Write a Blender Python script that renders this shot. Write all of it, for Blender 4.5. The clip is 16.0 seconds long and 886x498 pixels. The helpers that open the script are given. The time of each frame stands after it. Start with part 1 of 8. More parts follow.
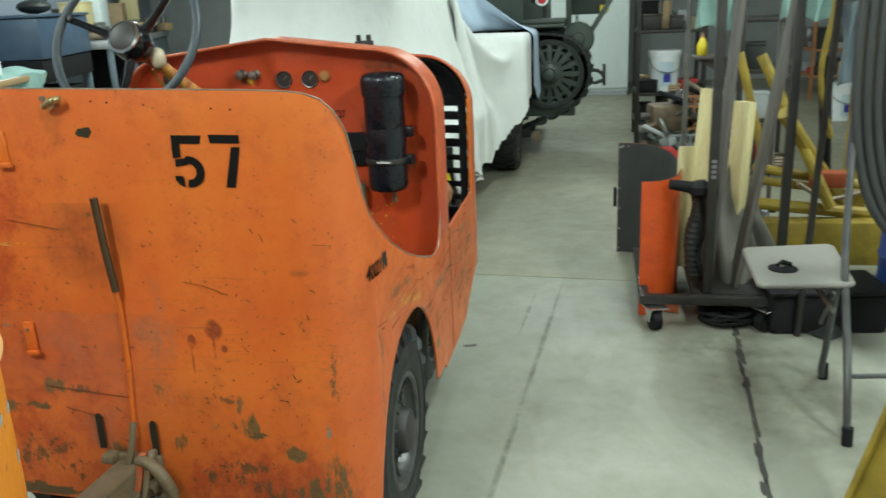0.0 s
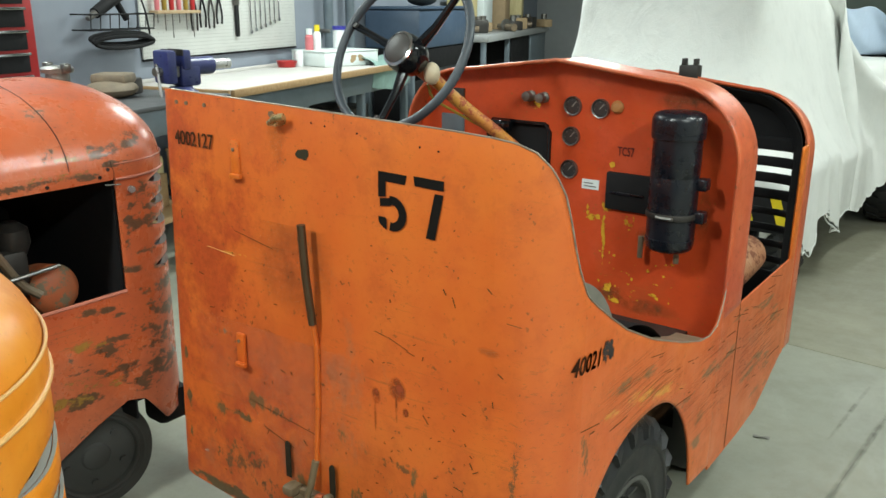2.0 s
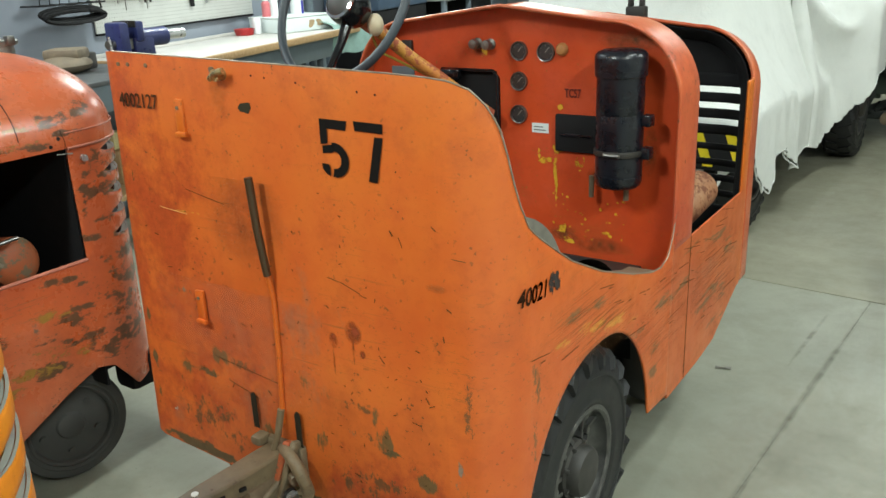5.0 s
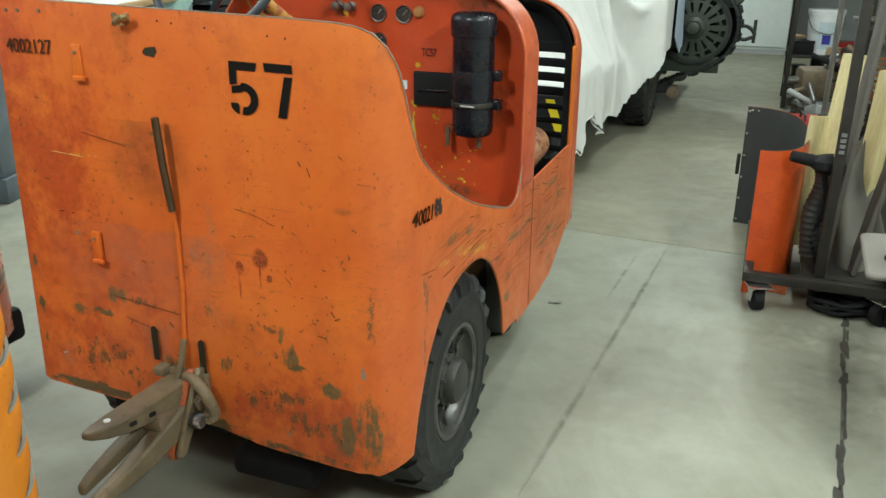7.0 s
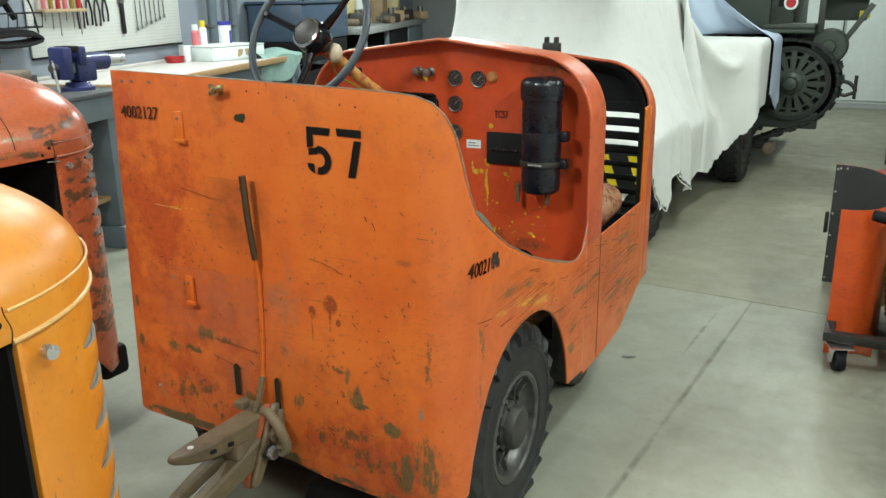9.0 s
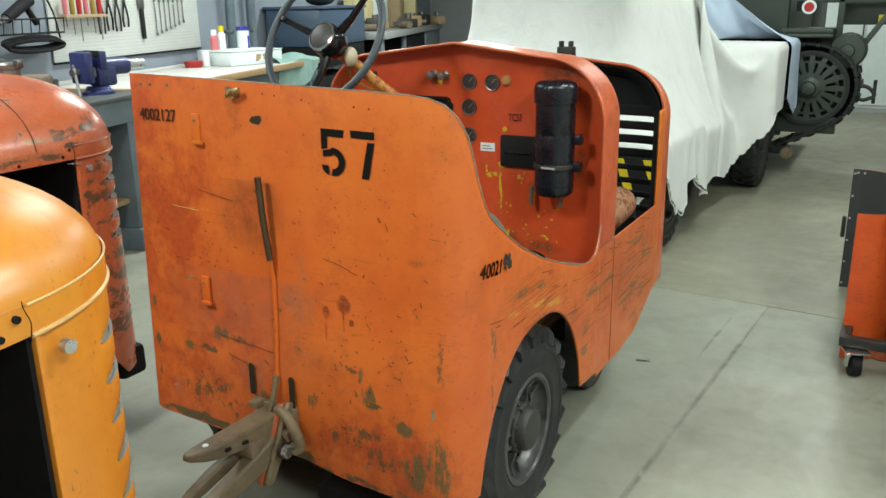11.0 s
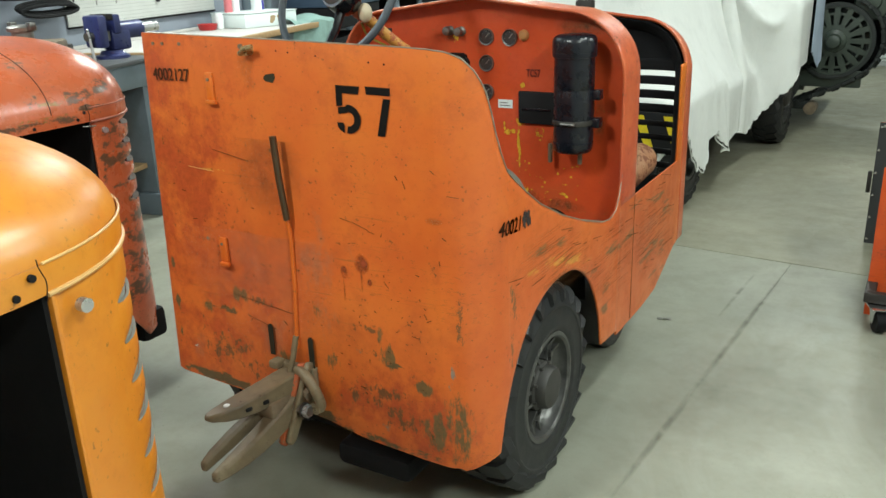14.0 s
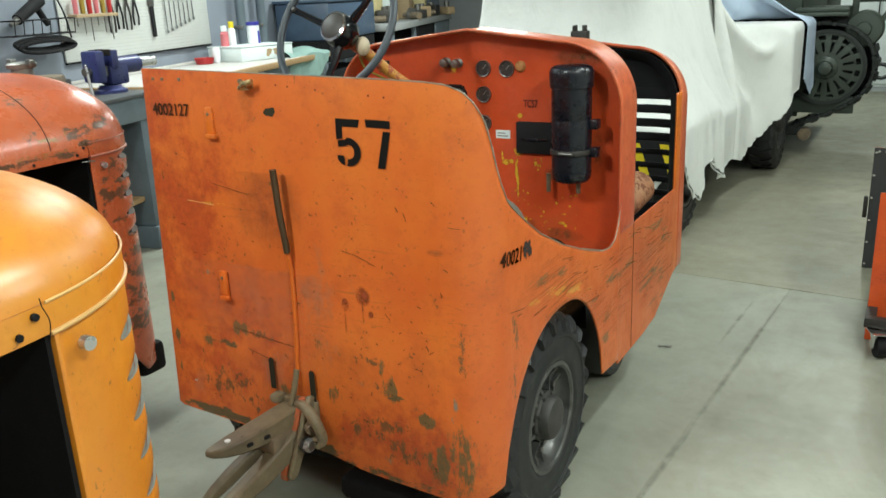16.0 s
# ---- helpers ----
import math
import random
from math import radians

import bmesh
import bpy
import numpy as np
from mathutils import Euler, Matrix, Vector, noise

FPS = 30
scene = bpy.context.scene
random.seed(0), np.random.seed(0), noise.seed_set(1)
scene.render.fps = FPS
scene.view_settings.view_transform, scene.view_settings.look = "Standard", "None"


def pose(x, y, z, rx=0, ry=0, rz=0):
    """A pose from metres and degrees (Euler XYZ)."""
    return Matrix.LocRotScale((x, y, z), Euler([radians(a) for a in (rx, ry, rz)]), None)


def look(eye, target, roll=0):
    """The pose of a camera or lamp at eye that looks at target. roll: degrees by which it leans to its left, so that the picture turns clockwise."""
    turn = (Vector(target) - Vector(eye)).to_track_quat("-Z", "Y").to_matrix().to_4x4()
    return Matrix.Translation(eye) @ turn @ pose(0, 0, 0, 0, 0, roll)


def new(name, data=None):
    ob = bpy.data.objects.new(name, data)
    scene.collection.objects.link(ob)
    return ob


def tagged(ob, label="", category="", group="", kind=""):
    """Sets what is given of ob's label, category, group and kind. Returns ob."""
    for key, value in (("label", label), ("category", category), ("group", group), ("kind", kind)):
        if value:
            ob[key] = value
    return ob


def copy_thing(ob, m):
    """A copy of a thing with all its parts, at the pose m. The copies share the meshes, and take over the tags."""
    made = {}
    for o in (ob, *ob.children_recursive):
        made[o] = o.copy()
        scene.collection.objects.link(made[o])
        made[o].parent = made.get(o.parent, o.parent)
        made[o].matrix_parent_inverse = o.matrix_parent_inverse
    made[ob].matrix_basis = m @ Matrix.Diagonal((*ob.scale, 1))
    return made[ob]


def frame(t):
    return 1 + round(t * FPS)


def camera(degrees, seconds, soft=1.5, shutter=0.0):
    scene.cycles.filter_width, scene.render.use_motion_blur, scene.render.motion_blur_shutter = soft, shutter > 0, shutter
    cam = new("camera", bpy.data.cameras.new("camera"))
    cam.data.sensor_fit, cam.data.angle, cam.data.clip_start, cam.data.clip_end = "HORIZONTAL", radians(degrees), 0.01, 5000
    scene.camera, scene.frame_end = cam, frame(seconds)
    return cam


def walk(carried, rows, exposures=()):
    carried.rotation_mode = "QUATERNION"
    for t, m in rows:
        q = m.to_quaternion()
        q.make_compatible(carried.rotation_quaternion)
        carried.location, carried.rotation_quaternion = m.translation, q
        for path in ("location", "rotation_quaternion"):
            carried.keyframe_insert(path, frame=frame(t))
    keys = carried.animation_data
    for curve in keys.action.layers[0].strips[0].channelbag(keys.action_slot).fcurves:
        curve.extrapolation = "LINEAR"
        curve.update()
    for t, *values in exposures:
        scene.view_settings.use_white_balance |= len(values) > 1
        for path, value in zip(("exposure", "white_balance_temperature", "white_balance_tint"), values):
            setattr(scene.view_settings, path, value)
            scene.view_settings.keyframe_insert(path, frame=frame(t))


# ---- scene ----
cam = camera(56.3, 16.0, shutter=0.25)
PATH = [
    (0, (1.138, -1.547, 1.438), (0.778, 0.332, 0.853), -2.5),
    (0.5, (1.155, -1.382, 1.45), (0.539, 0.426, 0.859), -1.9),
    (1, (1.132, -1.255, 1.469), (0.384, 0.497, 0.862), -0.9),
    (1.5, (1.221, -1.167, 1.482), (0.204, 0.454, 0.901), 0.1),
    (2, (1.252, -1.121, 1.485), (0.124, 0.427, 0.911), 0.4),
    (2.5, (1.279, -1.111, 1.468), (0.126, 0.404, 0.857), 0.3),
    (3, (1.314, -1.102, 1.452), (0.141, 0.387, 0.815), -1.3),
    (3.5, (1.335, -1.108, 1.461), (0.259, 0.447, 0.809), -1.6),
    (6, (1.312, -1.178, 1.421), (0.247, 0.383, 0.764), -3.2),
    (6.5, (1.282, -1.354, 1.399), (0.576, 0.387, 0.713), 0.2),
    (7, (1.297, -1.433, 1.426), (0.635, 0.318, 0.721), 0.3),
    (7.5, (1.386, -1.47, 1.455), (0.634, 0.275, 0.83), 1.0),
    (8, (1.433, -1.492, 1.462), (0.57, 0.213, 0.873), -0.1),
    (8.5, (1.445, -1.504, 1.463), (0.554, 0.19, 0.881), -0.7),
    (9, (1.439, -1.506, 1.47), (0.539, 0.181, 0.883), -0.8),
    (11.5, (1.459, -1.519, 1.462), (0.514, 0.148, 0.891), -1.1),
    (12, (1.454, -1.517, 1.453), (0.502, 0.147, 0.884), -1.4),
    (12.5, (1.45, -1.511, 1.446), (0.493, 0.145, 0.864), -1.7),
    (13, (1.445, -1.51, 1.445), (0.49, 0.12, 0.788), -2.0),
    (13.5, (1.444, -1.51, 1.447), (0.486, 0.116, 0.785), -1.9),
    (14, (1.448, -1.502, 1.448), (0.484, 0.122, 0.789), -2.0),
    (14.5, (1.444, -1.502, 1.446), (0.479, 0.123, 0.79), -2.3),
    (15, (1.443, -1.507, 1.443), (0.483, 0.12, 0.784), -2.5),
    (15.5, (1.438, -1.507, 1.444), (0.486, 0.123, 0.782), -2.5),
    (16, (1.437, -1.504, 1.453), (0.472, 0.144, 0.86), -2.6),
]
walk(cam, [(t, look(eye, target, roll)) for t, eye, target, roll in PATH], [(0, -0.06, 6250, 4), (0.8, -0.02, 6400, 7), (2.0, 0.0, 6500, 9.5), (16, 0.0, 6500, 9.5)])

# ---------------- world and large lights ----------------
world = bpy.data.worlds.new("world")
scene.world = world
world.use_nodes = True
world.node_tree.nodes["Background"].inputs[0].default_value = (0.75, 0.85, 1.0, 1)
world.node_tree.nodes["Background"].inputs[1].default_value = 0.006

CEILING = 3.3
LAMPS = [(-2.6, 0.2, 70), (-2.6, 3.4, 88), (-2.6, 7.2, 160), (-0.2, -2.5, 120), (3.2, -1.4, 128), (1.9, 0.9, 50), (1.0, 4.4, 39), (1.0, 7.8, 45), (3.8, 2.6, 100), (-2.4, -2.8, 96)]


# ---------------- small helpers ----------------
def link_mesh(name, bm, mats, parent=None, label="", smooth=True, angle=35):
    me = bpy.data.meshes.new(name)
    bmesh.ops.recalc_face_normals(bm, faces=bm.faces)
    bm.to_mesh(me)
    bm.free()
    for m in mats if isinstance(mats, (list, tuple)) else [mats]:
        me.materials.append(m)
    if smooth:
        me.polygons.foreach_set("use_smooth", [True] * len(me.polygons))
        me.set_sharp_from_angle(angle=radians(angle))
    ob = new(name, me)
    if parent is not None:
        ob.parent = parent
    if label:
        ob["label"] = label
    return ob


def part(name, bm, material, parent, label="", smooth=True, angle=35):
    return link_mesh(name, bm, material, parent, label, smooth, angle)


def thing(name, label, category, group="", at=(0, 0, 0), turn=0.0):
    ob = new(name)
    ob.empty_display_size = 0.1
    ob.matrix_basis = pose(*at, 0, 0, turn)
    return tagged(ob, label, category, group)


def solid(ob, t, offset=-1.0, rim=50):
    m = ob.modifiers.new("thick", "SOLIDIFY")
    m.thickness, m.offset = t, offset
    if rim:
        flat = ob.modifiers.new("rim", "WEIGHTED_NORMAL")
        flat.weight, flat.keep_sharp = rim, True
    return ob


def B():
    return bmesh.new()


def box(bm, x0, x1, y0, y1, z0, z1, bevel=0.0, m=None, seg=2):
    vs = [bm.verts.new((x, y, z)) for x in (x0, x1) for y in (y0, y1) for z in (z0, z1)]
    quads = ((0, 1, 3, 2), (4, 6, 7, 5), (0, 4, 5, 1), (2, 3, 7, 6), (0, 2, 6, 4), (1, 5, 7, 3))
    fs = [bm.faces.new([vs[i] for i in q]) for q in quads]
    if bevel:
        es = list({e for f in fs for e in f.edges})
        out = bmesh.ops.bevel(bm, geom=es, offset=bevel, segments=seg, profile=0.5, affect="EDGES")
        vs = list({v for f in out["faces"] for v in f.verts} | {v for v in vs if v.is_valid})
    if m is not None:
        bmesh.ops.transform(bm, matrix=m, verts=[v for v in vs if v.is_valid])
    return bm


def frame_of(p0, p1):
    d = Vector(p1) - Vector(p0)
    q = d.to_track_quat("Z", "Y").to_matrix().to_4x4()
    return Matrix.Translation(p0) @ q, d.length


def rod(bm, p0, p1, r, r1=None, seg=12, cap=True):
    r1 = r if r1 is None else r1
    m, length = frame_of(p0, p1)
    rings = []
    for z, rr in ((0, r), (length, r1)):
        rings.append([bm.verts.new(m @ Vector((rr * math.cos(2 * math.pi * i / seg), rr * math.sin(2 * math.pi * i / seg), z))) for i in range(seg)])
    for i in range(seg):
        j = (i + 1) % seg
        bm.faces.new((rings[0][i], rings[0][j], rings[1][j], rings[1][i]))
    if cap:
        bm.faces.new(rings[0][::-1])
        bm.faces.new(rings[1])
    return bm


def lathe(bm, prof, m=None, seg=32, close=False):
    """Turns (radius, height) pairs about the local z axis."""
    m = m or Matrix()
    rings = [[bm.verts.new(m @ Vector((r * math.cos(2 * math.pi * i / seg), r * math.sin(2 * math.pi * i / seg), z))) for i in range(seg)] for r, z in prof]
    pairs = list(zip(rings, rings[1:])) + ([(rings[-1], rings[0])] if close else [])
    for a, b in pairs:
        for i in range(seg):
            j = (i + 1) % seg
            bm.faces.new((a[i], a[j], b[j], b[i]))
    if not close:
        bm.faces.new(rings[0][::-1])
        bm.faces.new(rings[-1])
    return bm


def smooth_line(pts, n):
    """Points along a Catmull-Rom curve."""
    p = [Vector(q) for q in pts]
    p = [p[0] * 2 - p[1]] + p + [p[-1] * 2 - p[-2]]
    out = []
    spans = len(p) - 3
    for k in range(n + 1):
        s = min(k * spans / n, spans - 1e-6)
        i, t = int(s), s - int(s)
        a, b, c, d = p[i : i + 4]
        out.append(0.5 * ((2 * b) + (c - a) * t + (2 * a - 5 * b + 4 * c - d) * t * t + (3 * b - a - 3 * c + d) * t ** 3))
    return out


def tube(bm, pts, r, seg=10, closed=False, radii=None):
    pts = [Vector(p) for p in pts]
    rings, n = [], len(pts)
    up = None
    for i, p in enumerate(pts):
        a = pts[(i - 1) % n] if closed or i else pts[i]
        b = pts[(i + 1) % n] if closed or i < n - 1 else pts[i]
        d = (b - a).normalized()
        if up is None:
            up = d.orthogonal().normalized()
        up = (up - d * up.dot(d)).normalized()
        side = d.cross(up)
        rr = radii[i] if radii else r
        rings.append([bm.verts.new(p + rr * (math.cos(2 * math.pi * k / seg) * up + math.sin(2 * math.pi * k / seg) * side)) for k in range(seg)])
    for i in range(n if closed else n - 1):
        a, b = rings[i], rings[(i + 1) % n]
        for k in range(seg):
            l = (k + 1) % seg
            bm.faces.new((a[k], a[l], b[l], b[k]))
    if not closed:
        bm.faces.new(rings[0][::-1])
        bm.faces.new(rings[-1])
    return bm


def sheet(bm, f, nu, nv):
    """A grid of points f(u, v), with u and v from 0 to 1; None leaves a hole."""
    g = [[f(i / nu, j / nv) for j in range(nv + 1)] for i in range(nu + 1)]
    v = [[bm.verts.new(p) if p is not None else None for p in row] for row in g]
    for i in range(nu):
        for j in range(nv):
            q = (v[i][j], v[i + 1][j], v[i + 1][j + 1], v[i][j + 1])
            if None not in q:
                bm.faces.new(q)
    loose = [x for row in v for x in row if x is not None and not x.link_faces]
    for x in loose:
        bm.verts.remove(x)
    return bm


def prism(bm, pts, axis, a, b):
    """A flat outline pushed from a to b along an axis."""
    def at(p, c):
        return {"x": (c, p[0], p[1]), "y": (p[0], c, p[1]), "z": (p[0], p[1], c)}[axis]
    lo = [bm.verts.new(at(p, a)) for p in pts]
    hi = [bm.verts.new(at(p, b)) for p in pts]
    bm.faces.new(lo)
    bm.faces.new(hi[::-1])
    for i in range(len(pts)):
        j = (i + 1) % len(pts)
        bm.faces.new((lo[i], hi[i], hi[j], lo[j]))
    return bm


def blob(bm, cx, cz, rx, rz, y, seed, n=26, rough=0.45, turn=0.0):
    """An uneven flat patch in the plane y."""
    r = random.Random(seed)
    ph = [r.uniform(0, 6.28) for _ in range(6)]
    vs, flat = [], []
    for i in range(n):
        a = 2 * math.pi * i / n
        k = 1 + rough * sum(math.sin((q + 2) * a + ph[q]) / (q + 1.6) for q in range(6)) * 0.7 + r.uniform(-0.08, 0.08)
        dx, dz = rx * max(k, 0.25) * math.cos(a), rz * max(k, 0.25) * math.sin(a)
        c, s = math.cos(turn), math.sin(turn)
        flat.append((dx / rx, dz / rz))
        vs.append(bm.verts.new((cx + dx * c - dz * s, y, cz + dx * s + dz * c)))
    face = bm.faces.new(vs)
    uv = bm.loops.layers.uv.verify()
    for lp, (a, b) in zip(face.loops, flat):
        lp[uv].uv = (a, b)
    return bm


def lettering(name, body, size, m, material, parent, shear=0.0, squeeze=1.0, bold=0.0):
    cu = bpy.data.curves.new(name, "FONT")
    cu.body, cu.size, cu.align_x, cu.align_y, cu.extrude, cu.shear = body, size, "CENTER", "CENTER", 0.0004, shear
    cu.resolution_u, cu.offset = 3, bold
    tmp = bpy.data.objects.new("tmp", cu)
    scene.collection.objects.link(tmp)
    me = bpy.data.meshes.new_from_object(tmp.evaluated_get(bpy.context.evaluated_depsgraph_get()))
    bpy.data.objects.remove(tmp)
    me.materials.clear()
    me.materials.append(material)
    me.transform(m @ Matrix.Diagonal((squeeze, 1, 1, 1)))
    ob = new(name, me)
    ob.parent = parent
    return ob


# ---------------- materials ----------------
class Nodes:
    def __init__(self, name, rough=0.5, metal=0.0):
        self.mat = bpy.data.materials.new(name)
        self.mat.use_nodes = True
        self.t = self.mat.node_tree
        self.p = self.t.nodes["Principled BSDF"]
        self.p.inputs["Roughness"].default_value = rough
        self.p.inputs["Metallic"].default_value = metal
        self.co = self.add("ShaderNodeTexCoord").outputs["Object"]

    def add(self, kind, **values):
        n = self.t.nodes.new(kind)
        for k, v in values.items():
            n.inputs[k.replace("_", " ")].default_value = v
        return n

    def wire(self, a, b):
        self.t.links.new(a, b)

    def stretch(self, x, y, z, rx=0, ry=0, rz=0):
        n = self.add("ShaderNodeMapping")
        n.inputs["Scale"].default_value = (x, y, z)
        n.inputs["Rotation"].default_value = (radians(rx), radians(ry), radians(rz))
        self.wire(self.co, n.inputs["Vector"])
        return n.outputs[0]

    def noise(self, scale, detail=4.0, rough=0.6, co=None, distortion=0.0):
        n = self.add("ShaderNodeTexNoise", Scale=scale, Detail=detail, Roughness=rough, Distortion=distortion)
        self.wire(co or self.co, n.inputs["Vector"])
        return n.outputs["Fac"]

    def ramp(self, fac, stops):
        n = self.add("ShaderNodeValToRGB")
        e = n.color_ramp.elements
        while len(e) < len(stops):
            e.new(0.5)
        for s, (pos, col) in zip(e, stops):
            s.position, s.color = pos, (*col, 1) if isinstance(col, tuple) else (col, col, col, 1)
        self.wire(fac, n.inputs[0])
        return n.outputs[0]

    def mix(self, fac, a, b, mode="MIX"):
        n = self.t.nodes.new("ShaderNodeMix")
        n.data_type, n.blend_type = "RGBA", mode
        for sock, val in ((n.inputs[0], fac), (n.inputs[6], a), (n.inputs[7], b)):
            if isinstance(val, (int, float)):
                sock.default_value = val
            elif isinstance(val, tuple):
                sock.default_value = (*val, 1)
            else:
                self.wire(val, sock)
        return n.outputs[2]

    def op(self, kind, a, b):
        m = self.t.nodes.new("ShaderNodeMath")
        m.operation = kind
        for sock, val in zip(m.inputs, (a, b)):
            if isinstance(val, (int, float)):
                sock.default_value = val
            else:
                self.wire(val, sock)
        return m.outputs[0]

    def bump(self, h, strength=0.3, dist=0.002):
        n = self.add("ShaderNodeBump", Strength=strength, Distance=dist)
        self.wire(h, n.inputs["Height"])
        self.wire(n.outputs[0], self.p.inputs["Normal"])

    def out(self, colour=None, rough=None):
        if colour is not None:
            if isinstance(colour, tuple):
                self.p.inputs["Base Color"].default_value = (*colour, 1)
            else:
                self.wire(colour, self.p.inputs["Base Color"])
        if rough is not None:
            self.wire(rough, self.p.inputs["Roughness"])
        return self.mat


def worn_paint(name, base, dark, chip, chips=0.60, rough=0.42, chip_scale=9.0, fade=0.25, pale=None, scratch=0.75, rubbed=(), shine=0.5):
    """Old sprayed enamel: cloudy colour in three tones, fine scratches two ways, chips to primer and grime.
    rubbed: groups of places (along the wrapped panel, height, half sizes, slant) worn through to older layers, some
    also toned for shading."""
    n = Nodes(name, rough)
    n.p.inputs["Specular IOR Level"].default_value = shine
    pale = pale or tuple(min(1.0, c * 1.15 + 0.03) for c in base)
    big = n.noise(2.0, 5, 0.65)
    mid = n.noise(9.0, 5, 0.7)
    col = n.ramp(big, [(0.30, dark), (0.50, base), (0.72, pale)])
    col = n.mix(n.ramp(mid, [(0.48, 0.0), (0.72, 0.55)]), col, dark)
    fine = n.noise(55, 4, 0.75)
    col = n.mix(n.ramp(fine, [(0.55, 0.0), (0.75, fade)]), col, tuple(c * 0.5 for c in base))
    film = n.noise(4.5, 7, 0.72)
    col = n.mix(n.ramp(film, [(0.52, 0.0), (0.75, 0.42)]), col, tuple(0.45 * a + 0.4 * b for a, b in zip(dark, chip)))
    where = n.noise(3.5, 3, 0.6)
    for k, st in enumerate(((4, 60, 130, 0, 6, 0), (60, 3.5, 160, 9, 0, 0))):
        scr = n.noise(1.0, 5, 0.7, n.stretch(*st))
        m = n.t.nodes.new("ShaderNodeMath")
        m.operation = "MULTIPLY"
        n.wire(n.ramp(scr, [(0.60, 0.0), (0.645, 1.0)]), m.inputs[0])
        n.wire(n.ramp(where, [(0.44, 0.0), (0.62, scratch)]), m.inputs[1])
        col = n.mix(m.outputs[0], col, chip)
    spots = n.noise(chip_scale, 8, 0.75)
    mask = n.ramp(spots, [(chips, 0.0), (chips + 0.025, 1.0)])
    col = n.mix(mask, col, chip)
    if rubbed:
        xyz = n.add("ShaderNodeSeparateXYZ")
        n.wire(n.co, xyz.inputs[0])
        flat = n.add("ShaderNodeCombineXYZ")
        n.wire(n.op("ADD", xyz.outputs[0], xyz.outputs[1]), flat.inputs[0])
        n.wire(xyz.outputs[2], flat.inputs[1])
        for tone, edge, scale, drag, solidity, hard, cover, places in rubbed:
            near = None
            for ps, pz, rs, rz, slant in places:
                mp = n.add("ShaderNodeMapping", Location=(ps, pz, 0), Scale=(rs, rz, 1), Rotation=(0, 0, slant))
                mp.vector_type = "TEXTURE"
                n.wire(flat.outputs[0], mp.inputs["Vector"])
                ln = n.add("ShaderNodeVectorMath")
                ln.operation = "LENGTH"
                n.wire(mp.outputs[0], ln.inputs[0])
                near = ln.outputs["Value"] if near is None else n.op("MINIMUM", near, ln.outputs["Value"])
            near = n.op("MINIMUM", near, 2.0)
            ragged = n.noise(scale, 9, 0.74, n.stretch(*drag))
            lump = n.noise(scale * 0.26, 4, 0.6, n.stretch(*drag), 0.5)
            val = n.op("ADD", n.op("MULTIPLY", n.op("SUBTRACT", ragged, 0.5), 3.0), n.op("MULTIPLY", n.op("SUBTRACT", lump, 0.5), 1.3 if scale < 50 else 0.6))
            val = n.op("ADD", val, n.op("SUBTRACT", solidity, n.op("MULTIPLY", n.op("MULTIPLY", near, near), 0.36)))
            inner = n.mix(n.ramp(val, [(0.46, 0.0), (0.62, 1.0)]), edge, tone)
            inner = n.mix(n.ramp(fine, [(0.42, 0.0), (0.62, 0.5)]), inner, tuple(0.55 * c for c in tone))
            col = n.mix(n.ramp(val, [(0.42, 0.0), (0.42 + hard, cover)]), col, inner)
    specks = n.noise(95, 2, 0.5)
    m2 = n.t.nodes.new("ShaderNodeMath")
    m2.operation = "MULTIPLY"
    n.wire(n.ramp(specks, [(0.665, 0.0), (0.70, 0.85)]), m2.inputs[0])
    n.wire(n.ramp(mid, [(0.42, 0.0), (0.6, 1.0)]), m2.inputs[1])
    col = n.mix(m2.outputs[0], col, tuple(c * 0.7 for c in chip))
    r = n.mix(mask, n.ramp(mid, [(0.3, rough - 0.08), (0.8, rough + 0.2)]), (0.75, 0.75, 0.75))
    n.bump(n.mix(mask, big, (0.2, 0.2, 0.2)), 0.25, 0.003)
    return n.out(col, r)


def plain(name, col, rough=0.5, metal=0.0, vary=0.25, scale=14.0, bump=0.1, gloss=0.5):
    n = Nodes(name, rough, metal)
    n.p.inputs["Specular IOR Level"].default_value = gloss
    a = n.noise(scale, 5, 0.65)
    b = n.noise(scale * 0.17, 3, 0.5)
    c = n.mix(n.ramp(a, [(0.3, 0.0), (0.75, 1.0)]), tuple(x * (1 - vary) for x in col), col)
    c = n.mix(n.ramp(b, [(0.35, 0.0), (0.8, vary)]), c, tuple(x * 0.6 for x in col))
    n.bump(a, bump, 0.002)
    return n.out(c, n.ramp(a, [(0.3, max(rough - 0.1, 0.03)), (0.8, min(rough + 0.12, 1.0))]))


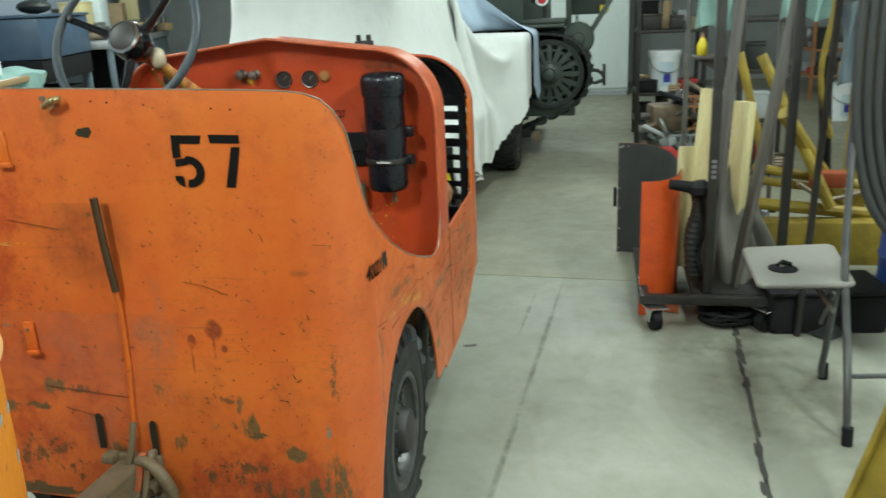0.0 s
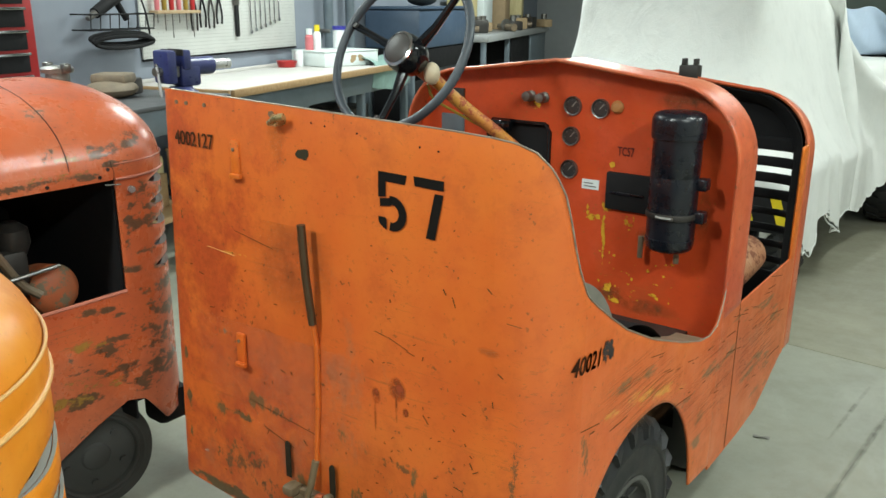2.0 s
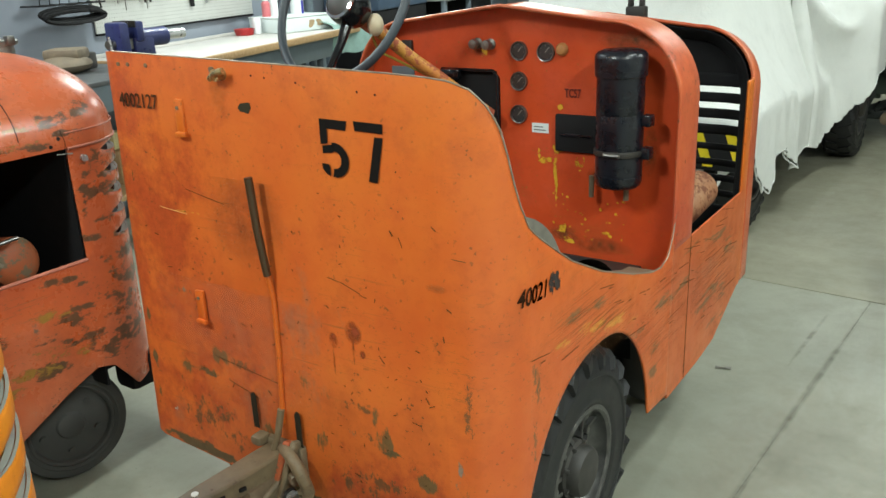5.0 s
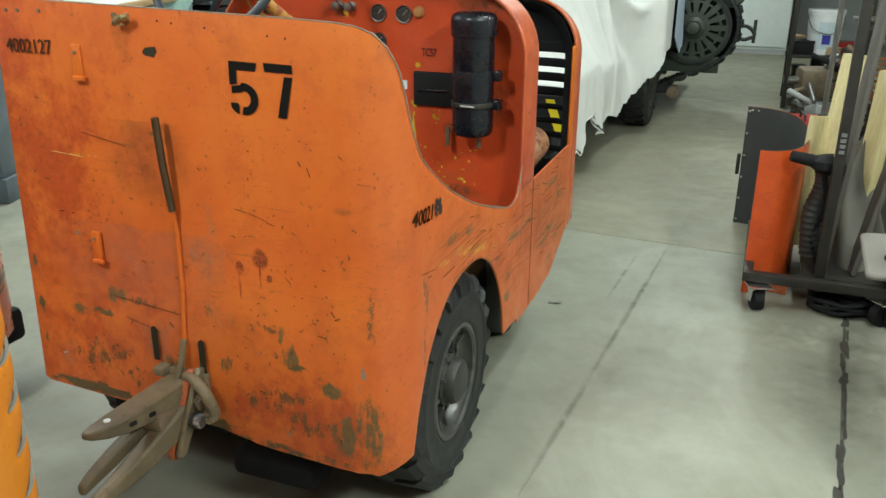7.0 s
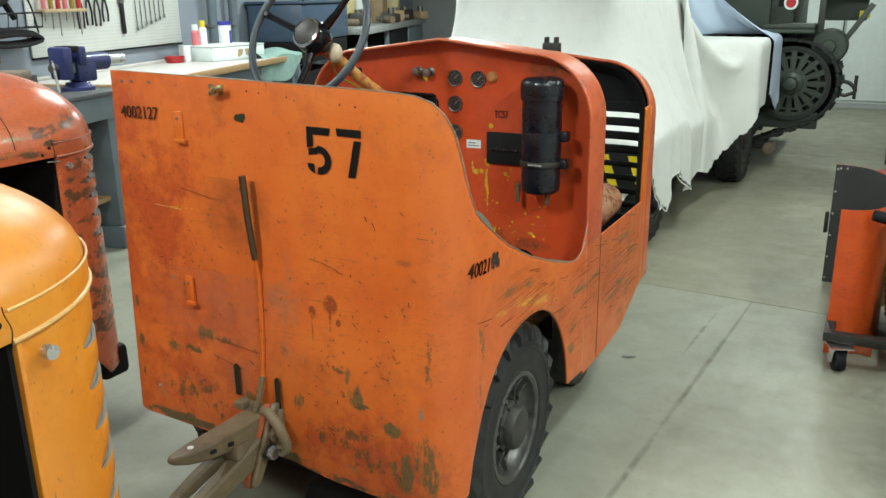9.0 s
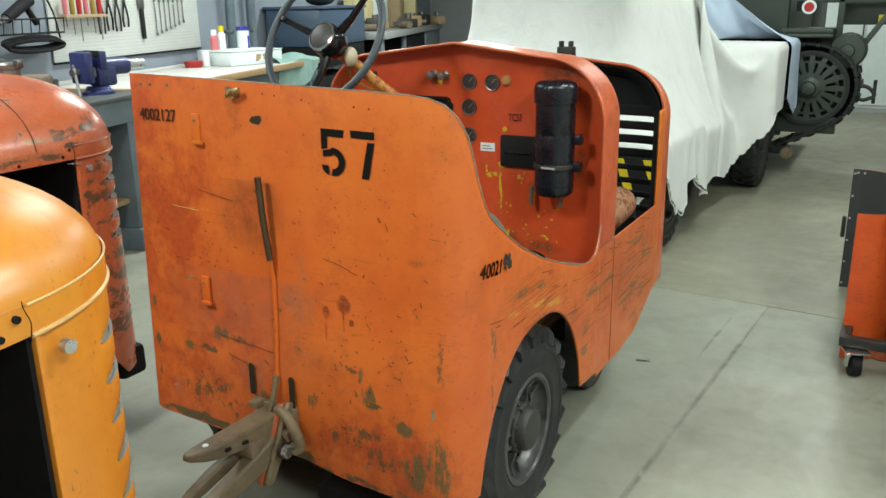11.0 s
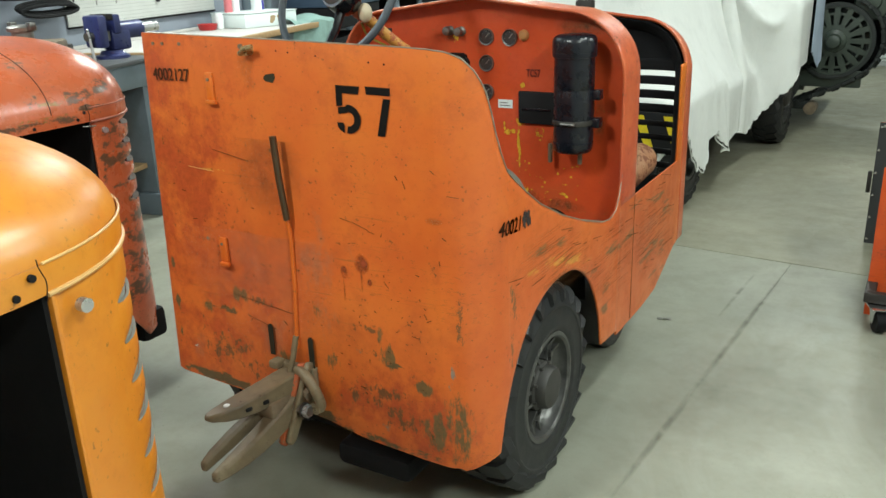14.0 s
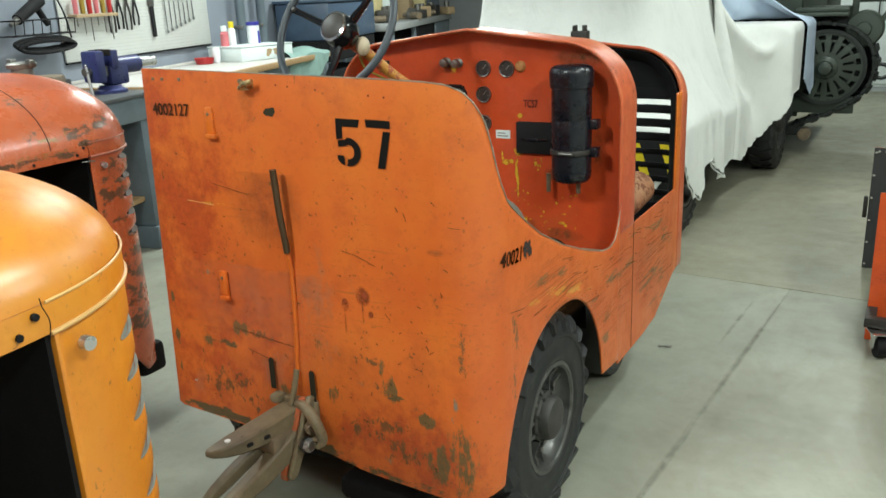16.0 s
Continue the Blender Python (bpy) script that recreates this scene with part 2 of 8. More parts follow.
def flake(name, col, rough=0.75, scale=38.0, solidity=0.70):
    """A stain or chip whose edge is broken by noise: full in the middle, torn towards the rim."""
    n = Nodes(name, rough)
    tc = n.add("ShaderNodeTexCoord")
    sep = n.add("ShaderNodeSeparateXYZ")
    n.wire(tc.outputs["UV"], sep.inputs[0])
    op = n.op
    xx, yy = (op("MULTIPLY", sep.outputs[k], sep.outputs[k]) for k in range(2))
    far = op("ADD", xx, yy)
    nz = n.noise(scale, 7, 0.75)
    big = n.noise(scale * 0.3, 4, 0.6)
    val = op("ADD", op("MULTIPLY", op("SUBTRACT", nz, 0.5), 2.6), op("SUBTRACT", op("MULTIPLY", op("SUBTRACT", big, 0.5), 1.6), op("MULTIPLY", far, 0.55)))
    val = op("ADD", val, solidity)
    alpha = n.ramp(val, [(0.44, 0.0), (0.50, 1.0)])
    n.wire(alpha, n.p.inputs["Alpha"])
    c = n.mix(n.ramp(nz, [(0.35, 0.0), (0.7, 1.0)]), tuple(x * 0.6 for x in col), col)
    return n.out(c)


def smudge(name, col, strength=0.5, scale=14.0, grain=None):
    """A soft dirty film that fades out towards its rim."""
    n = Nodes(name, 0.6)
    tc = n.add("ShaderNodeTexCoord")
    sep = n.add("ShaderNodeSeparateXYZ")
    n.wire(tc.outputs["UV"], sep.inputs[0])
    op = n.op
    xx, yy = (op("MULTIPLY", sep.outputs[k], sep.outputs[k]) for k in range(2))
    far = op("ADD", xx, yy)
    fade = n.ramp(far, [(0.0, 1.0), (0.55, 0.0)])
    nz = n.ramp(n.noise(scale, 7, 0.75, n.stretch(*grain) if grain else None), [(0.36, 0.0), (0.64, strength)] if grain is None else [(0.50, 0.0), (0.62, strength)])
    n.wire(op("MULTIPLY", fade, nz), n.p.inputs["Alpha"])
    return n.out(col)


def concrete(name, tint):
    """Sealed, dusty slab: broad stains, trowel clouds, grit and dull polished lanes."""
    n = Nodes(name, 0.45)
    toned = lambda c: tuple(a * b for a, b in zip(c, tint))
    a = n.noise(0.9, 7, 0.62, None, 0.4)
    b = n.noise(6, 8, 0.72)
    c = n.noise(70, 3, 0.7)
    d = n.noise(2.6, 6, 0.7, n.stretch(1.0, 0.45, 1.0, 0, 0, 20), 0.8)
    col = n.ramp(a, [(0.32, toned((0.192, 0.196, 0.152))), (0.52, toned((0.238, 0.240, 0.186))), (0.72, toned((0.300, 0.304, 0.245)))])
    col = n.mix(n.ramp(b, [(0.45, 0.0), (0.75, 0.34)]), col, (0.155, 0.146, 0.108))
    col = n.mix(n.ramp(d, [(0.52, 0.0), (0.70, 0.34)]), col, toned((0.33, 0.335, 0.29)))
    col = n.mix(n.ramp(c, [(0.62, 0.0), (0.75, 0.4)]), col, (0.17, 0.16, 0.13))
    spots = n.noise(22, 5, 0.6)
    col = n.mix(n.ramp(spots, [(0.69, 0.0), (0.74, 0.45)]), col, (0.10, 0.092, 0.07))
    n.bump(n.mix(0.5, b, c), 0.14, 0.002)
    return n.out(col, n.ramp(b, [(0.3, 0.36), (0.7, 0.58)]))


def wood(name, light, dark, scale=3.0, along=(1, 14, 14)):
    n = Nodes(name, 0.6)
    g = n.noise(scale, 6, 0.7, n.stretch(*along), 0.6)
    f = n.noise(scale * 5, 3, 0.7, n.stretch(*along))
    col = n.ramp(g, [(0.3, dark), (0.7, light)])
    col = n.mix(n.ramp(f, [(0.5, 0.0), (0.8, 0.5)]), col, tuple(c * 0.5 for c in dark))
    n.bump(f, 0.2, 0.002)
    return n.out(col)


# places worn through to older layers on the wrapped rear and side, one group partly painted shading: length round the
# corner, height, half sizes, slant
RUBBED_AND_SHADED = [
    ((0.46, 0.15, 0.075), (0.52, 0.14, 0.04), 12.0, (1, 0.4, 1, 14, 0, 0), 0.50, 0.5, 0.7, [(1.94, 0.52, 0.26, 0.19, -0.15), (1.48, 0.5, 0.1, 0.16, -0.15)]),
    # redder left and bottom: partly worn paint, partly shading put into the colour
    ((0.44, 0.070, 0.018), (0.50, 0.088, 0.016), 9.0, (1, 1, 0.8), 0.68, 0.45, 0.9, [(-0.2, 0.46, 0.26, 0.22, 0), (-0.26, 0.90, 0.24, 0.55, 0), (0.4, 0.38, 0.3, 0.16, 0), (-0.02, 0.62, 0.16, 0.2, 0)]),
    ((0.40, 0.145, 0.070), (0.48, 0.13, 0.04), 14.0, (1, 1, 0.5), 0.60, 0.45, 0.75, [(0.2, 0.72, 0.1, 0.24, 0), (0.05, 0.5, 0.13, 0.12, 0), (-0.285, 0.4, 0.05, 0.06, 0)]),
    ((0.13, 0.070, 0.028), (0.32, 0.095, 0.025), 60.0, (1, 1, 0.6), 0.46, 0.12, 0.88, [(-0.236, 0.515, 0.018, 0.04, 0), (-0.02, 0.603, 0.07, 0.018, 0), (-0.168, 0.432, 0.125, 0.06, 0), (-0.05, 0.4, 0.07, 0.05, 0), (0.335, 0.592, 0.045, 0.012, 0), (0.32, 0.527, 0.05, 0.012, 0), (0.365, 0.425, 0.125, 0.032, 0), (0.3, 0.39, 0.09, 0.04, 0), (0.472, 0.487, 0.034, 0.012, 0), (0.44, 0.36, 0.1, 0.045, 0), (0.53, 0.33, 0.05, 0.045, 0), (0.805, 0.66, 0.02, 0.07, 0), (0.60, 0.66, 0.018, 0.09, 0), (0.8, 0.54, 0.02, 0.07, 0)]),
    ((0.135, 0.100, 0.040), (0.27, 0.105, 0.030), 34.0, (1, 1, 0.34), 0.62, 0.26, 0.92, [(-0.215, 0.56, 0.024, 0.03, 0), (-0.085, 0.613, 0.035, 0.024, 0), (-0.197, 0.759, 0.016, 0.014, 0), (0.182, 0.62, 0.034, 0.034, 0), (0.24, 0.6, 0.055, 0.022, 0), (0.39, 0.53, 0.028, 0.034, 0), (0.374, 0.58, 0.012, 0.034, 0), (0.215, 0.47, 0.035, 0.05, 0), (0.487, 0.463, 0.026, 0.02, 0), (0.585, 0.345, 0.085, 0.085, 0), (0.612, 0.405, 0.04, 0.085, 0), (0.04, 0.44, 0.05, 0.03, 0), (0.046, 1.178, 0.009, 0.009, 0), (0.075, 1.022, 0.008, 0.007, 0)]),
    ((0.105, 0.080, 0.034), (0.26, 0.10, 0.030), 26.0, (0.6, 1, 1), 0.72, 0.12, 0.95, [(-0.16, 0.563, 0.062, 0.019, 0), (-0.33, 0.668, 0.006, 0.016, 0), (-0.33, 0.545, 0.009, 0.026, 0), (-0.335, 0.45, 0.006, 0.02, 0), (0.408, 0.504, 0.03, 0.01, 0), (0.16, 0.303, 0.1, 0.014, 0), (0.3, 0.283, 0.13, 0.013, 0), (0.46, 0.272, 0.12, 0.014, 0), (-0.26, 0.332, 0.1, 0.017, 0), (-0.08, 0.327, 0.12, 0.015, 0)]),
    ((0.20, 0.19, 0.155), (0.30, 0.14, 0.06), 30.0, (1, 1, 0.5), 0.56, 0.10, 0.9, [(-0.175, 0.76, 0.01, 0.01, 0), (0.307, 0.527, 0.014, 0.013, 0), (0.573, 0.505, 0.011, 0.03, 0), (0.371, 0.318, 0.018, 0.018, 0)]),
    ((0.17, 0.105, 0.046), (0.36, 0.115, 0.030), 30.0, (1, 0.22, 1.4, 10, 0, 0), 0.52, 0.2, 0.85, [(0.96, 0.752, 0.13, 0.022, -0.15), (1.1, 0.735, 0.05, 0.018, -0.15), (1.32, 0.575, 0.07, 0.022, -0.15), (1.52, 0.585, 0.15, 0.028, -0.15), (1.68, 0.56, 0.1, 0.05, -0.15), (1.96, 0.62, 0.24, 0.035, -0.15), (2.14, 0.56, 0.09, 0.1, -0.15), (1.96, 0.44, 0.2, 0.06, -0.15), (1.46, 0.42, 0.05, 0.08, -0.15), (2.06, 0.33, 0.12, 0.04, -0.15)]),
    ((0.66, 0.31, 0.05), (0.62, 0.19, 0.025), 40.0, (1, 0.3, 1.2, 10, 0, 0), 0.56, 0.2, 0.85, [(-0.14, 0.955, 0.09, 0.004, 0), (1.06, 0.69, 0.11, 0.02, -0.15), (1.21, 0.645, 0.1, 0.018, -0.15), (0.91, 0.71, 0.06, 0.012, -0.15), (1.28, 0.62, 0.06, 0.012, -0.15)]),
]
ORANGE = worn_paint("orange_paint", (0.60, 0.130, 0.014), (0.52, 0.092, 0.012), (0.13, 0.070, 0.024), 0.71, 0.36, pale=(0.65, 0.172, 0.016), scratch=0.4)
BODY_ORANGE = worn_paint("body_orange_paint", (0.60, 0.132, 0.023), (0.52, 0.093, 0.017), (0.13, 0.070, 0.024), 0.71, 0.36, pale=(0.65, 0.176, 0.029), scratch=0.4, rubbed=[g[:7] + ([p for p in g[7] if p[0] < 1.75],) for g in RUBBED_AND_SHADED if min(g[7])[0] < 1.4])
SIDE_ORANGE = worn_paint("faded_side_paint", (0.56, 0.124, 0.027), (0.46, 0.090, 0.024), (0.13, 0.070, 0.024), 0.68, 0.38, pale=(0.60, 0.175, 0.060), scratch=0.7, rubbed=[g[:7] + ([p for p in g[7] if p[0] > 1.25],) for g in RUBBED_AND_SHADED if max(g[7])[0] > 1.4])
# pinker tones than the body orange
COWL_ORANGE = worn_paint("pinkish_cowl_paint", (0.52, 0.108, 0.036), (0.40, 0.062, 0.028), (0.13, 0.070, 0.03), 0.66, 0.33, pale=(0.62, 0.22, 0.115), scratch=0.5)
DASH_ORANGE = worn_paint("dash_orange_paint", (0.56, 0.066, 0.014), (0.45, 0.044, 0.011), (0.42, 0.18, 0.02), 0.69, 0.36, scratch=0.3)
RED_RUBBED = [
    ((0.105, 0.060, 0.032), (0.28, 0.085, 0.040), 46.0, (1, 0.45, 1, 10, 0, 0), 0.62, 0.09, 0.95, [(0.21, 0.97, 0.06325, 0.0345, -0.15), (0.195, 0.888, 0.0575, 0.0299, -0.15), (0.23, 0.925, 0.0345, 0.0138, -0.15), (0.155, 0.762, 0.0345, 0.0138, -0.15), (0.2, 0.8, 0.0575, 0.0138, -0.15), (0.24, 0.74, 0.0345, 0.0115, -0.15), (0.186, 0.679, 0.0253, 0.0161, -0.15), (0.214, 0.636, 0.0345, 0.0345, -0.15), (0.168, 0.585, 0.069, 0.0391, -0.15), (0.215, 0.535, 0.046, 0.05175, -0.15), (0.053, 0.543, 0.06325, 0.0299, -0.15), (0.1, 0.57, 0.0575, 0.0115, -0.15), (-0.04, 0.53, 0.0575, 0.0069, -0.15), (0.11, 0.476, 0.1035, 0.0345, -0.15), (-0.03, 0.424, 0.0575, 0.0253, -0.15), (0.205, 0.45, 0.0575, 0.046, -0.15), (0.04, 0.665, 0.069, 0.0115, -0.15), (0.1, 0.64, 0.0345, 0.0069, -0.15), (0.24, 0.68, 0.0345, 0.023, -0.15), (0.155, 0.42, 0.0575, 0.02875, -0.15), (-0.22, 0.56, 0.115, 0.023, -0.15), (-0.35, 0.48, 0.138, 0.0345, -0.15), (0.25, 0.6, 0.0345, 0.0345, -0.15), (0.165, 0.94, 0.0138, 0.023, -0.15), (0.15, 0.84, 0.0092, 0.0345, -0.15), (0.145, 0.52, 0.069, 0.0138, -0.15), (0, 0.5, 0.069, 0.0138, -0.15), (0.05, 1.04, 0.14, 0.014, 0), (-0.15, 1.042, 0.2, 0.012, 0), (0.1, 1.1, 0.06, 0.02, 0), (0.14, 1.06, 0.05, 0.012, 0), (0.18, 1.12, 0.03, 0.03, 0.4)]),
    ((0.34, 0.20, 0.035), (0.20, 0.085, 0.035), 48.0, (1, 0.4, 1, 12, 0, 0), 0.50, 0.12, 0.9, [(-0.017, 0.582, 0.069, 0.0138, -0.15), (0.016, 0.462, 0.1265, 0.023, -0.15), (-0.1, 0.44, 0.115, 0.0207, -0.15), (-0.2, 0.42, 0.115, 0.023, -0.15), (-0.02, 1.05, 0.1, 0.01, 0), (0.02, 1.09, 0.09, 0.016, 0.1)]),
]
RED = worn_paint("faded_red_paint", (0.54, 0.115, 0.038), (0.44, 0.080, 0.028), (0.12, 0.066, 0.034), 0.635, 0.26, chip_scale=8.0, pale=(0.60, 0.19, 0.095), scratch=0.5, rubbed=RED_RUBBED, shine=0.85)
YELLOW = worn_paint("yellow_paint", (0.63, 0.215, 0.012), (0.58, 0.175, 0.009), (0.25, 0.10, 0.03), 0.72, 0.36, pale=(0.74, 0.33, 0.045), scratch=0.3, shine=0.9)
YELLOW_LIP = plain("yellow_lip", (0.80, 0.48, 0.18), 0.4)
RED_LIP = plain("red_lip", (0.52, 0.17, 0.11), 0.45)
GUARD_ORANGE = worn_paint("guard_orange", (0.60, 0.085, 0.012), (0.48, 0.055, 0.01), (0.2, 0.05, 0.02), 0.70, 0.4)
STENCIL = plain("stencil_black", (0.008, 0.007, 0.006), 0.8, vary=0.4, scale=60, gloss=0.15)
FADEDINK = plain("faded_ink", (0.085, 0.034, 0.015), 0.8, vary=0.6, scale=80, gloss=0.15)
BLOT = flake("blurred_stencil", (0.03, 0.018, 0.014), 0.7, 60.0, 0.85)
STENCIL_RED = plain("stencil_red", (0.13, 0.012, 0.008), 0.7)
GRIME = flake("grime_flake", (0.13, 0.095, 0.035), 0.75, 75.0, 0.38)
OLIVE_SMUDGE = smudge("olive_smudge", (0.13, 0.095, 0.036), 0.9, 22)
BROWN_SMUDGE = smudge("brown_smudge", (0.26, 0.09, 0.03), 0.50, 12)
SIDE_STREAKS = smudge("side_streaks", (0.20, 0.085, 0.026), 0.6, 1.0, (60, 5, 260, 9, 0, 0))
PINK_FADE = smudge("faded_pink", (0.52, 0.17, 0.085), 0.45, 5)
DARKCHIP = plain("dark_chip", (0.04, 0.036, 0.02), 0.9, gloss=0.2)
GRIME_SOLID = plain("grime", (0.10, 0.06, 0.022), 0.85, vary=0.5, scale=40, gloss=0.2)
LIPGREY_CHIP = flake("pale_chip", (0.62, 0.60, 0.55), 0.6, 60, 0.6)
PRIMER = plain("primer_grey", (0.20, 0.20, 0.20), 0.6, vary=0.4, scale=40)
FILM = smudge("grime_film", (0.14, 0.07, 0.02), 0.7, 30.0)
FENDERGREY = plain("fender_grey", (0.21, 0.20, 0.165), 0.5, vary=0.4, scale=25)
RUST = plain("rust_stain", (0.33, 0.065, 0.015), 0.6, vary=0.4, scale=50)
RUST_FLAKE = smudge("rust_drip", (0.27, 0.05, 0.014), 1.6, 16)
YELLOW_CHIP = flake("old_yellow", (0.78, 0.42, 0.02), 0.6, 50, 0.68)
RUBBER = plain("tyre_rubber", (0.017, 0.018, 0.019), 0.52, vary=0.6, scale=20, bump=0.3)
OLDRUBBER = plain("dusty_rubber", (0.06, 0.06, 0.055), 0.8, vary=0.4, scale=15, bump=0.3)
RIM = plain("rim_grey", (0.16, 0.158, 0.15), 0.36, 0.55, vary=0.75, scale=26, bump=0.3)
HUBDUST = plain("dusty_hub", (0.066, 0.062, 0.055), 0.6, 0.2, vary=0.7, scale=30, bump=0.4)
BLACK = plain("black_paint", (0.008, 0.010, 0.016), 0.30, vary=0.5, scale=24, bump=0.9)
EDGE = plain("bright_edge", (0.46, 0.40, 0.32), 0.4, 0.4, vary=0.7, scale=30)
BRASS = plain("old_brass", (0.55, 0.45, 0.22), 0.3, 0.8, vary=0.4, scale=40)
BRIGHTSTEEL = plain("bright_steel", (0.62, 0.62, 0.62), 0.3, 0.7, vary=0.2)
HORNFACE = plain("horn_face", (0.05, 0.046, 0.042), 0.5)
LEVER = worn_paint("lever_paint", (0.50, 0.26, 0.04), (0.48, 0.12, 0.03), (0.30, 0.07, 0.03), 0.52, 0.5, chip_scale=30.0)
REDLIPDULL = plain("red_slot_edge", (0.50, 0.42, 0.38), 0.6)
DULLBLACK = plain("dull_black", (0.010, 0.010, 0.011), 0.75, vary=0.3, gloss=0.25)
SLOTDARK = plain("slot_dark", (0.028, 0.024, 0.014), 0.8, gloss=0.2)
# near-black for dark parts, and for shade filled in under and inside vehicles
DARK = plain("dark_parts_and_shade", (0.010, 0.010, 0.011), 0.85, vary=0.3, gloss=0.2)
CHROME = plain("chrome", (0.65, 0.65, 0.66), 0.18, 1.0, vary=0.15)
STEEL = plain("worn_steel", (0.30, 0.29, 0.27), 0.4, 0.9, vary=0.4, scale=22)
GREASY = plain("greasy_steel", (0.27, 0.205, 0.135), 0.5, 0.25, vary=0.5, scale=18, bump=0.4)
HITCH = worn_paint("hitch_steel", (0.165, 0.125, 0.072), (0.055, 0.041, 0.026), (0.08, 0.05, 0.03), 0.64, 0.5, chip_scale=22.0, pale=(0.34, 0.29, 0.19))
HITCH_ORANGE = worn_paint("hitch_orange", (0.42, 0.095, 0.028), (0.26, 0.085, 0.035), (0.17, 0.12, 0.07), 0.54, 0.55, chip_scale=20.0)
LIPGREY = plain("lip_grey", (0.50, 0.50, 0.44), 0.6, vary=0.2)
RODBROWN = plain("bronze_rod", (0.12, 0.085, 0.05), 0.4, 0.6, vary=0.4)
WHEELGREY = plain("steering_grey", (0.050, 0.064, 0.078), 0.45, vary=0.3)
HUBBLACK = plain("gloss_black", (0.008, 0.009, 0.011), 0.15, vary=0.2)
DIALGREY = plain("dial_grey", (0.22, 0.21, 0.18), 0.4)
TANRUST = worn_paint("tan_rust", (0.36, 0.19, 0.10), (0.26, 0.085, 0.035), (0.16, 0.055, 0.025), 0.52, 0.5, chip_scale=26.0, pale=(0.50, 0.36, 0.24))
GLASS = plain("dial_glass", (0.05, 0.05, 0.05), 0.12, vary=0.2)
IVORY = plain("ivory_knob", (0.62, 0.52, 0.36), 0.4)
TAN = plain("tan_button", (0.5, 0.22, 0.07), 0.5)
WHITE = plain("white_paint", (0.72, 0.79, 0.78), 0.5, vary=0.1)
WHITEPLASTIC = plain("white_plastic", (0.75, 0.77, 0.78), 0.4, vary=0.12)
CONCRETE = concrete("concrete_pale_pour", (1.08, 1.08, 1.10))
CONCRETE_WARM = concrete("concrete_warm_pour", (1.05, 1.0, 0.93))
SUBBASE = plain("sub_base", (0.13, 0.125, 0.105), 0.95)
FLOOR_STAIN = smudge("floor_stain", (0.14, 0.122, 0.085), 0.15, 7)
FLOOR_DIRT = smudge("floor_dirt", (0.125, 0.108, 0.078), 0.32, 9)
FLOOR_LINE = smudge("floor_line", (0.14, 0.13, 0.10), 0.45, 12)
DEEP_JOINT = plain("deep_joint", (0.05, 0.046, 0.04), 0.95)
WALLBLUE = plain("blue_grey_wall", (0.245, 0.275, 0.325), 0.7, vary=0.15, scale=4)
WALLPALE = plain("pale_wall", (0.36, 0.38, 0.38), 0.7, vary=0.15, scale=3)
CEILMAT = plain("ceiling_white", (0.45, 0.46, 0.45), 0.8, vary=0.1, scale=3)
PEGBOARD = plain("pegboard_grey_white", (0.60, 0.61, 0.58), 0.6, vary=0.14, scale=5)
PEG = plain("bounce_white", (0.80, 0.80, 0.74), 0.55, vary=0.1, scale=8)
STEELBLUE = plain("blue_grey_steel", (0.16, 0.20, 0.23), 0.45, 0.2, vary=0.3, scale=8)
DESKTOP = plain("desk_top_grey", (0.40, 0.41, 0.41), 0.4, 0.2, vary=0.3, scale=10)
TANKBLUE = plain("tank_blue", (0.060, 0.095, 0.150), 0.4, vary=0.3, scale=8)
DARKTOP = plain("bench_dark_top", (0.10, 0.105, 0.11), 0.5, 0.2, vary=0.35, scale=9)
BENCHWOOD = wood("bench_wood", (0.45, 0.30, 0.15), (0.30, 0.18, 0.08))
BENCHTOP = plain("bench_laminate", (0.62, 0.60, 0.57), 0.45, vary=0.25, scale=6)
OLIVE = plain("olive_drab", (0.050, 0.066, 0.050), 0.5, vary=0.35, scale=9)
OLIVEDARK = plain("olive_dark", (0.022, 0.027, 0.024), 0.6, vary=0.4, scale=12)
VISEBLUE = plain("vise_blue", (0.035, 0.045, 0.16), 0.35, vary=0.4, scale=20)
BROWNBOARD = wood("old_board", (0.16, 0.145, 0.125), (0.085, 0.075, 0.065), 2.5, (14, 14, 1))
PALEWOOD = wood("pale_wood", (0.68, 0.60, 0.33), (0.50, 0.40, 0.18), 2.5, (14, 14, 1))
DIRTYYELLOW = plain("dirty_yellow", (0.40, 0.28, 0.03), 0.6, vary=0.6, scale=11)
REDPLASTIC = plain("red_plastic", (0.45, 0.02, 0.02), 0.4)
PINK = plain("pink_can", (0.65, 0.18, 0.2), 0.35)
BLUELABEL = plain("blue_label", (0.05, 0.05, 0.35), 0.4)
SEATGREY = plain("seat_grey", (0.24, 0.225, 0.20), 0.6, vary=0.2)
CHAIRFRAME = plain("chair_frame", (0.10, 0.10, 0.10), 0.4, 0.5)
DARKSTEEL = plain("dark_steel", (0.055, 0.05, 0.045), 0.5, 0.5, vary=0.4)
BLUEPLASTIC = plain("blue_plastic", (0.02, 0.06, 0.24), 0.4)
HOSE = plain("hose_dark", (0.04, 0.042, 0.04), 0.6)
ORANGEWOOD = wood("orange_wood", (0.36, 0.16, 0.06), (0.24, 0.10, 0.04))
CARD = plain("cardboard", (0.42, 0.30, 0.17), 0.8)
LEATHER = plain("greasy_leather", (0.24, 0.19, 0.13), 0.7, vary=0.5, scale=18, bump=0.4)
LIGHTYELLOW = plain("bright_yellow", (0.80, 0.62, 0.02), 0.45)
TEAL = plain("teal_rag", (0.27, 0.42, 0.38), 0.9, vary=0.35, scale=9)


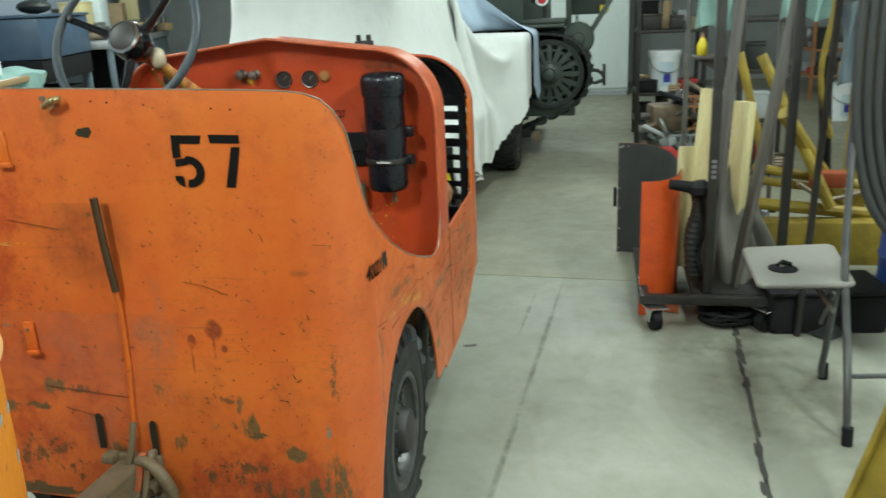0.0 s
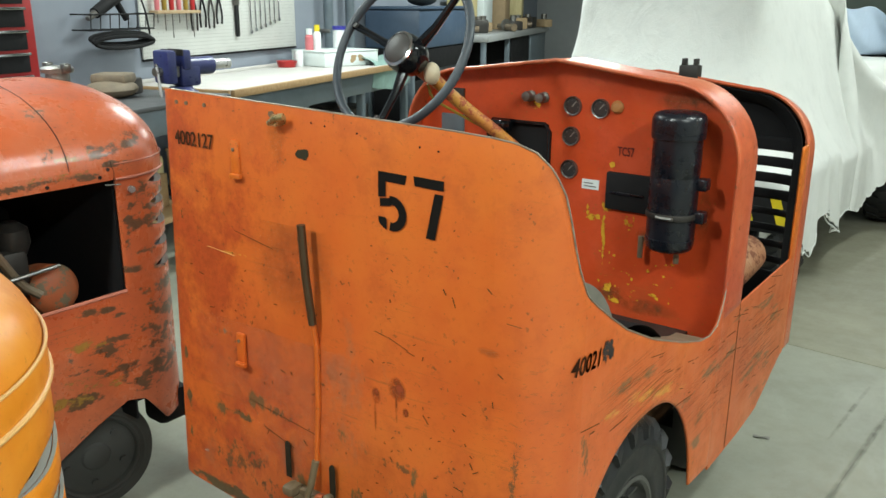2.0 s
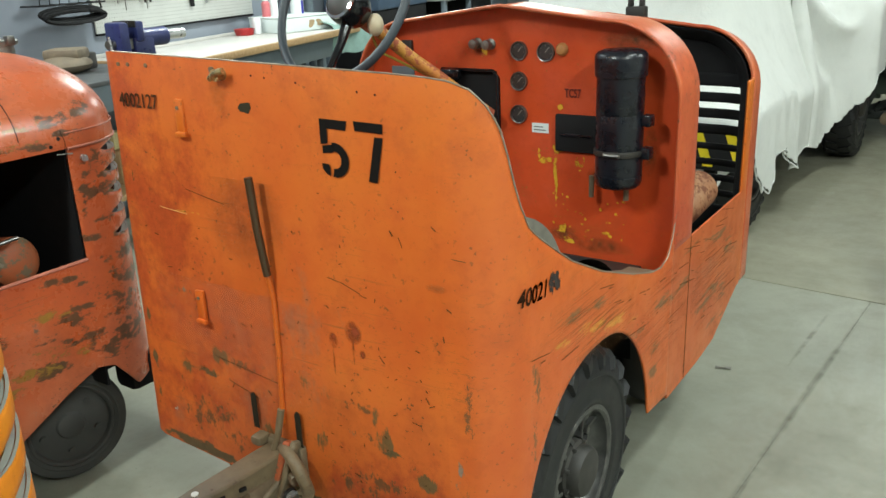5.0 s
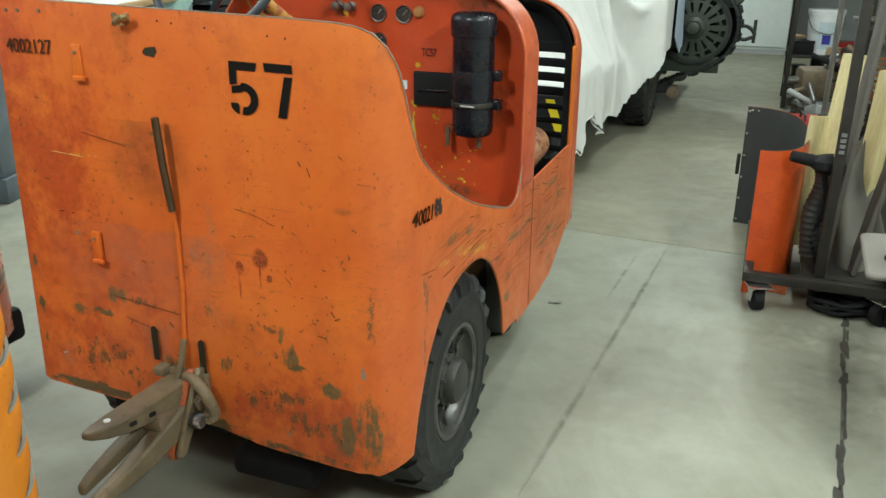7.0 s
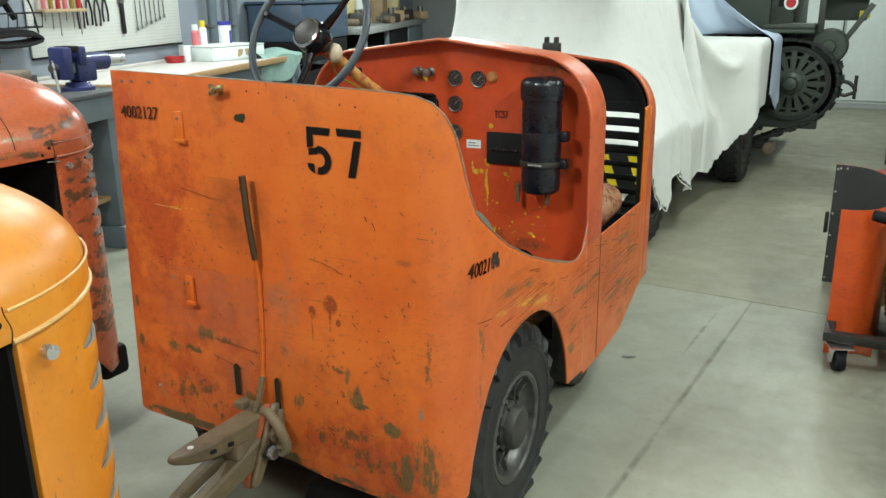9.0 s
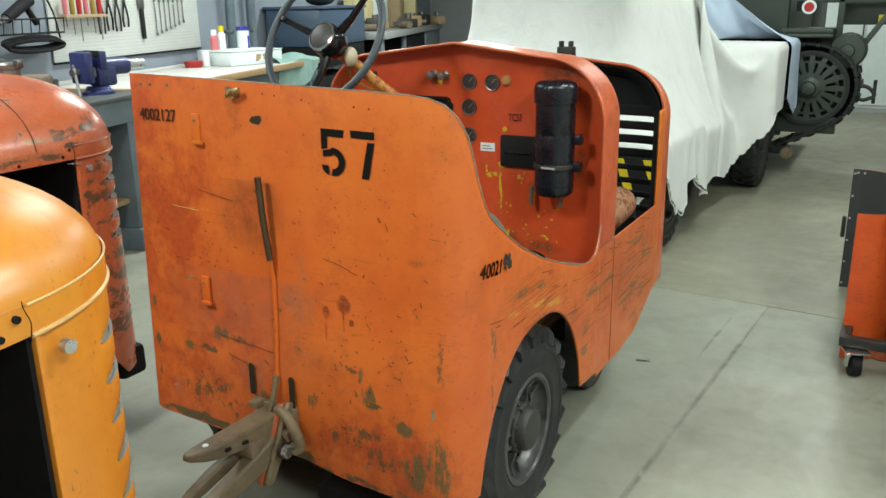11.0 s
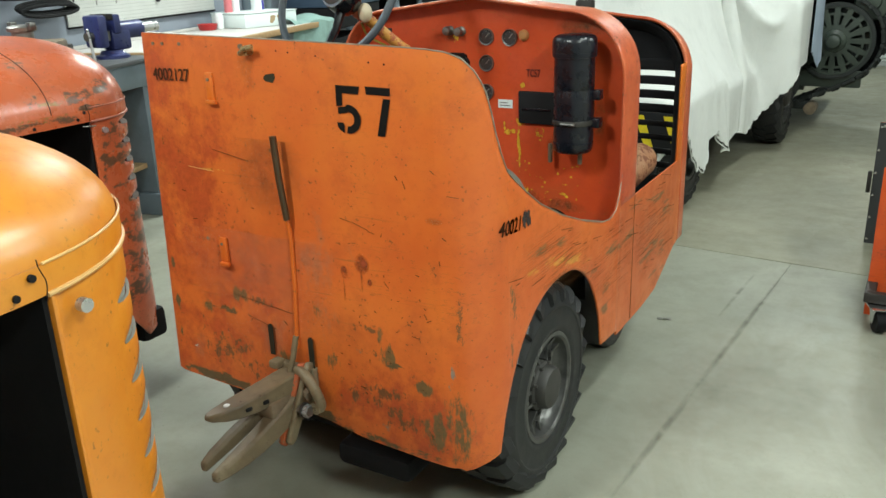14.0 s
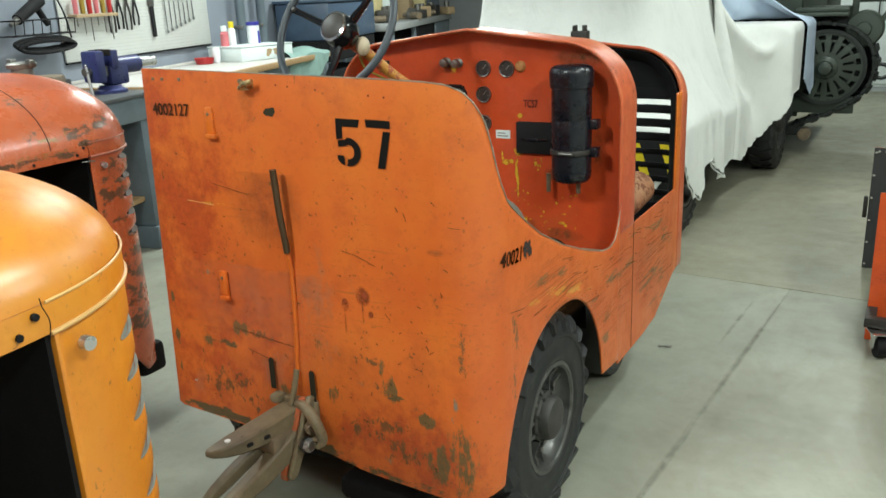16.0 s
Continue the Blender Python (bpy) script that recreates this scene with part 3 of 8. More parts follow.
def cloth_mat(name, col):
    n = Nodes(name, 0.95)
    a = n.noise(2.0, 5, 0.6)
    b = n.noise(10, 4, 0.6)
    w = n.noise(160, 2, 0.5)
    c = n.mix(n.ramp(a, [(0.35, 0.0), (0.75, 0.4)]), col, tuple(x * 0.78 for x in col))
    c = n.mix(n.ramp(b, [(0.5, 0.0), (0.8, 0.3)]), c, tuple(x * 0.7 for x in col))
    crease = n.noise(5.0, 4, 0.55, n.stretch(1.6, 1.6, 0.7, 25, 20, 0), 1.2)
    h = n.mix(0.75, n.mix(0.5, w, b), crease)
    n.bump(h, 0.55, 0.02)
    return n.out(c)


CLOTH = cloth_mat("canvas_white", (0.70, 0.715, 0.685))
CLOTHBLUE = cloth_mat("canvas_blue", (0.50, 0.60, 0.74))


def glow(name, col, strength):
    n = Nodes(name)
    n.p.inputs["Emission Color"].default_value = (*col, 1)
    n.p.inputs["Emission Strength"].default_value = strength
    return n.out(col)


TUBE = glow("lit_diffuser", (0.95, 1.0, 0.98), 6.0)


# ---------------- the room ----------------
def structure(name, bm, mat, label, category, smooth=False):
    ob = link_mesh(name, bm, mat, smooth=smooth)
    return tagged(ob, label, category, kind="structure")


def floor():
    """Poured slabs with open joints; the joints run five degrees off the tug."""
    turn = Matrix.Translation((0.985, 2.59, 0)) @ Matrix.Rotation(radians(-4.1), 4, "Z")
    base = structure("floor", box(B(), -9, 9, -6, 14, -0.16, -0.03), SUBBASE, "grey poured concrete workshop floor with dark joints", "floor")
    xs, ys = (-10, -3.6, 0.0, 0.80, 5.0, 10), (-9, -4.2, 0.0, 4.2, 8.4, 13)
    for i in range(len(xs) - 1):
        for j in range(len(ys) - 1):
            if xs[i + 1] in (0.0, 0.80) and j > 1:
                continue
            x0, x1 = xs[i], xs[i + 1]
            if x0 == 0.80 and j > 1:
                x0 = -3.6
            g0 = 0.005 if x0 == 0.80 else 0.0002
            g1 = 0.006 if x1 == 0.80 else 0.0002
            bm = box(B(), x0 + g0, x1 - g1, ys[j] + 0.0035, ys[j + 1] - 0.0035, -0.10, 0.0, 0.0015, turn, 1)
            part("slab", bm, CONCRETE_WARM if j > 1 else CONCRETE, base, smooth=False)
    part("joint_fill", box(B(), -9.5, 9.5, -8.5, 12.5, -0.10, -0.0045, 0, turn), SUBBASE, base, "grey joint filler", smooth=False)
    cr = random.Random(31)
    for k in range(16):
        at = turn @ Vector((0.80 + cr.uniform(-0.006, 0.006), -2.3 + 0.12 * k + cr.uniform(-0.02, 0.02), 0.0006))
        bm = blob(B(), 0, 0, cr.uniform(0.006, 0.014), cr.uniform(0.05, 0.09), 0, 760 + k, rough=0.6)
        bmesh.ops.transform(bm, matrix=Matrix.Translation(at) @ Matrix.Rotation(radians(-4.1), 4, "Z") @ Matrix.Rotation(radians(-90), 4, "X") @ Matrix.Scale(-1, 4, (0, 0, 1)), verts=bm.verts)
        part("crack", bm, DEEP_JOINT, base, smooth=False)
    stains = [(1.0, 1.2, 0.5, 0.7, FLOOR_STAIN, 0.2), (1.2, 3.6, 0.5, 0.9, FLOOR_STAIN, 0.1), (0.2, 2.2, 0.5, 0.35, FLOOR_STAIN, 0.4), (-0.75, 0.9, 0.35, 0.6, FLOOR_STAIN, 0.0), (0.9, -0.3, 0.4, 0.5, FLOOR_STAIN, 0.5), (1.4, 5.5, 0.6, 0.8, FLOOR_STAIN, 0.0), (-0.7, -0.2, 0.4, 0.3, FLOOR_STAIN, 0.3), (1.5, 0.4, 0.5, 0.4, FLOOR_STAIN, 0.9), (0.95, 4.9, 0.5, 0.3, FLOOR_STAIN, 0.1), (1.8, 1.3, 0.55, 0.7, FLOOR_DIRT, 0.3), (1.65, 1.75, 0.5, 0.3, FLOOR_DIRT, 0.0), (2.1, 0.7, 0.5, 0.5, FLOOR_DIRT, 0.6), (0.75, 0.2, 0.22, 0.5, FLOOR_STAIN, 0.1), (0.835, 2.1, 0.014, 0.42, FLOOR_LINE, 0.07), (0.925, 1.75, 0.02, 0.9, FLOOR_LINE, 0.0715), (0.86, 0.85, 0.02, 0.6, FLOOR_LINE, 0.0715)]
    for k, (x, y, rx, ry, m, tn) in enumerate(stains):
        bm = blob(B(), 0, 0, rx, ry, 0, 700 + k, rough=0.3, turn=tn)
        bmesh.ops.transform(bm, matrix=Matrix.Translation((x, y, 0.0008 + 0.00004 * k)) @ Matrix.Rotation(radians(-90), 4, "X") @ Matrix.Scale(-1, 4, (0, 0, 1)), verts=bm.verts)
        part("stain", bm, m, base, smooth=False)
    return base


def room():
    floor()
    bm = box(B(), -9, 9, -6, 14, CEILING, CEILING + 0.15)
    structure("ceiling", bm, CEILMAT, "plain white workshop ceiling", "ceiling")
    structure("wall_north", box(B(), -9, 9, 12.2, 12.4, 0, CEILING), WALLPALE, "pale painted back wall", "wall")
    structure("wall_south", box(B(), -9, 9, -5.2, -5.0, 0, CEILING), WALLPALE, "pale painted wall", "wall")
    # unseen east wall, whitened as a reflector for the tug's side
    structure("wall_east", box(B(), 6.4, 6.6, -5, 12.2, 0, CEILING), PEG, "unseen side wall, made white to bounce light", "wall")


def ceiling_light(x, y, power):
    t = thing("ceiling_light", "white fluorescent ceiling light with lit diffuser", "ceiling light", "ceiling lights", (x, y, CEILING))
    bm = box(B(), -0.16, 0.16, -0.62, 0.62, -0.09, 0, 0.01)
    part("housing", bm, WHITE, t)
    bm = sheet(B(), lambda u, v: ((u - 0.5) * 0.28, (v - 0.5) * 1.18, -0.094 - 0.03 * math.sin(math.pi * u)), 8, 1)
    part("diffuser", bm, TUBE, t)
    la = bpy.data.lights.new("tube_light", "AREA")
    la.shape, la.size, la.size_y, la.energy, la.color = "RECTANGLE", 0.26, 1.15, 1.03 * power, (0.90, 1.0, 0.95)
    ob = new("tube_light", la)
    ob.matrix_basis = pose(x, y, CEILING - 0.135)
    return t


room()
for lx, ly, lp in LAMPS:
    ceiling_light(lx, ly, lp)


# ---------------- the orange tow tractor ----------------
XR, XL, XC = 0.66, -0.38, 0.14
CORNER = 0.12


def along(s):
    """The plan of the rear and side shell by length: the rear, a round corner, the side."""
    flat, arc = XR - CORNER, CORNER * math.pi / 2
    if s < flat:
        return s, 0.0
    if s < flat + arc:
        a = (s - flat) / CORNER
        return flat + CORNER * math.sin(a), CORNER - CORNER * math.cos(a)
    return XR, s - flat - arc + CORNER


def side_len(y):
    return XR - CORNER + CORNER * math.pi / 2 + y - CORNER


# the upper edge as (length, height): rear panel, sweep round the corner, dip of the seat opening
TOP = [(-0.306, 1.298), (0.10, 1.287), (0.45, 1.277), (0.535, 1.273), (0.575, 1.268), (0.61, 1.253), (0.64, 1.222), (0.662, 1.180), (0.676, 1.13), (0.69, 1.075), (0.705, 1.035), (side_len(0.12), 0.995), (side_len(0.16), 0.965), (side_len(0.22), 0.925), (side_len(0.30), 0.875), (side_len(0.45), 0.803), (side_len(0.63), 0.735), (side_len(0.76), 0.695), (side_len(0.83), 0.685), (side_len(0.88), 0.697), (side_len(0.91), 0.735), (side_len(0.93), 0.80)]


def top_edge(s):
    return float(np.interp(s, [a for a, _ in TOP], [b for _, b in TOP]))


def bottom_edge(s):
    y = along(s)[1]
    flat = float(np.interp(s, [-0.36, -0.30, 0.17, 0.29, 0.52, 0.60, 0.72], [0.330, 0.318, 0.295, 0.27, 0.258, 0.262, 0.30]))
    if y <= 0.10:
        return flat
    if y < 0.775:
        k = min(max((y - 0.085) / 0.69, 0.0), 1.0)
        arch = 0.30 + 0.335 * (max(0.0, 1 - abs(2 * k - 1) ** 2.3)) ** 0.62
        return max(arch, 0.285)
    return 0.285 - 0.03 * min((y - 0.775) / 0.3, 1)


def hoop(u, top, peak, half=0.52, r=0.20, low=0.67):
    """The arched outline of the cowl: up one side, over the peaked top, down the other."""
    side, arc, flat = top - r - low, r * math.pi / 2, half - r
    total = 2 * (side + arc + flat)
    s = u * total
    mirror = 1
    if s > total / 2:
        s, mirror = total - s, -1
    if s < side:
        x, z = half, low + s
    elif s < side + arc:
        a = (s - side) / r
        x, z = half - r + r * math.cos(a), top - r + r * math.sin(a)
    else:
        f = (s - side - arc) / flat
        x, z = (half - r) * (1 - f), top + (peak - top) * f
    return XC + mirror * x, z


def hoop_top(x, top, peak, half=0.52, r=0.20):
    """Height of the cowl's outline at x."""
    dx = min(abs(x - XC), half)
    if dx > half - r:
        return top - r + math.sqrt(max(0.0, r * r - (dx - half + r) ** 2))
    return top + (peak - top) * (1 - dx / (half - r))


def digits(parent):
    """Stencilled figures with the bridges of the stencil left open."""
    h, w, t = 0.108, 0.066, 0.0175
    five = [[(0, h), (w, h), (w - 0.004, h - t), (t, h - t), (t, h - 0.045), (0, h - 0.048)],
            [(0.004, 0.058), (0.03, 0.062), (0.03, 0.047), (0.004, 0.043)]]
    bowl = []
    for k in range(13):
        a = radians(100 - 200 * k / 12)
        bowl.append((0.032 + 0.034 * math.cos(a), 0.033 + 0.033 * math.sin(a)))
    for k in range(12, -1, -1):
        a = radians(100 - 200 * k / 12)
        bowl.append((0.032 + 0.016 * math.cos(a), 0.033 + 0.0165 * math.sin(a)))
    hook = [(0.0, 0.024), (0.017, 0.024), (0.020, 0.018), (0.020, 0.0), (0.008, 0.006), (0.001, 0.014)]
    seven = [[(0, h), (w, h), (w, h - t), (0.003, h - t)], [(w, h - t - 0.007), (w - 0.019, h - t - 0.007), (w - 0.037, 0.0), (w - 0.017, 0.0)]]
    for x0, polys in ((0.290, five + [bowl, hook]), (0.371, seven)):
        bm = B()
        for q in polys:
            vs = [bm.verts.new((x0 + a + 0.05 * (b - h) * 0.3, -0.0015, 1.083 + b - 0.02 * a)) for a, b in q]
            bm.faces.new(vs)
        part("stencil_digit", bm, STENCIL, parent, "black stencilled figure", smooth=False)


def wheel(name, label, tyre_r, width, rim_r, rubber, lugs=0, disc=False):
    """A wheel about the local x axis with its outer face to +x."""
    w = thing(name, label, "wheel")
    turn = Matrix.Rotation(radians(90), 4, "Y")
    hw = width / 2
    bm = B()
    prof = [(rim_r, -hw * 0.8), (rim_r + 0.02, -hw * 0.95), (tyre_r * 0.82, -hw), (tyre_r * 0.93, -hw * 0.9), (tyre_r * 0.975, -hw * 0.6), (tyre_r * 0.98, 0), (tyre_r * 0.975, hw * 0.6), (tyre_r * 0.93, hw * 0.9), (tyre_r * 0.83, hw), (tyre_r * 0.815, hw * 1.035), (tyre_r * 0.79, hw * 1.04), (tyre_r * 0.775, hw * 1.0), (rim_r + 0.035, hw * 0.99), (rim_r + 0.025, hw * 1.03), (rim_r + 0.012, hw * 1.02), (rim_r + 0.004, hw * 0.95), (rim_r, hw * 0.8)]
    lathe(bm, prof, turn, 48, close=True)
    part("tyre", bm, rubber, w, "black chunky rubber tyre")
    made = {}
    for k in range(lugs):
        for sgn in (-1, 1):
            a = 2 * math.pi * (k + (0.5 if sgn > 0 else 0)) / lugs
            m = Matrix.Rotation(a, 4, "X") @ Matrix.Translation((0, 0, tyre_r * 0.955)) @ Matrix.Rotation(radians(16 * sgn), 4, "Z")
            wl = math.pi * tyre_r / lugs * 0.66
            if sgn not in made:
                prof = [(-0.004, -0.01), (-0.004, tyre_r * 0.047), (hw * 0.80, tyre_r * 0.040), (hw * 1.0, -0.004), (hw * 1.05, -tyre_r * 0.10), (hw * 0.98, -tyre_r * 0.13), (hw * 0.80, -0.02)]
                q = prism(B(), [(sgn * x, z) for x, z in prof], "y", -wl, wl)
                ob = part("tread_lug", q, rubber, w, smooth=False)
                made[sgn] = ob.data
            else:
                ob = new("tread_lug", made[sgn])
                ob.parent = w
            ob.matrix_basis = m
    if disc:
        prof = [(rim_r * 0.2, -hw * 0.5), (rim_r, -hw * 0.85), (rim_r * 1.03, hw * 0.9), (rim_r * 0.98, hw * 0.98), (rim_r * 0.93, hw * 0.9), (rim_r * 0.90, hw * 0.62), (rim_r * 0.60, hw * 0.66), (rim_r * 0.34, hw * 0.70), (rim_r * 0.30, hw * 0.86), (rim_r * 0.22, hw * 0.92), (0.004, hw * 0.94)]
        plate = part("rim", lathe(B(), prof, turn, 40), rubber, w, "dusty plain disc wheel")
        for k in range(5):
            q = Matrix.Rotation(2 * math.pi * k / 5 + 0.5, 4, "X")
            part("nut", rod(B(), q @ Vector((hw * 0.6, 0, rim_r * 0.66)), q @ Vector((hw * 0.84, 0, rim_r * 0.66)), 0.011, seg=8), rubber, plate)
        return w
    bm = B()
    lathe(bm, [(rim_r * 0.2, -hw * 0.5), (rim_r, -hw * 0.85), (rim_r * 1.04, hw * 0.90), (rim_r * 1.02, hw * 0.985), (rim_r * 0.955, hw * 1.0), (rim_r * 0.915, hw * 0.93), (rim_r * 0.90, hw * 0.70), (rim_r * 0.84, hw * 0.52), (rim_r * 0.70, hw * 0.34), (rim_r * 0.52, hw * 0.30), (rim_r * 0.46, hw * 0.40)], turn, 48)
    rim = part("rim", bm, RIM, w, "dusty grey steel rim")
    bm = B()
    lathe(bm, [(rim_r * 0.46, hw * 0.30), (rim_r * 0.455, hw * 0.74), (rim_r * 0.41, hw * 0.80), (rim_r * 0.40, hw * 0.98), (rim_r * 0.36, hw * 1.10), (rim_r * 0.25, hw * 1.17), (rim_r * 0.10, hw * 1.19), (0.004, hw * 1.19)], turn, 28)
    cap = part("hub_cap", bm, HUBDUST, w, "dusty domed hub cap")
    for k in range(8):
        a = 2 * math.pi * k / 8 + 0.2
        m = Matrix.Rotation(a, 4, "X")
        part("cap_screw", rod(B(), m @ Vector((hw * 0.76, 0, rim_r * 0.432)), m @ Vector((hw * 0.86, 0, rim_r * 0.432)), 0.005, seg=6), STEEL, cap)
    for k in range(5):
        a = 2 * math.pi * k / 5 + 0.3
        m = Matrix.Rotation(a, 4, "X")
        web = B()
        for y0 in (-1, 1):
            prism(web, [(hw * 0.30, rim_r * 0.44), (hw * 0.72, rim_r * 0.44), (hw * 0.60, rim_r * 0.70), (hw * 0.74, rim_r * 0.90), (hw * 0.46, rim_r * 0.90), (hw * 0.30, rim_r * 0.66)], "y", y0 * rim_r * 0.17, y0 * rim_r * 0.10)
        for v in web.verts:
            v.co = Vector((v.co.x, v.co.y, v.co.z))
        box(web, hw * 0.36, hw * 0.56, -rim_r * 0.12, rim_r * 0.12, rim_r * 0.42, rim_r * 0.89, 0.004)
        bmesh.ops.transform(web, matrix=m, verts=web.verts)
        part("rim_lug", web, RIM, rim)
        part("nut", rod(B(), m @ Vector((hw * 0.5, 0, rim_r * 0.62)), m @ Vector((hw * 0.72, 0, rim_r * 0.62)), 0.010, seg=6), STEEL, rim)
    return w


def orange_tractor():
    tug = thing("tow_tractor", "worn orange industrial tow tractor with black stencilled number", "tow tractor")
    s0, s1 = -0.362, side_len(0.93)
    brk = sorted(set([s0 + (XR - CORNER - s0) * k / 20 for k in range(21)] + [XR - CORNER + 0.1885 * k / 10 for k in range(11)] + [side_len(0.12 + 0.81 * k / 54) for k in range(55)]))

    def shell(u, v):
        k = u * (len(brk) - 1)
        s = brk[int(round(k))]
        z0, z1 = bottom_edge(s), top_edge(s)
        z = z0 + (z1 - z0) * v
        x, y = along(s)
        if s < -0.29:
            x = -0.296 - 0.057 * (1.298 - z) / 0.974 + (s + 0.306) * 0.4
        lean = 0.012 * (1.2 - z) if y < 0.01 else 0.0
        return (x, y + lean, z)

    ob = part("body", sheet(B(), shell, len(brk) - 1, 18), BODY_ORANGE, tug, "scratched orange sheet steel rear and side", angle=50)
    solid(ob, 0.006, -1.0)
    # bright edge along the cut top
    pts = [(*along(s), top_edge(s) + 0.001) for s in [s0 + 0.067 + (s1 - s0 - 0.067) * k / 140 for k in range(141)]]
    part("edge_trim", tube(B(), pts, 0.0018, 6), EDGE, tug, "bare metal edge")
    # front side panels and front plate
    for sgn, xs in ((1, XR), (-1, XL)):
        prof = [(0.9305, 0.255), (1.20, 0.252), (1.36, 0.262), (1.60, 0.36), (1.62, 0.70), (0.9305, 0.70)] if sgn > 0 else [(0.93, 0.255), (1.36, 0.262), (1.60, 0.36), (1.62, 0.70), (0.93, 0.70)]
        bm = prism(B(), prof, "x", xs - (0.006 if sgn > 0 else 0), xs + (0 if sgn > 0 else 0.006))
        part("side_panel", bm, SIDE_ORANGE, tug, smooth=False)
    part("side_seam", box(B(), XR, XR + 0.0012, 1.0685, 1.0705, 0.26, 0.70), GRIME_SOLID, tug, smooth=False)
    bm = box(B(), XL, XL + 0.006, 0.05, 0.93, 0.33, 0.52)
    part("step_panel", bm, ORANGE, tug, smooth=False)

    def nose(u, v):
        a = (u * 2 - 1)
        k = 1 - abs(a)
        # plan: side, round corner, front
        x = float(np.interp(k, [0, 0.06, 0.12, 0.18, 0.24, 0.30, 1.0], [0.52, 0.519, 0.507, 0.48, 0.44, 0.39, 0.0]))
        y = float(np.interp(k, [0, 0.06, 0.12, 0.18, 0.24, 0.30, 1.0], [1.58, 1.64, 1.69, 1.72, 1.738, 1.745, 1.755]))
        return (XC + math.copysign(x, a), y, x, k)

    def grille(u, v):
        x, y, ax, k = nose(u, v)
        z = 0.36 + 0.70 * v
        return (x, y, z)

    # front plate with cooling slots cut out
    bm = B()
    nu, nv = 72, 64
    rows = [[bm.verts.new(grille(i / nu, j / nv)) for j in range(nv + 1)] for i in range(nu + 1)]
    for i in range(nu):
        for j in range(nv):
            z = 0.36 + 0.70 * (j + 0.5) / nv
            k = 1 - abs(2 * (i + 0.5) / nu - 1)
            slot = 0.12 < k < 0.62 and 0.60 < z < 1.05 and ((z - 0.60) % 0.056) < 0.028
            if not slot:
                bm.faces.new((rows[i][j], rows[i + 1][j], rows[i + 1][j + 1], rows[i][j + 1])).material_index = 1 if k < 0.13 else 0
    for row in rows:
        for v in row:
            if not v.link_faces:
                bm.verts.remove(v)
    ob = part("front_grille", bm, [DARK, ORANGE], tug, "dark slotted front plate")
    solid(ob, 0.008)

    def front_arch(u, v):
        x, z = hoop(u, 1.225, 1.265, 0.515, 0.19, 0.36)
        return (x, 1.665 + 0.075 * v, z - 0.014 * v * (1 if z > 1.0 else 0))

    ob = part("front_hood", sheet(B(), front_arch, 90, 4), COWL_ORANGE, tug, "orange front hood arch")
    solid(ob, 0.012)
    ob = part("hood_lining", sheet(B(), lambda u, v: (lambda p: (XC + (p[0] - XC) * (0.965 - 0.07 * v), 1.668 + 0.06 * v, p[1] - 0.014 - 0.035 * v))(hoop(u, 1.225, 1.265, 0.515, 0.19, 0.66)), 80, 3), DARK, tug, "black lining of the hood")
    solid(ob, 0.006)

    def cap_front(u, v):
        x, z = hoop(u, 1.205, 1.245, 0.51, 0.19, 0.36)
        return (XC + (x - XC) * (1 - 0.04 * v), 1.742, z + (1.05 - z) * v) if z > 1.055 else None

    part("hood_face", sheet(B(), cap_front, 60, 3), DARK, tug)
    # cowl round the dashboard
    def cowl(u, v):
        x, z = hoop(u, 1.295, 1.335, 0.52, 0.20, 0.70)
        return (x, 0.925 + 0.145 * v, z)

    ob = part("cowl", sheet(B(), cowl, 96, 4), COWL_ORANGE, tug, "orange arched cowl")
    solid(ob, 0.008)
    pts = [(lambda p: (p[0], 0.925, p[1]))(hoop(0.01 + 0.98 * k / 120, 1.293, 1.333, 0.517, 0.20, 0.70)) for k in range(121)]
    part("cowl_edge", tube(B(), pts, 0.005, 8), COWL_ORANGE, tug)
    # dashboard, with the glove opening left out
    bm = B()
    n1, n2 = 104, 76
    vs = {}
    for i in range(n1 + 1):
        for j in range(n2 + 1):
            x, z = XL + 0.006 + (XR - XL - 0.012) * i / n1, 0.58 + 0.755 * j / n2
            vs[i, j] = (x, 0.99, min(z, hoop_top(x, 1.292, 1.332, 0.518)))
    made = {}
    for i in range(n1):
        for j in range(n2):
            x, z = XL + (XR - XL) * (i + 0.5) / n1, 0.58 + 0.755 * (j + 0.5) / n2
            if z - 0.006 > hoop_top(x, 1.292, 1.332, 0.518):
                continue
            if -0.115 < x < 0.095 and 0.80 < z < 1.148 and not (math.hypot(max(-0.095 - x, x - 0.075, 0), max(z - 1.128, 0)) > 0.02):
                continue
            q = []
            for key in ((i, j), (i + 1, j), (i + 1, j + 1), (i, j + 1)):
                if key not in made:
                    made[key] = bm.verts.new(vs[key])
                q.append(made[key])
            bm.faces.new(q)
    ob = part("dashboard", bm, DASH_ORANGE, tug, "orange steel dashboard", smooth=False)
    solid(ob, 0.004, 0.0)
    part("glove_box", box(B(), -0.125, 0.105, 1.0, 1.06, 0.78, 1.16), DULLBLACK, tug, "black opening in the dashboard", smooth=False)
    bm = tube(B(), [(-0.114, 0.984, 1.05), (-0.114, 0.984, 1.13), (-0.10, 0.984, 1.147), (0.08, 0.984, 1.147), (0.094, 0.984, 1.13), (0.094, 0.984, 0.85)], 0.005, 6)
    part("opening_trim", bm, HUBBLACK, tug)
    part("glare_cap", box(B(), -0.10, -0.03, 0.965, 0.992, 1.115, 1.15, 0.01), HUBBLACK, tug)

    face = Matrix.Rotation(radians(90), 4, "X")

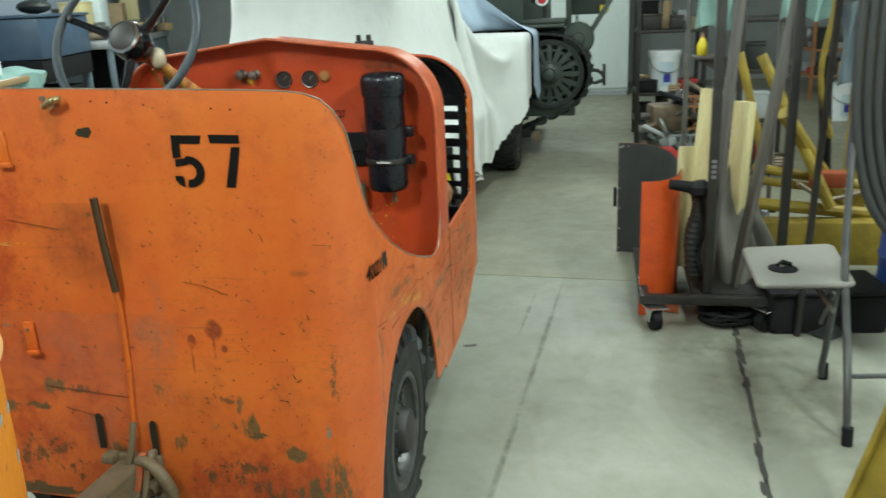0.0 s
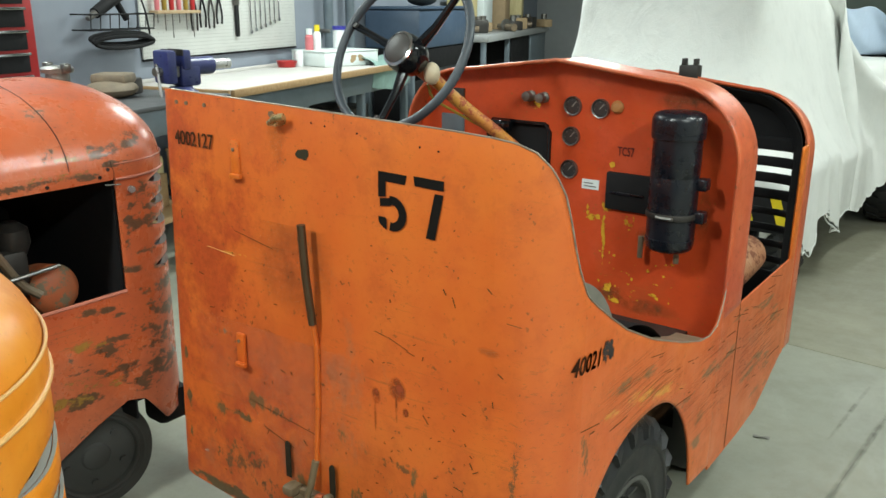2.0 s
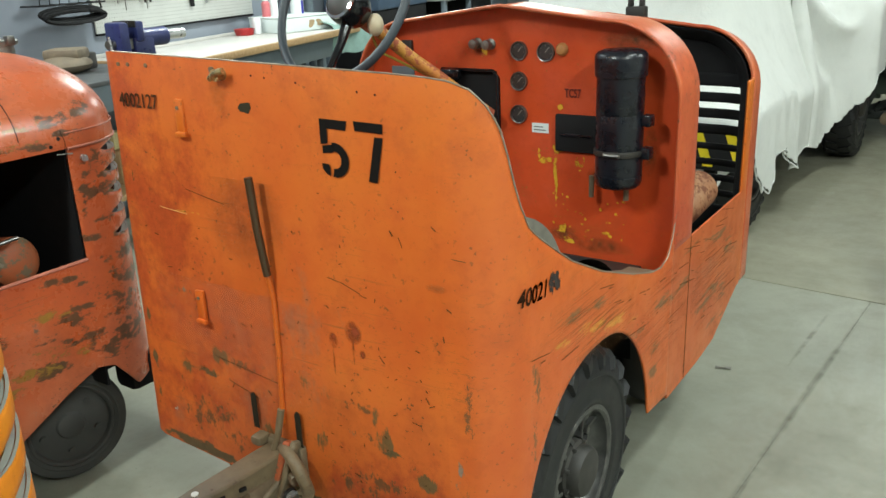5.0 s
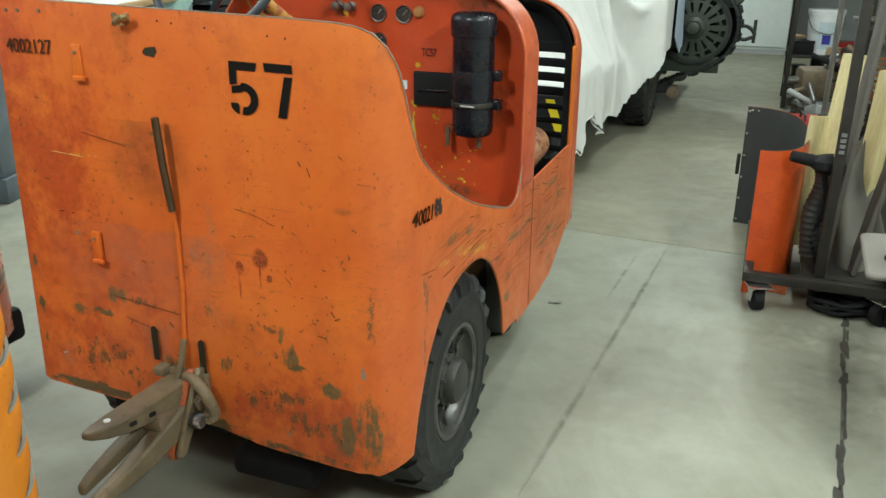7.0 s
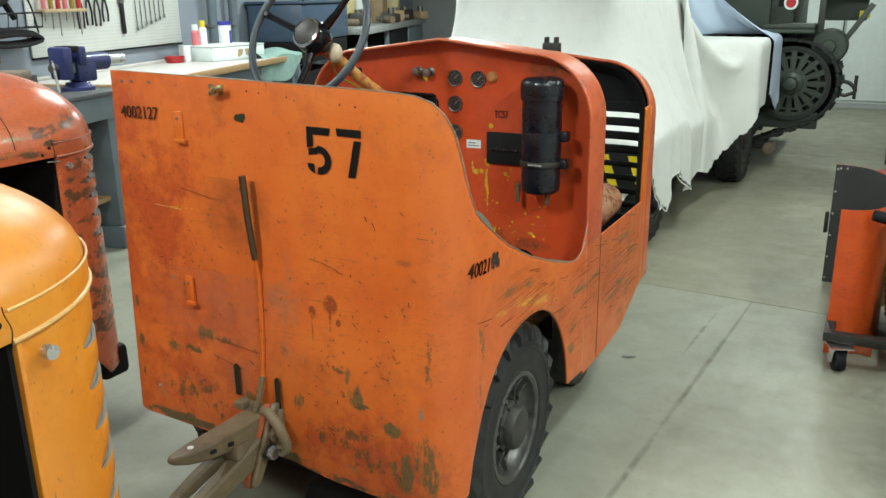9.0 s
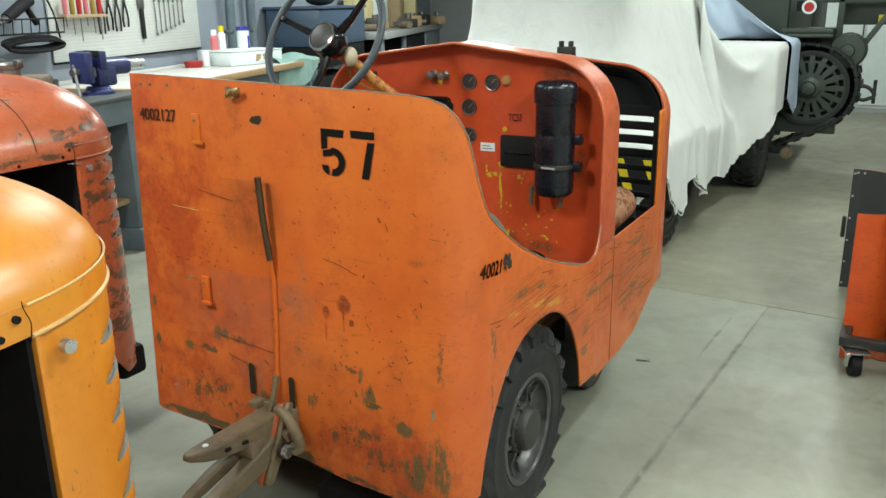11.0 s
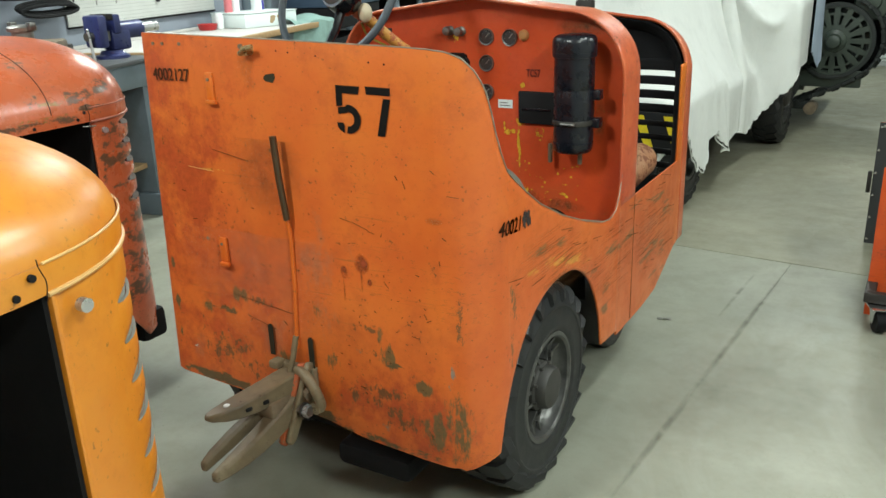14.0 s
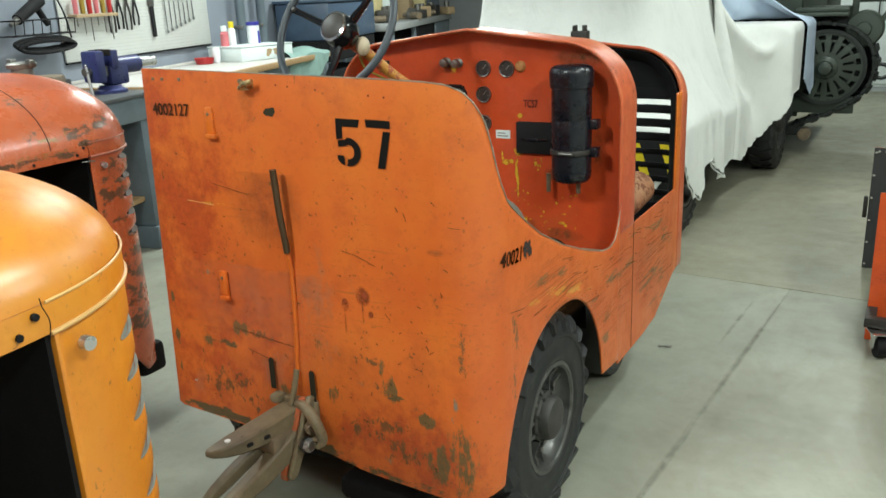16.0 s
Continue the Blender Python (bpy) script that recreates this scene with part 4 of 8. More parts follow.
    def gauge(x, z, r=0.027):
        m = Matrix.Translation((x, 0.99, z)) @ face
        bm = lathe(B(), [(r * 0.2, -0.001), (r, -0.001), (r * 1.02, 0.006), (r * 0.96, 0.010), (r * 0.86, 0.009), (r * 0.82, 0.004), (r * 0.1, 0.004)], m, 28)
        g = part("gauge", bm, STEEL, tug, "round gauge with black face")
        part("dial", lathe(B(), [(r * 0.82, 0.0045), (r * 0.80, 0.0062), (0.001, 0.0066)], m, 24), GLASS, g)
        part("needle", box(B(), x - 0.0012, x + 0.0012, 0.9822, 0.983, z - 0.002, z + r * 0.62, m=Matrix.Translation((x, 0, z)) @ Matrix.Rotation(radians(40), 4, "Y") @ Matrix.Translation((-x, 0, -z))), SEATGREY, g, smooth=False)
        for k in range(5):
            a = radians(-100 + 50 * k)
            mm = Matrix.Translation((x, 0.983, z)) @ Matrix.Rotation(a, 4, "Y")
            part("mark", box(B(), -0.0007, 0.0007, -0.0006, 0, r * 0.60, r * 0.72, m=mm), DIALGREY, g, smooth=False)

    for gx, gz in ((0.165, 1.205), (0.250, 1.204), (0.164, 1.120), (0.163, 1.025)):
        gauge(gx, gz)
    for kx, kz in ((0.028, 1.224), (0.072, 1.222)):
        m = Matrix.Translation((kx, 0.99, kz)) @ face
        part("knob", lathe(B(), [(0.016, 0), (0.016, 0.006), (0.009, 0.010), (0.009, 0.020), (0.015, 0.024), (0.013, 0.036), (0.002, 0.038)], m, 16), STEEL, tug, "worn brass switch knob")
    part("button", lathe(B(), [(0.018, 0), (0.018, 0.008), (0.012, 0.016), (0.002, 0.018)], Matrix.Translation((0.300, 0.99, 1.212)) @ face, 18), TAN, tug, "tan push button")
    part("switch_plate", box(B(), -0.245, -0.205, 0.978, 0.99, 1.19, 1.23, 0.003), DARKSTEEL, tug)
    part("name_plate", box(B(), -0.29, -0.205, 0.982, 0.991, 1.085, 1.15, 0.003), STEELBLUE, tug, "grey plate on the dashboard")
    part("sticker", box(B(), 0.205, 0.258, 0.9868, 0.9885, 0.975, 1.003), WHITE, tug, "small white sticker", smooth=False)
    for k in range(2):
        part("sticker_print", box(B(), 0.212, 0.250 - 0.01 * k, 0.9858, 0.9867, 0.982 + 0.009 * k, 0.985 + 0.009 * k), PRIMER, tug, smooth=False)
    lettering("dash_marking", "TC57", 0.034, Matrix.Translation((0.333, 0.9858, 1.092)) @ face, STENCIL_RED, tug, squeeze=0.62, bold=0.0006)
    # bracket and canister of the air cleaner
    part("bracket_plate", box(B(), 0.285, 0.48, 0.972, 0.988, 0.93, 1.035, 0.004), DULLBLACK, tug, "black mounting plate")
    part("plate_slot", box(B(), 0.30, 0.40, 0.968, 0.973, 0.975, 0.982, 0.001), BLACK, tug)
    cp = [(0.004, 0.866), (0.050, 0.868), (0.058, 0.874), (0.0615, 0.884), (0.0625, 0.900), (0.0625, 0.9005), (0.060, 0.902), (0.060, 0.9025), (0.0612, 0.904), (0.0618, 0.93), (0.0612, 0.953), (0.0605, 0.9535), (0.0605, 0.9745), (0.0614, 0.975), (0.0622, 1.02), (0.0615, 1.06), (0.0608, 1.062), (0.0608, 1.064), (0.0616, 1.066), (0.0620, 1.11), (0.0612, 1.158), (0.0612, 1.1585), (0.0668, 1.160), (0.0668, 1.1605), (0.0672, 1.172), (0.0662, 1.1725), (0.0662, 1.1745), (0.0674, 1.175), (0.0676, 1.204), (0.0655, 1.214), (0.060, 1.2205), (0.050, 1.2245), (0.030, 1.226), (0.004, 1.2265)]
    can = part("canister", lathe(B(), cp, Matrix.Translation((0.506, 0.905, 0)), 48), BLACK, tug, "glossy black air cleaner canister")
    part("clamp_band", lathe(B(), [(0.0655, 0.956), (0.0665, 0.960), (0.0665, 0.968), (0.0655, 0.971)], Matrix.Translation((0.506, 0.905, 0)), 40), DARKSTEEL, can, "dark steel clamp band")
    for zz in (0.965, 1.05):
        part("clip", box(B(), 0.566, 0.592, 0.895, 0.93, zz - 0.018, zz + 0.012, 0.004), BLACK, can)
    part("clamp_screw", rod(B(), (0.49, 0.838, 0.964), (0.535, 0.835, 0.964), 0.005, seg=8), STEEL, can)
    for dx, dz in ((0.41, 0.86), (0.512, 0.862)):
        part("drain_cock", rod(B(), (dx, 0.95, dz - 0.045), (dx, 0.95, dz + 0.015), 0.008, seg=8), GREASY, tug)
    # flakes of old yellow paint on the dashboard
    for k, (x, z, rx, rz) in enumerate(((0.279, 0.885, 0.005, 0.035), (0.283, 0.82, 0.003, 0.06), (0.288, 0.93, 0.010, 0.012), (0.236, 0.892, 0.014, 0.007), (0.258, 0.90, 0.012, 0.009), (0.228, 0.912, 0.003, 0.016), (0.348, 0.905, 0.005, 0.016), (0.36, 0.892, 0.009, 0.005), (0.370, 0.905, 0.003, 0.010), (0.295, 1.053, 0.006, 0.008), (0.49, 0.80, 0.006, 0.006), (0.47, 0.76, 0.004, 0.004), (0.55, 0.80, 0.005, 0.005), (0.44, 0.70, 0.010, 0.004), (0.05, 1.20, 0.008, 0.012), (0.30, 0.70, 0.012, 0.012), (0.33, 0.66, 0.02, 0.006))):
        part("paint_flake", blob(B(), x, z, rx * 1.7, rz * 1.5, 0.9868 - 0.00005 * k, 40 + k, rough=0.3), YELLOW_CHIP, tug, smooth=False)
    for k, (x, z, rx, rz) in enumerate(((0.31, 0.68, 0.08, 0.04), (0.42, 0.66, 0.14, 0.035), (0.40, 0.86, 0.03, 0.05), (0.56, 0.95, 0.03, 0.10), (0.03, 1.21, 0.06, 0.03), (0.50, 1.24, 0.14, 0.04), (0.42, 1.05, 0.04, 0.05))):
        part("dirt_film", blob(B(), x, z, rx, rz, 0.98725 - 0.00003 * k, 140 + k, rough=0.3), FILM, tug, smooth=False)
    fl = random.Random(21)
    for k in range(34):
        x, z = fl.triangular(0.22, 0.60, 0.34), fl.triangular(0.655, 0.90, 0.68)
        part("paint_flake", blob(B(), x, z, fl.uniform(0.002, 0.007), fl.uniform(0.002, 0.006), 0.9856, 240 + k, n=12, rough=0.5), YELLOW_CHIP, tug, smooth=False)
    part("bracket_stain", blob(B(), 0.425, 1.01, 0.03, 0.06, 0.9869, 77), OLIVE_SMUDGE, tug, smooth=False)
    # cockpit deck, wheel tub and dark interior
    part("deck", box(B(), XL + 0.01, 0.55, 0.125, 0.985, 0.600, 0.620), DARKSTEEL, tug, "greasy steel deck")
    fend = [(0.08, 0.70), (0.08, 1.0)] + [(0.10 + 0.32 * math.sin(radians(a)), 0.70 + 0.30 * math.cos(radians(a)) ** 0.8) for a in range(8, 90, 6)] + [(0.42, 0.70)]
    part("fender_plate", prism(B(), fend, "x", 0.575, 0.59), FENDERGREY, tug, "grey bare steel fender plate")
    sill = [side_len(0.30 + 0.51 * k / 30) for k in range(31)]
    ob = part("sill", sheet(B(), lambda u, v: (along(sill[int(round(u * 30))])[0] - 0.004 - 0.075 * v, along(sill[int(round(u * 30))])[1], top_edge(sill[int(round(u * 30))]) - 0.004 - 0.002 * v), 30, 2), GREASY, tug, "grey worn sill of the opening")
    solid(ob, 0.003)
    part("wheel_tub", sheet(B(), lambda u, v: (0.40 + 0.19 * v, 0.42 - 0.40 * math.cos(math.pi * u), 0.41 + 0.40 * math.sin(math.pi * u)), 28, 1), DARK, tug, "dark wheel tub")
    # no real pan: black block standing in for the shadow beneath the tug
    part("belly_pan", box(B(), 0.16, 0.40, 0.05, 1.58, 0.13, 0.198, 0.02), DARK, tug, "black block for the shade under the chassis")
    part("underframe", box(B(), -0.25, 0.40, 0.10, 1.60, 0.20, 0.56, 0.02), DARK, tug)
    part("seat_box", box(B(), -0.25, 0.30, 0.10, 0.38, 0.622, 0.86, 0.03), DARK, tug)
    # engine bay
    part("engine_block", box(B(), -0.10, 0.20, 1.12, 1.52, 0.55, 0.86, 0.03), DARK, tug, "dark greasy engine")
    part("firewall", box(B(), XC - 0.43, XC + 0.43, 1.045, 1.06, 0.6, 1.19), DARK, tug, smooth=False)
    part("starter_drum", lathe(B(), [(0.01, 0), (0.035, 0.006), (0.055, 0.025), (0.063, 0.06), (0.065, 0.24)], Matrix.Translation((0.53, 1.30, 0.685)) @ Matrix.Rotation(radians(-85), 4, "X"), 28), TANRUST, tug, "tan rusty round housing")
    part("hood_bracket", box(B(), 0.21, 0.275, 1.655, 1.70, 1.232, 1.283, 0.004), DARKSTEEL, tug)
    for bx in (0.222, 0.262):
        part("bracket_ear", box(B(), bx - 0.006, bx + 0.006, 1.66, 1.69, 1.280, 1.305, 0.002), DARKSTEEL, tug)
    # wheels
    w = wheel("rear_wheel", "", 0.298, 0.18, 0.158, RUBBER, 21)
    for name, x, turn in (("rear_wheel", 0.545, 0), ("rear_wheel", -0.265, 180)):
        q = w if turn == 0 else copy_thing(w, pose(0, 0, 0))
        q.parent = tug
        q.matrix_basis = pose(x, 0.435, 0.296, 8, 0, turn)
    f = wheel("front_wheel", "", 0.175, 0.11, 0.09, OLDRUBBER, 0)
    for x, turn in ((0.47, 0), (-0.19, 180)):
        q = f if turn == 0 else copy_thing(f, pose(0, 0, 0))
        q.parent = tug
        q.matrix_basis = pose(x, 1.36, 0.175, 0, 0, turn)
    for o in tug.children:
        for k in ("category", "group"):
            if k in o:
                del o[k]
    part("rear_axle", rod(B(), (-0.25, 0.435, 0.283), (0.53, 0.435, 0.283), 0.045), DARK, tug)
    part("front_axle", rod(B(), (-0.2, 1.36, 0.175), (0.46, 1.36, 0.175), 0.03), DARK, tug)
    # steering wheel on its column
    hubm = look((-0.100, 0.545, 1.366), (-0.02, 1.6, 0.82))
    tilt = hubm @ Matrix.Rotation(radians(180), 4, "X")
    ring = [hubm @ Vector((0.212 * math.cos(2 * math.pi * k / 72), 0.212 * math.sin(2 * math.pi * k / 72), 0)) for k in range(72)]
    st = part("steering_wheel", tube(B(), ring, 0.0115, 12, closed=True), WHEELGREY, tug, "grey steering wheel with three chrome spokes")
    for a in (162, 50, 272):
        d = Vector((math.cos(radians(a)), math.sin(radians(a)), 0))
        side = Vector((-d.y, d.x, 0)) * 0.014
        pts = [hubm @ (d * r + Vector((0, 0, zz))) for r, zz in ((0.03, -0.035), (0.10, -0.03), (0.17, -0.012), (0.205, -0.003))]
        part("spoke", tube(B(), pts, 0.012, 10, radii=[0.016, 0.011, 0.009, 0.011]), HUBBLACK, st, "dark chromed spoke")
        c = hubm @ (d * 0.186 + Vector((0, 0, 0.006)))
        part("rivet", rod(B(), c, hubm @ (d * 0.186 + Vector((0, 0, 0.013))), 0.007, seg=12), DARKSTEEL, st)
    part("hub", lathe(B(), [(0.024, -0.09), (0.046, -0.06), (0.052, -0.03), (0.050, -0.005), (0.046, 0.004), (0.004, 0.006)], hubm, 32), HUBBLACK, st, "black hub")
    part("horn_button", lathe(B(), [(0.039, 0.002), (0.039, 0.012), (0.030, 0.017), (0.004, 0.019)], hubm, 28), HORNFACE, st, "round dark horn button")
    part("horn_ring", lathe(B(), [(0.046, 0.003), (0.0465, 0.010), (0.040, 0.013), (0.0388, 0.008)], hubm, 28, close=True), CHROME, st, "chrome ring")
    top = hubm @ Vector((0, 0, -0.075))
    col = [top, (-0.086, 0.605, 1.322), (-0.070, 0.648, 1.288), (-0.050, 0.685, 1.252), (-0.018, 0.74, 1.20), (0.012, 0.785, 1.16), (0.06, 0.86, 1.09), (0.10, 0.93, 1.03)]
    part("column", tube(B(), smooth_line(col, 30), 0.016, 16, radii=[0.019 - 0.002 * min(k / 10, 1) for k in range(31)]), LEVER, tug, "steering column in chipped yellow and orange paint")
    part("column_collar", rod(B(), (-0.090, 0.596, 1.330), (-0.074, 0.636, 1.297), 0.023, 0.021, 18), HITCH_ORANGE, tug, "rusty orange clamp")
    part("collar_screw", rod(B(), (-0.062, 0.600, 1.332), (-0.056, 0.594, 1.340), 0.006, seg=6), STEEL, tug)
    bm = B()
    bmesh.ops.create_uvsphere(bm, u_segments=20, v_segments=12, radius=0.024, matrix=Matrix.Translation((-0.050, 0.612, 1.306)) @ Matrix.Diagonal((0.9, 0.9, 1.2, 1)))
    part("lever_knob", bm, IVORY, tug, "ivory ball knob")
    part("loose_wire", tube(B(), smooth_line([(-0.085, 0.640, 1.275), (-0.078, 0.658, 1.235), (-0.050, 0.70, 1.205), (-0.012, 0.762, 1.165), (0.03, 0.83, 1.125)], 20), 0.0035, 6), DIRTYYELLOW, tug)
    # things on the rear panel
    rodm = [(0.113, -0.028, 1.066), (0.116, -0.024, 0.96), (0.118, -0.012, 0.855)]
    part("lift_rod", tube(B(), rodm, 0.0085, 12), RODBROWN, tug, "bronze coloured rod up the middle of the rear panel")
    part("rod_sleeve", tube(B(), [(0.1165, -0.012, 0.868), (0.115, 0.0005, 0.80), (0.110, 0.003, 0.67), (0.094, 0.005, 0.49)], 0.0062, 12), ORANGE, tug)
    part("rod_foot", tube(B(), [(0.100, -0.002, 0.53), (0.092, -0.012, 0.47), (0.084, -0.022, 0.432)], 0.008, 10), HITCH, tug)
    lt = part("latch", rod(B(), (0.045, 0.0, 1.262), (0.045, -0.022, 1.262), 0.012, seg=14), BRASS, tug, "small brass catch")
    part("catch_arm", tube(B(), [(0.030, -0.02, 1.255), (0.050, -0.026, 1.266), (0.072, -0.022, 1.272)], 0.0065, 8), BRASS, lt)
    part("rivet", rod(B(), (0.018, 0.002, 1.27), (0.018, -0.006, 1.27), 0.006, seg=10), GREASY, lt)
    for tz, tx in ((1.168, -0.099), (0.735, -0.122)):
        tb = part("hook_plate", box(B(), tx - 0.012, tx + 0.014, -0.006, 0.004, tz - 0.038, tz + 0.038, 0.004), ORANGE, tug)
        part("hook_tab", box(B(), tx - 0.010, tx + 0.022, -0.014, -0.004, tz - 0.040, tz - 0.030, 0.002), ORANGE, tb)
        part("rivet", rod(B(), (tx, -0.005, tz + 0.02), (tx, -0.009, tz + 0.02), 0.004, seg=8), GREASY, tb)
    for x in (-0.28, -0.247, -0.187):
        part("rivet", rod(B(), (x, 0.003, 1.272), (x, -0.004, 1.272), 0.0045, seg=8), GREASY, tug)
    for x, z in ((0.125, 1.262), (0.16, 1.259), (0.24, 1.253), (0.385, 1.243), (0.425, 1.240)):
        part("small_hole", rod(B(), (x, 0.002, z), (x, -0.0015, z), 0.0022, seg=8), DARK, tug)
    for sx, z0, z1 in ((0.012, 0.458, 0.548), (0.146, 0.447, 0.535)):
        bm = B()
        vs = [(sx + 0.008 * math.cos(radians(a)), z1 - 0.011 + 0.011 * math.sin(radians(a))) for a in range(0, 181, 20)] + [(sx - 0.008, z0), (sx + 0.008, z0)]
        prism(bm, vs, "y", 0.001, -0.001)
        sl = part("slot", bm, SLOTDARK, tug, "vertical slot", smooth=False)
        part("slot_lip", tube(B(), [(sx - 0.009, 0.004, z0), (sx - 0.009, 0.004, z1 - 0.01)], 0.003, 6), GREASY, sl)
    digits(tug)
    lettering("serial_marking", "4002127", 0.044, Matrix.Translation((-0.230, -0.0035, 1.194)) @ face, FADEDINK, tug, squeeze=0.84, bold=0.0004)
    sn = lettering("serial_marking", "40021", 0.050, Matrix.Translation((0.742, 0.862, 0)), FADEDINK, tug, shear=0.22, squeeze=0.88, bold=0.0008)
    for v in sn.data.vertices:
        sx, sz = v.co.x, v.co.y
        x, y = along(sx)
        x2, y2 = along(sx + 0.001)
        v.co = (x + (y2 - y) * 1.6, y - (x2 - x) * 1.6, sz - 0.10 * (sx - 0.752))
    for k, (y, z, rr) in enumerate(((0.208, 0.862, 0.021), (0.226, 0.860, 0.018), (0.236, 0.852, 0.014))):
        bm = blob(B(), 0, 0, rr * 0.8, rr * 1.25, 0, 5 + k, rough=0.8)
        bmesh.ops.transform(bm, matrix=Matrix.Translation((0.6614 + 0.0001 * k, y, z)) @ Matrix.Rotation(radians(90), 4, "Z"), verts=bm.verts)
        part("blot", bm, BLOT, tug, "blurred black figure", smooth=False)
    # chips, drips and stains on the rear panel: x, z, half width, half height, material
    marks = [(-0.03, 0.72, 0.26, 0.26, PINK_FADE), (0.05, 0.97, 0.12, 0.12, BROWN_SMUDGE), (0.03, 1.22, 0.03, 0.06, BROWN_SMUDGE), (-0.297, 1.02, 0.006, 0.018, GRIME), (-0.312, 0.93, 0.004, 0.012, GRIME), (-0.288, 0.416, 0.010, 0.007, LIPGREY_CHIP), (0.50, 0.34, 0.012, 0.018, GRIME), (0.535, 0.90, 0.024, 0.009, BROWN_SMUDGE), (0.098, 1.199, 0.012, 0.008, DARKCHIP), (0.325, 0.764, 0.022, 0.026, RUST_FLAKE), (0.270, 0.735, 0.012, 0.018, RUST_FLAKE), (0.322, 0.722, 0.0035, 0.03, RUST_FLAKE), (0.267, 0.69, 0.003, 0.035, RUST_FLAKE), (0.345, 0.72, 0.008, 0.010, RUST_FLAKE), (0.37, 0.79, 0.004, 0.006, GRIME)]
    for k, (x, z, rx, rz, m) in enumerate(marks):
        bm = blob(B(), x, z, rx * 1.4, rz * 1.4, -0.0009 - 0.00003 * k + 0.012 * (1.2 - z), 100 + k, rough=0.3)
        if x + rx > 0.53:
            bmesh.ops.triangulate(bm, faces=bm.faces)
            bmesh.ops.subdivide_edges(bm, edges=bm.edges, cuts=3, use_grid_fill=True)
            for v in bm.verts:
                px, py = along(v.co.x)
                qx, qy = along(v.co.x + 0.001)
                v.co = (px + (qy - py) * 1.8, py - (qx - px) * 1.8, v.co.z)
        part("paint_chip", bm, m, tug, smooth=False)
    lines = [(0.33, 0.862, 0.05, 18), (0.288, 0.872, 0.03, 10), (0.36, 0.85, 0.02, 12), (-0.17, 0.955, 0.09, 4), (0.585, 0.961, 0.03, 2), (0.535, 1.012, 0.012, 40), (0.50, 0.66, 0.014, 60), (0.51, 0.65, 0.014, -30), (0.395, 0.722, 0.02, 50), (-0.02, 0.545, 0.10, 14), (0.0, 0.60, 0.22, 6), (0.46, 0.975, 0.02, 70), (0.44, 0.99, 0.012, 60), (0.545, 0.80, 0.012, 80), (0.56, 0.86, 0.012, 30), (0.47, 0.60, 0.02, 8), (-0.06, 1.0, 0.12, 10)]
    rr = random.Random(8)
    for k in range(26):
        lines.append((rr.uniform(-0.30, 0.56), rr.uniform(0.34, 0.92), rr.choice((0.005, 0.007, 0.010, 0.016)), rr.gauss(20, 40)))
    for k in range(55):
        lines.append((rr.triangular(-0.28, 0.54, 0.42), rr.triangular(0.34, 1.14, 0.62), rr.choice((0.003, 0.004, 0.006, 0.008)), rr.uniform(-90, 90)))
    for k, (x, z, l, a) in enumerate(lines):
        m = Matrix.Translation((x, -0.0034 + 0.012 * (1.2 - z), z)) @ Matrix.Rotation(radians(a), 4, "Y")
        w = 0.0008 if l < 0.02 else 0.0005
        part("scratch", box(B(), -l / 2, l / 2, -0.0004, 0.0006, -w, w, m=m), GRIME_SOLID if k != 3 else YELLOW_LIP, tug, smooth=False)
    # chips, scrapes and scratches along the side
    wear = [(0.42, 0.70, 0.26, 0.10, SIDE_STREAKS, -0.3), (0.88, 0.52, 0.22, 0.17, SIDE_STREAKS, 0.0), (1.32, 0.50, 0.26, 0.17, SIDE_STREAKS, 0.0), (0.165, 0.80, 0.022, 0.012, GRIME, 0.3), (0.98, 0.93, 0.010, 0.014, GRIME, 0.0)]
    for k, (y, z, ry, rz, m, a) in enumerate(wear):
        bm = blob(B(), 0, 0, ry * 1.3, rz * 1.4, 0, 300 + k, rough=0.3, turn=a)
        bmesh.ops.transform(bm, matrix=Matrix.Translation((0.6608 + 0.00005 * k if y > 0.1 else 0.632, y, z)) @ Matrix.Rotation(radians(90 if y > 0.1 else 50), 4, "Z"), verts=bm.verts)
        part("paint_chip", bm, m, tug, smooth=False)
    for k in range(80):
        y, z = rr.uniform(0.14, 1.55), rr.uniform(0.36, 0.80)
        if z > top_edge(side_len(min(y, 0.92))) - 0.03 or (y < 0.8 and z < bottom_edge(side_len(y)) + 0.02) or z > 0.69 and y > 0.9:
            continue
        l = rr.choice((0.012, 0.02, 0.04, 0.08, 0.14))
        m = Matrix.Translation((0.6614, y, z)) @ Matrix.Rotation(rr.gauss(-0.16, 0.07), 4, "X")
        part("scratch", box(B(), -0.0006, 0.0004, -l / 2, l / 2, -0.0006, 0.0006, m=m), GRIME_SOLID, tug, smooth=False)
    # towing hitch: upper and lower jaw, cheek plates and pin
    def loft(stations, bevel=0.006, rows=4):
        """A forged bar through (y, left, right, low, high) stations."""
        bm = B()
        rings = [[bm.verts.new(q) for q in ((xl, y, zl), (xr, y, zl), (xr, y, zh), (xl, y, zh))] for y, xl, xr, zl, zh in stations]
        for a, b in zip(rings, rings[1:]):
            for k in range(4):
                bm.faces.new((a[k], a[(k + 1) % 4], b[(k + 1) % 4], b[k]))
        bm.faces.new(rings[0][::-1])
        bm.faces.new(rings[-1])
        return bm

    def rounded(ob, w=0.006, seg=3):
        bv = ob.modifiers.new("round", "BEVEL")
        bv.width, bv.segments = w, seg
        return ob

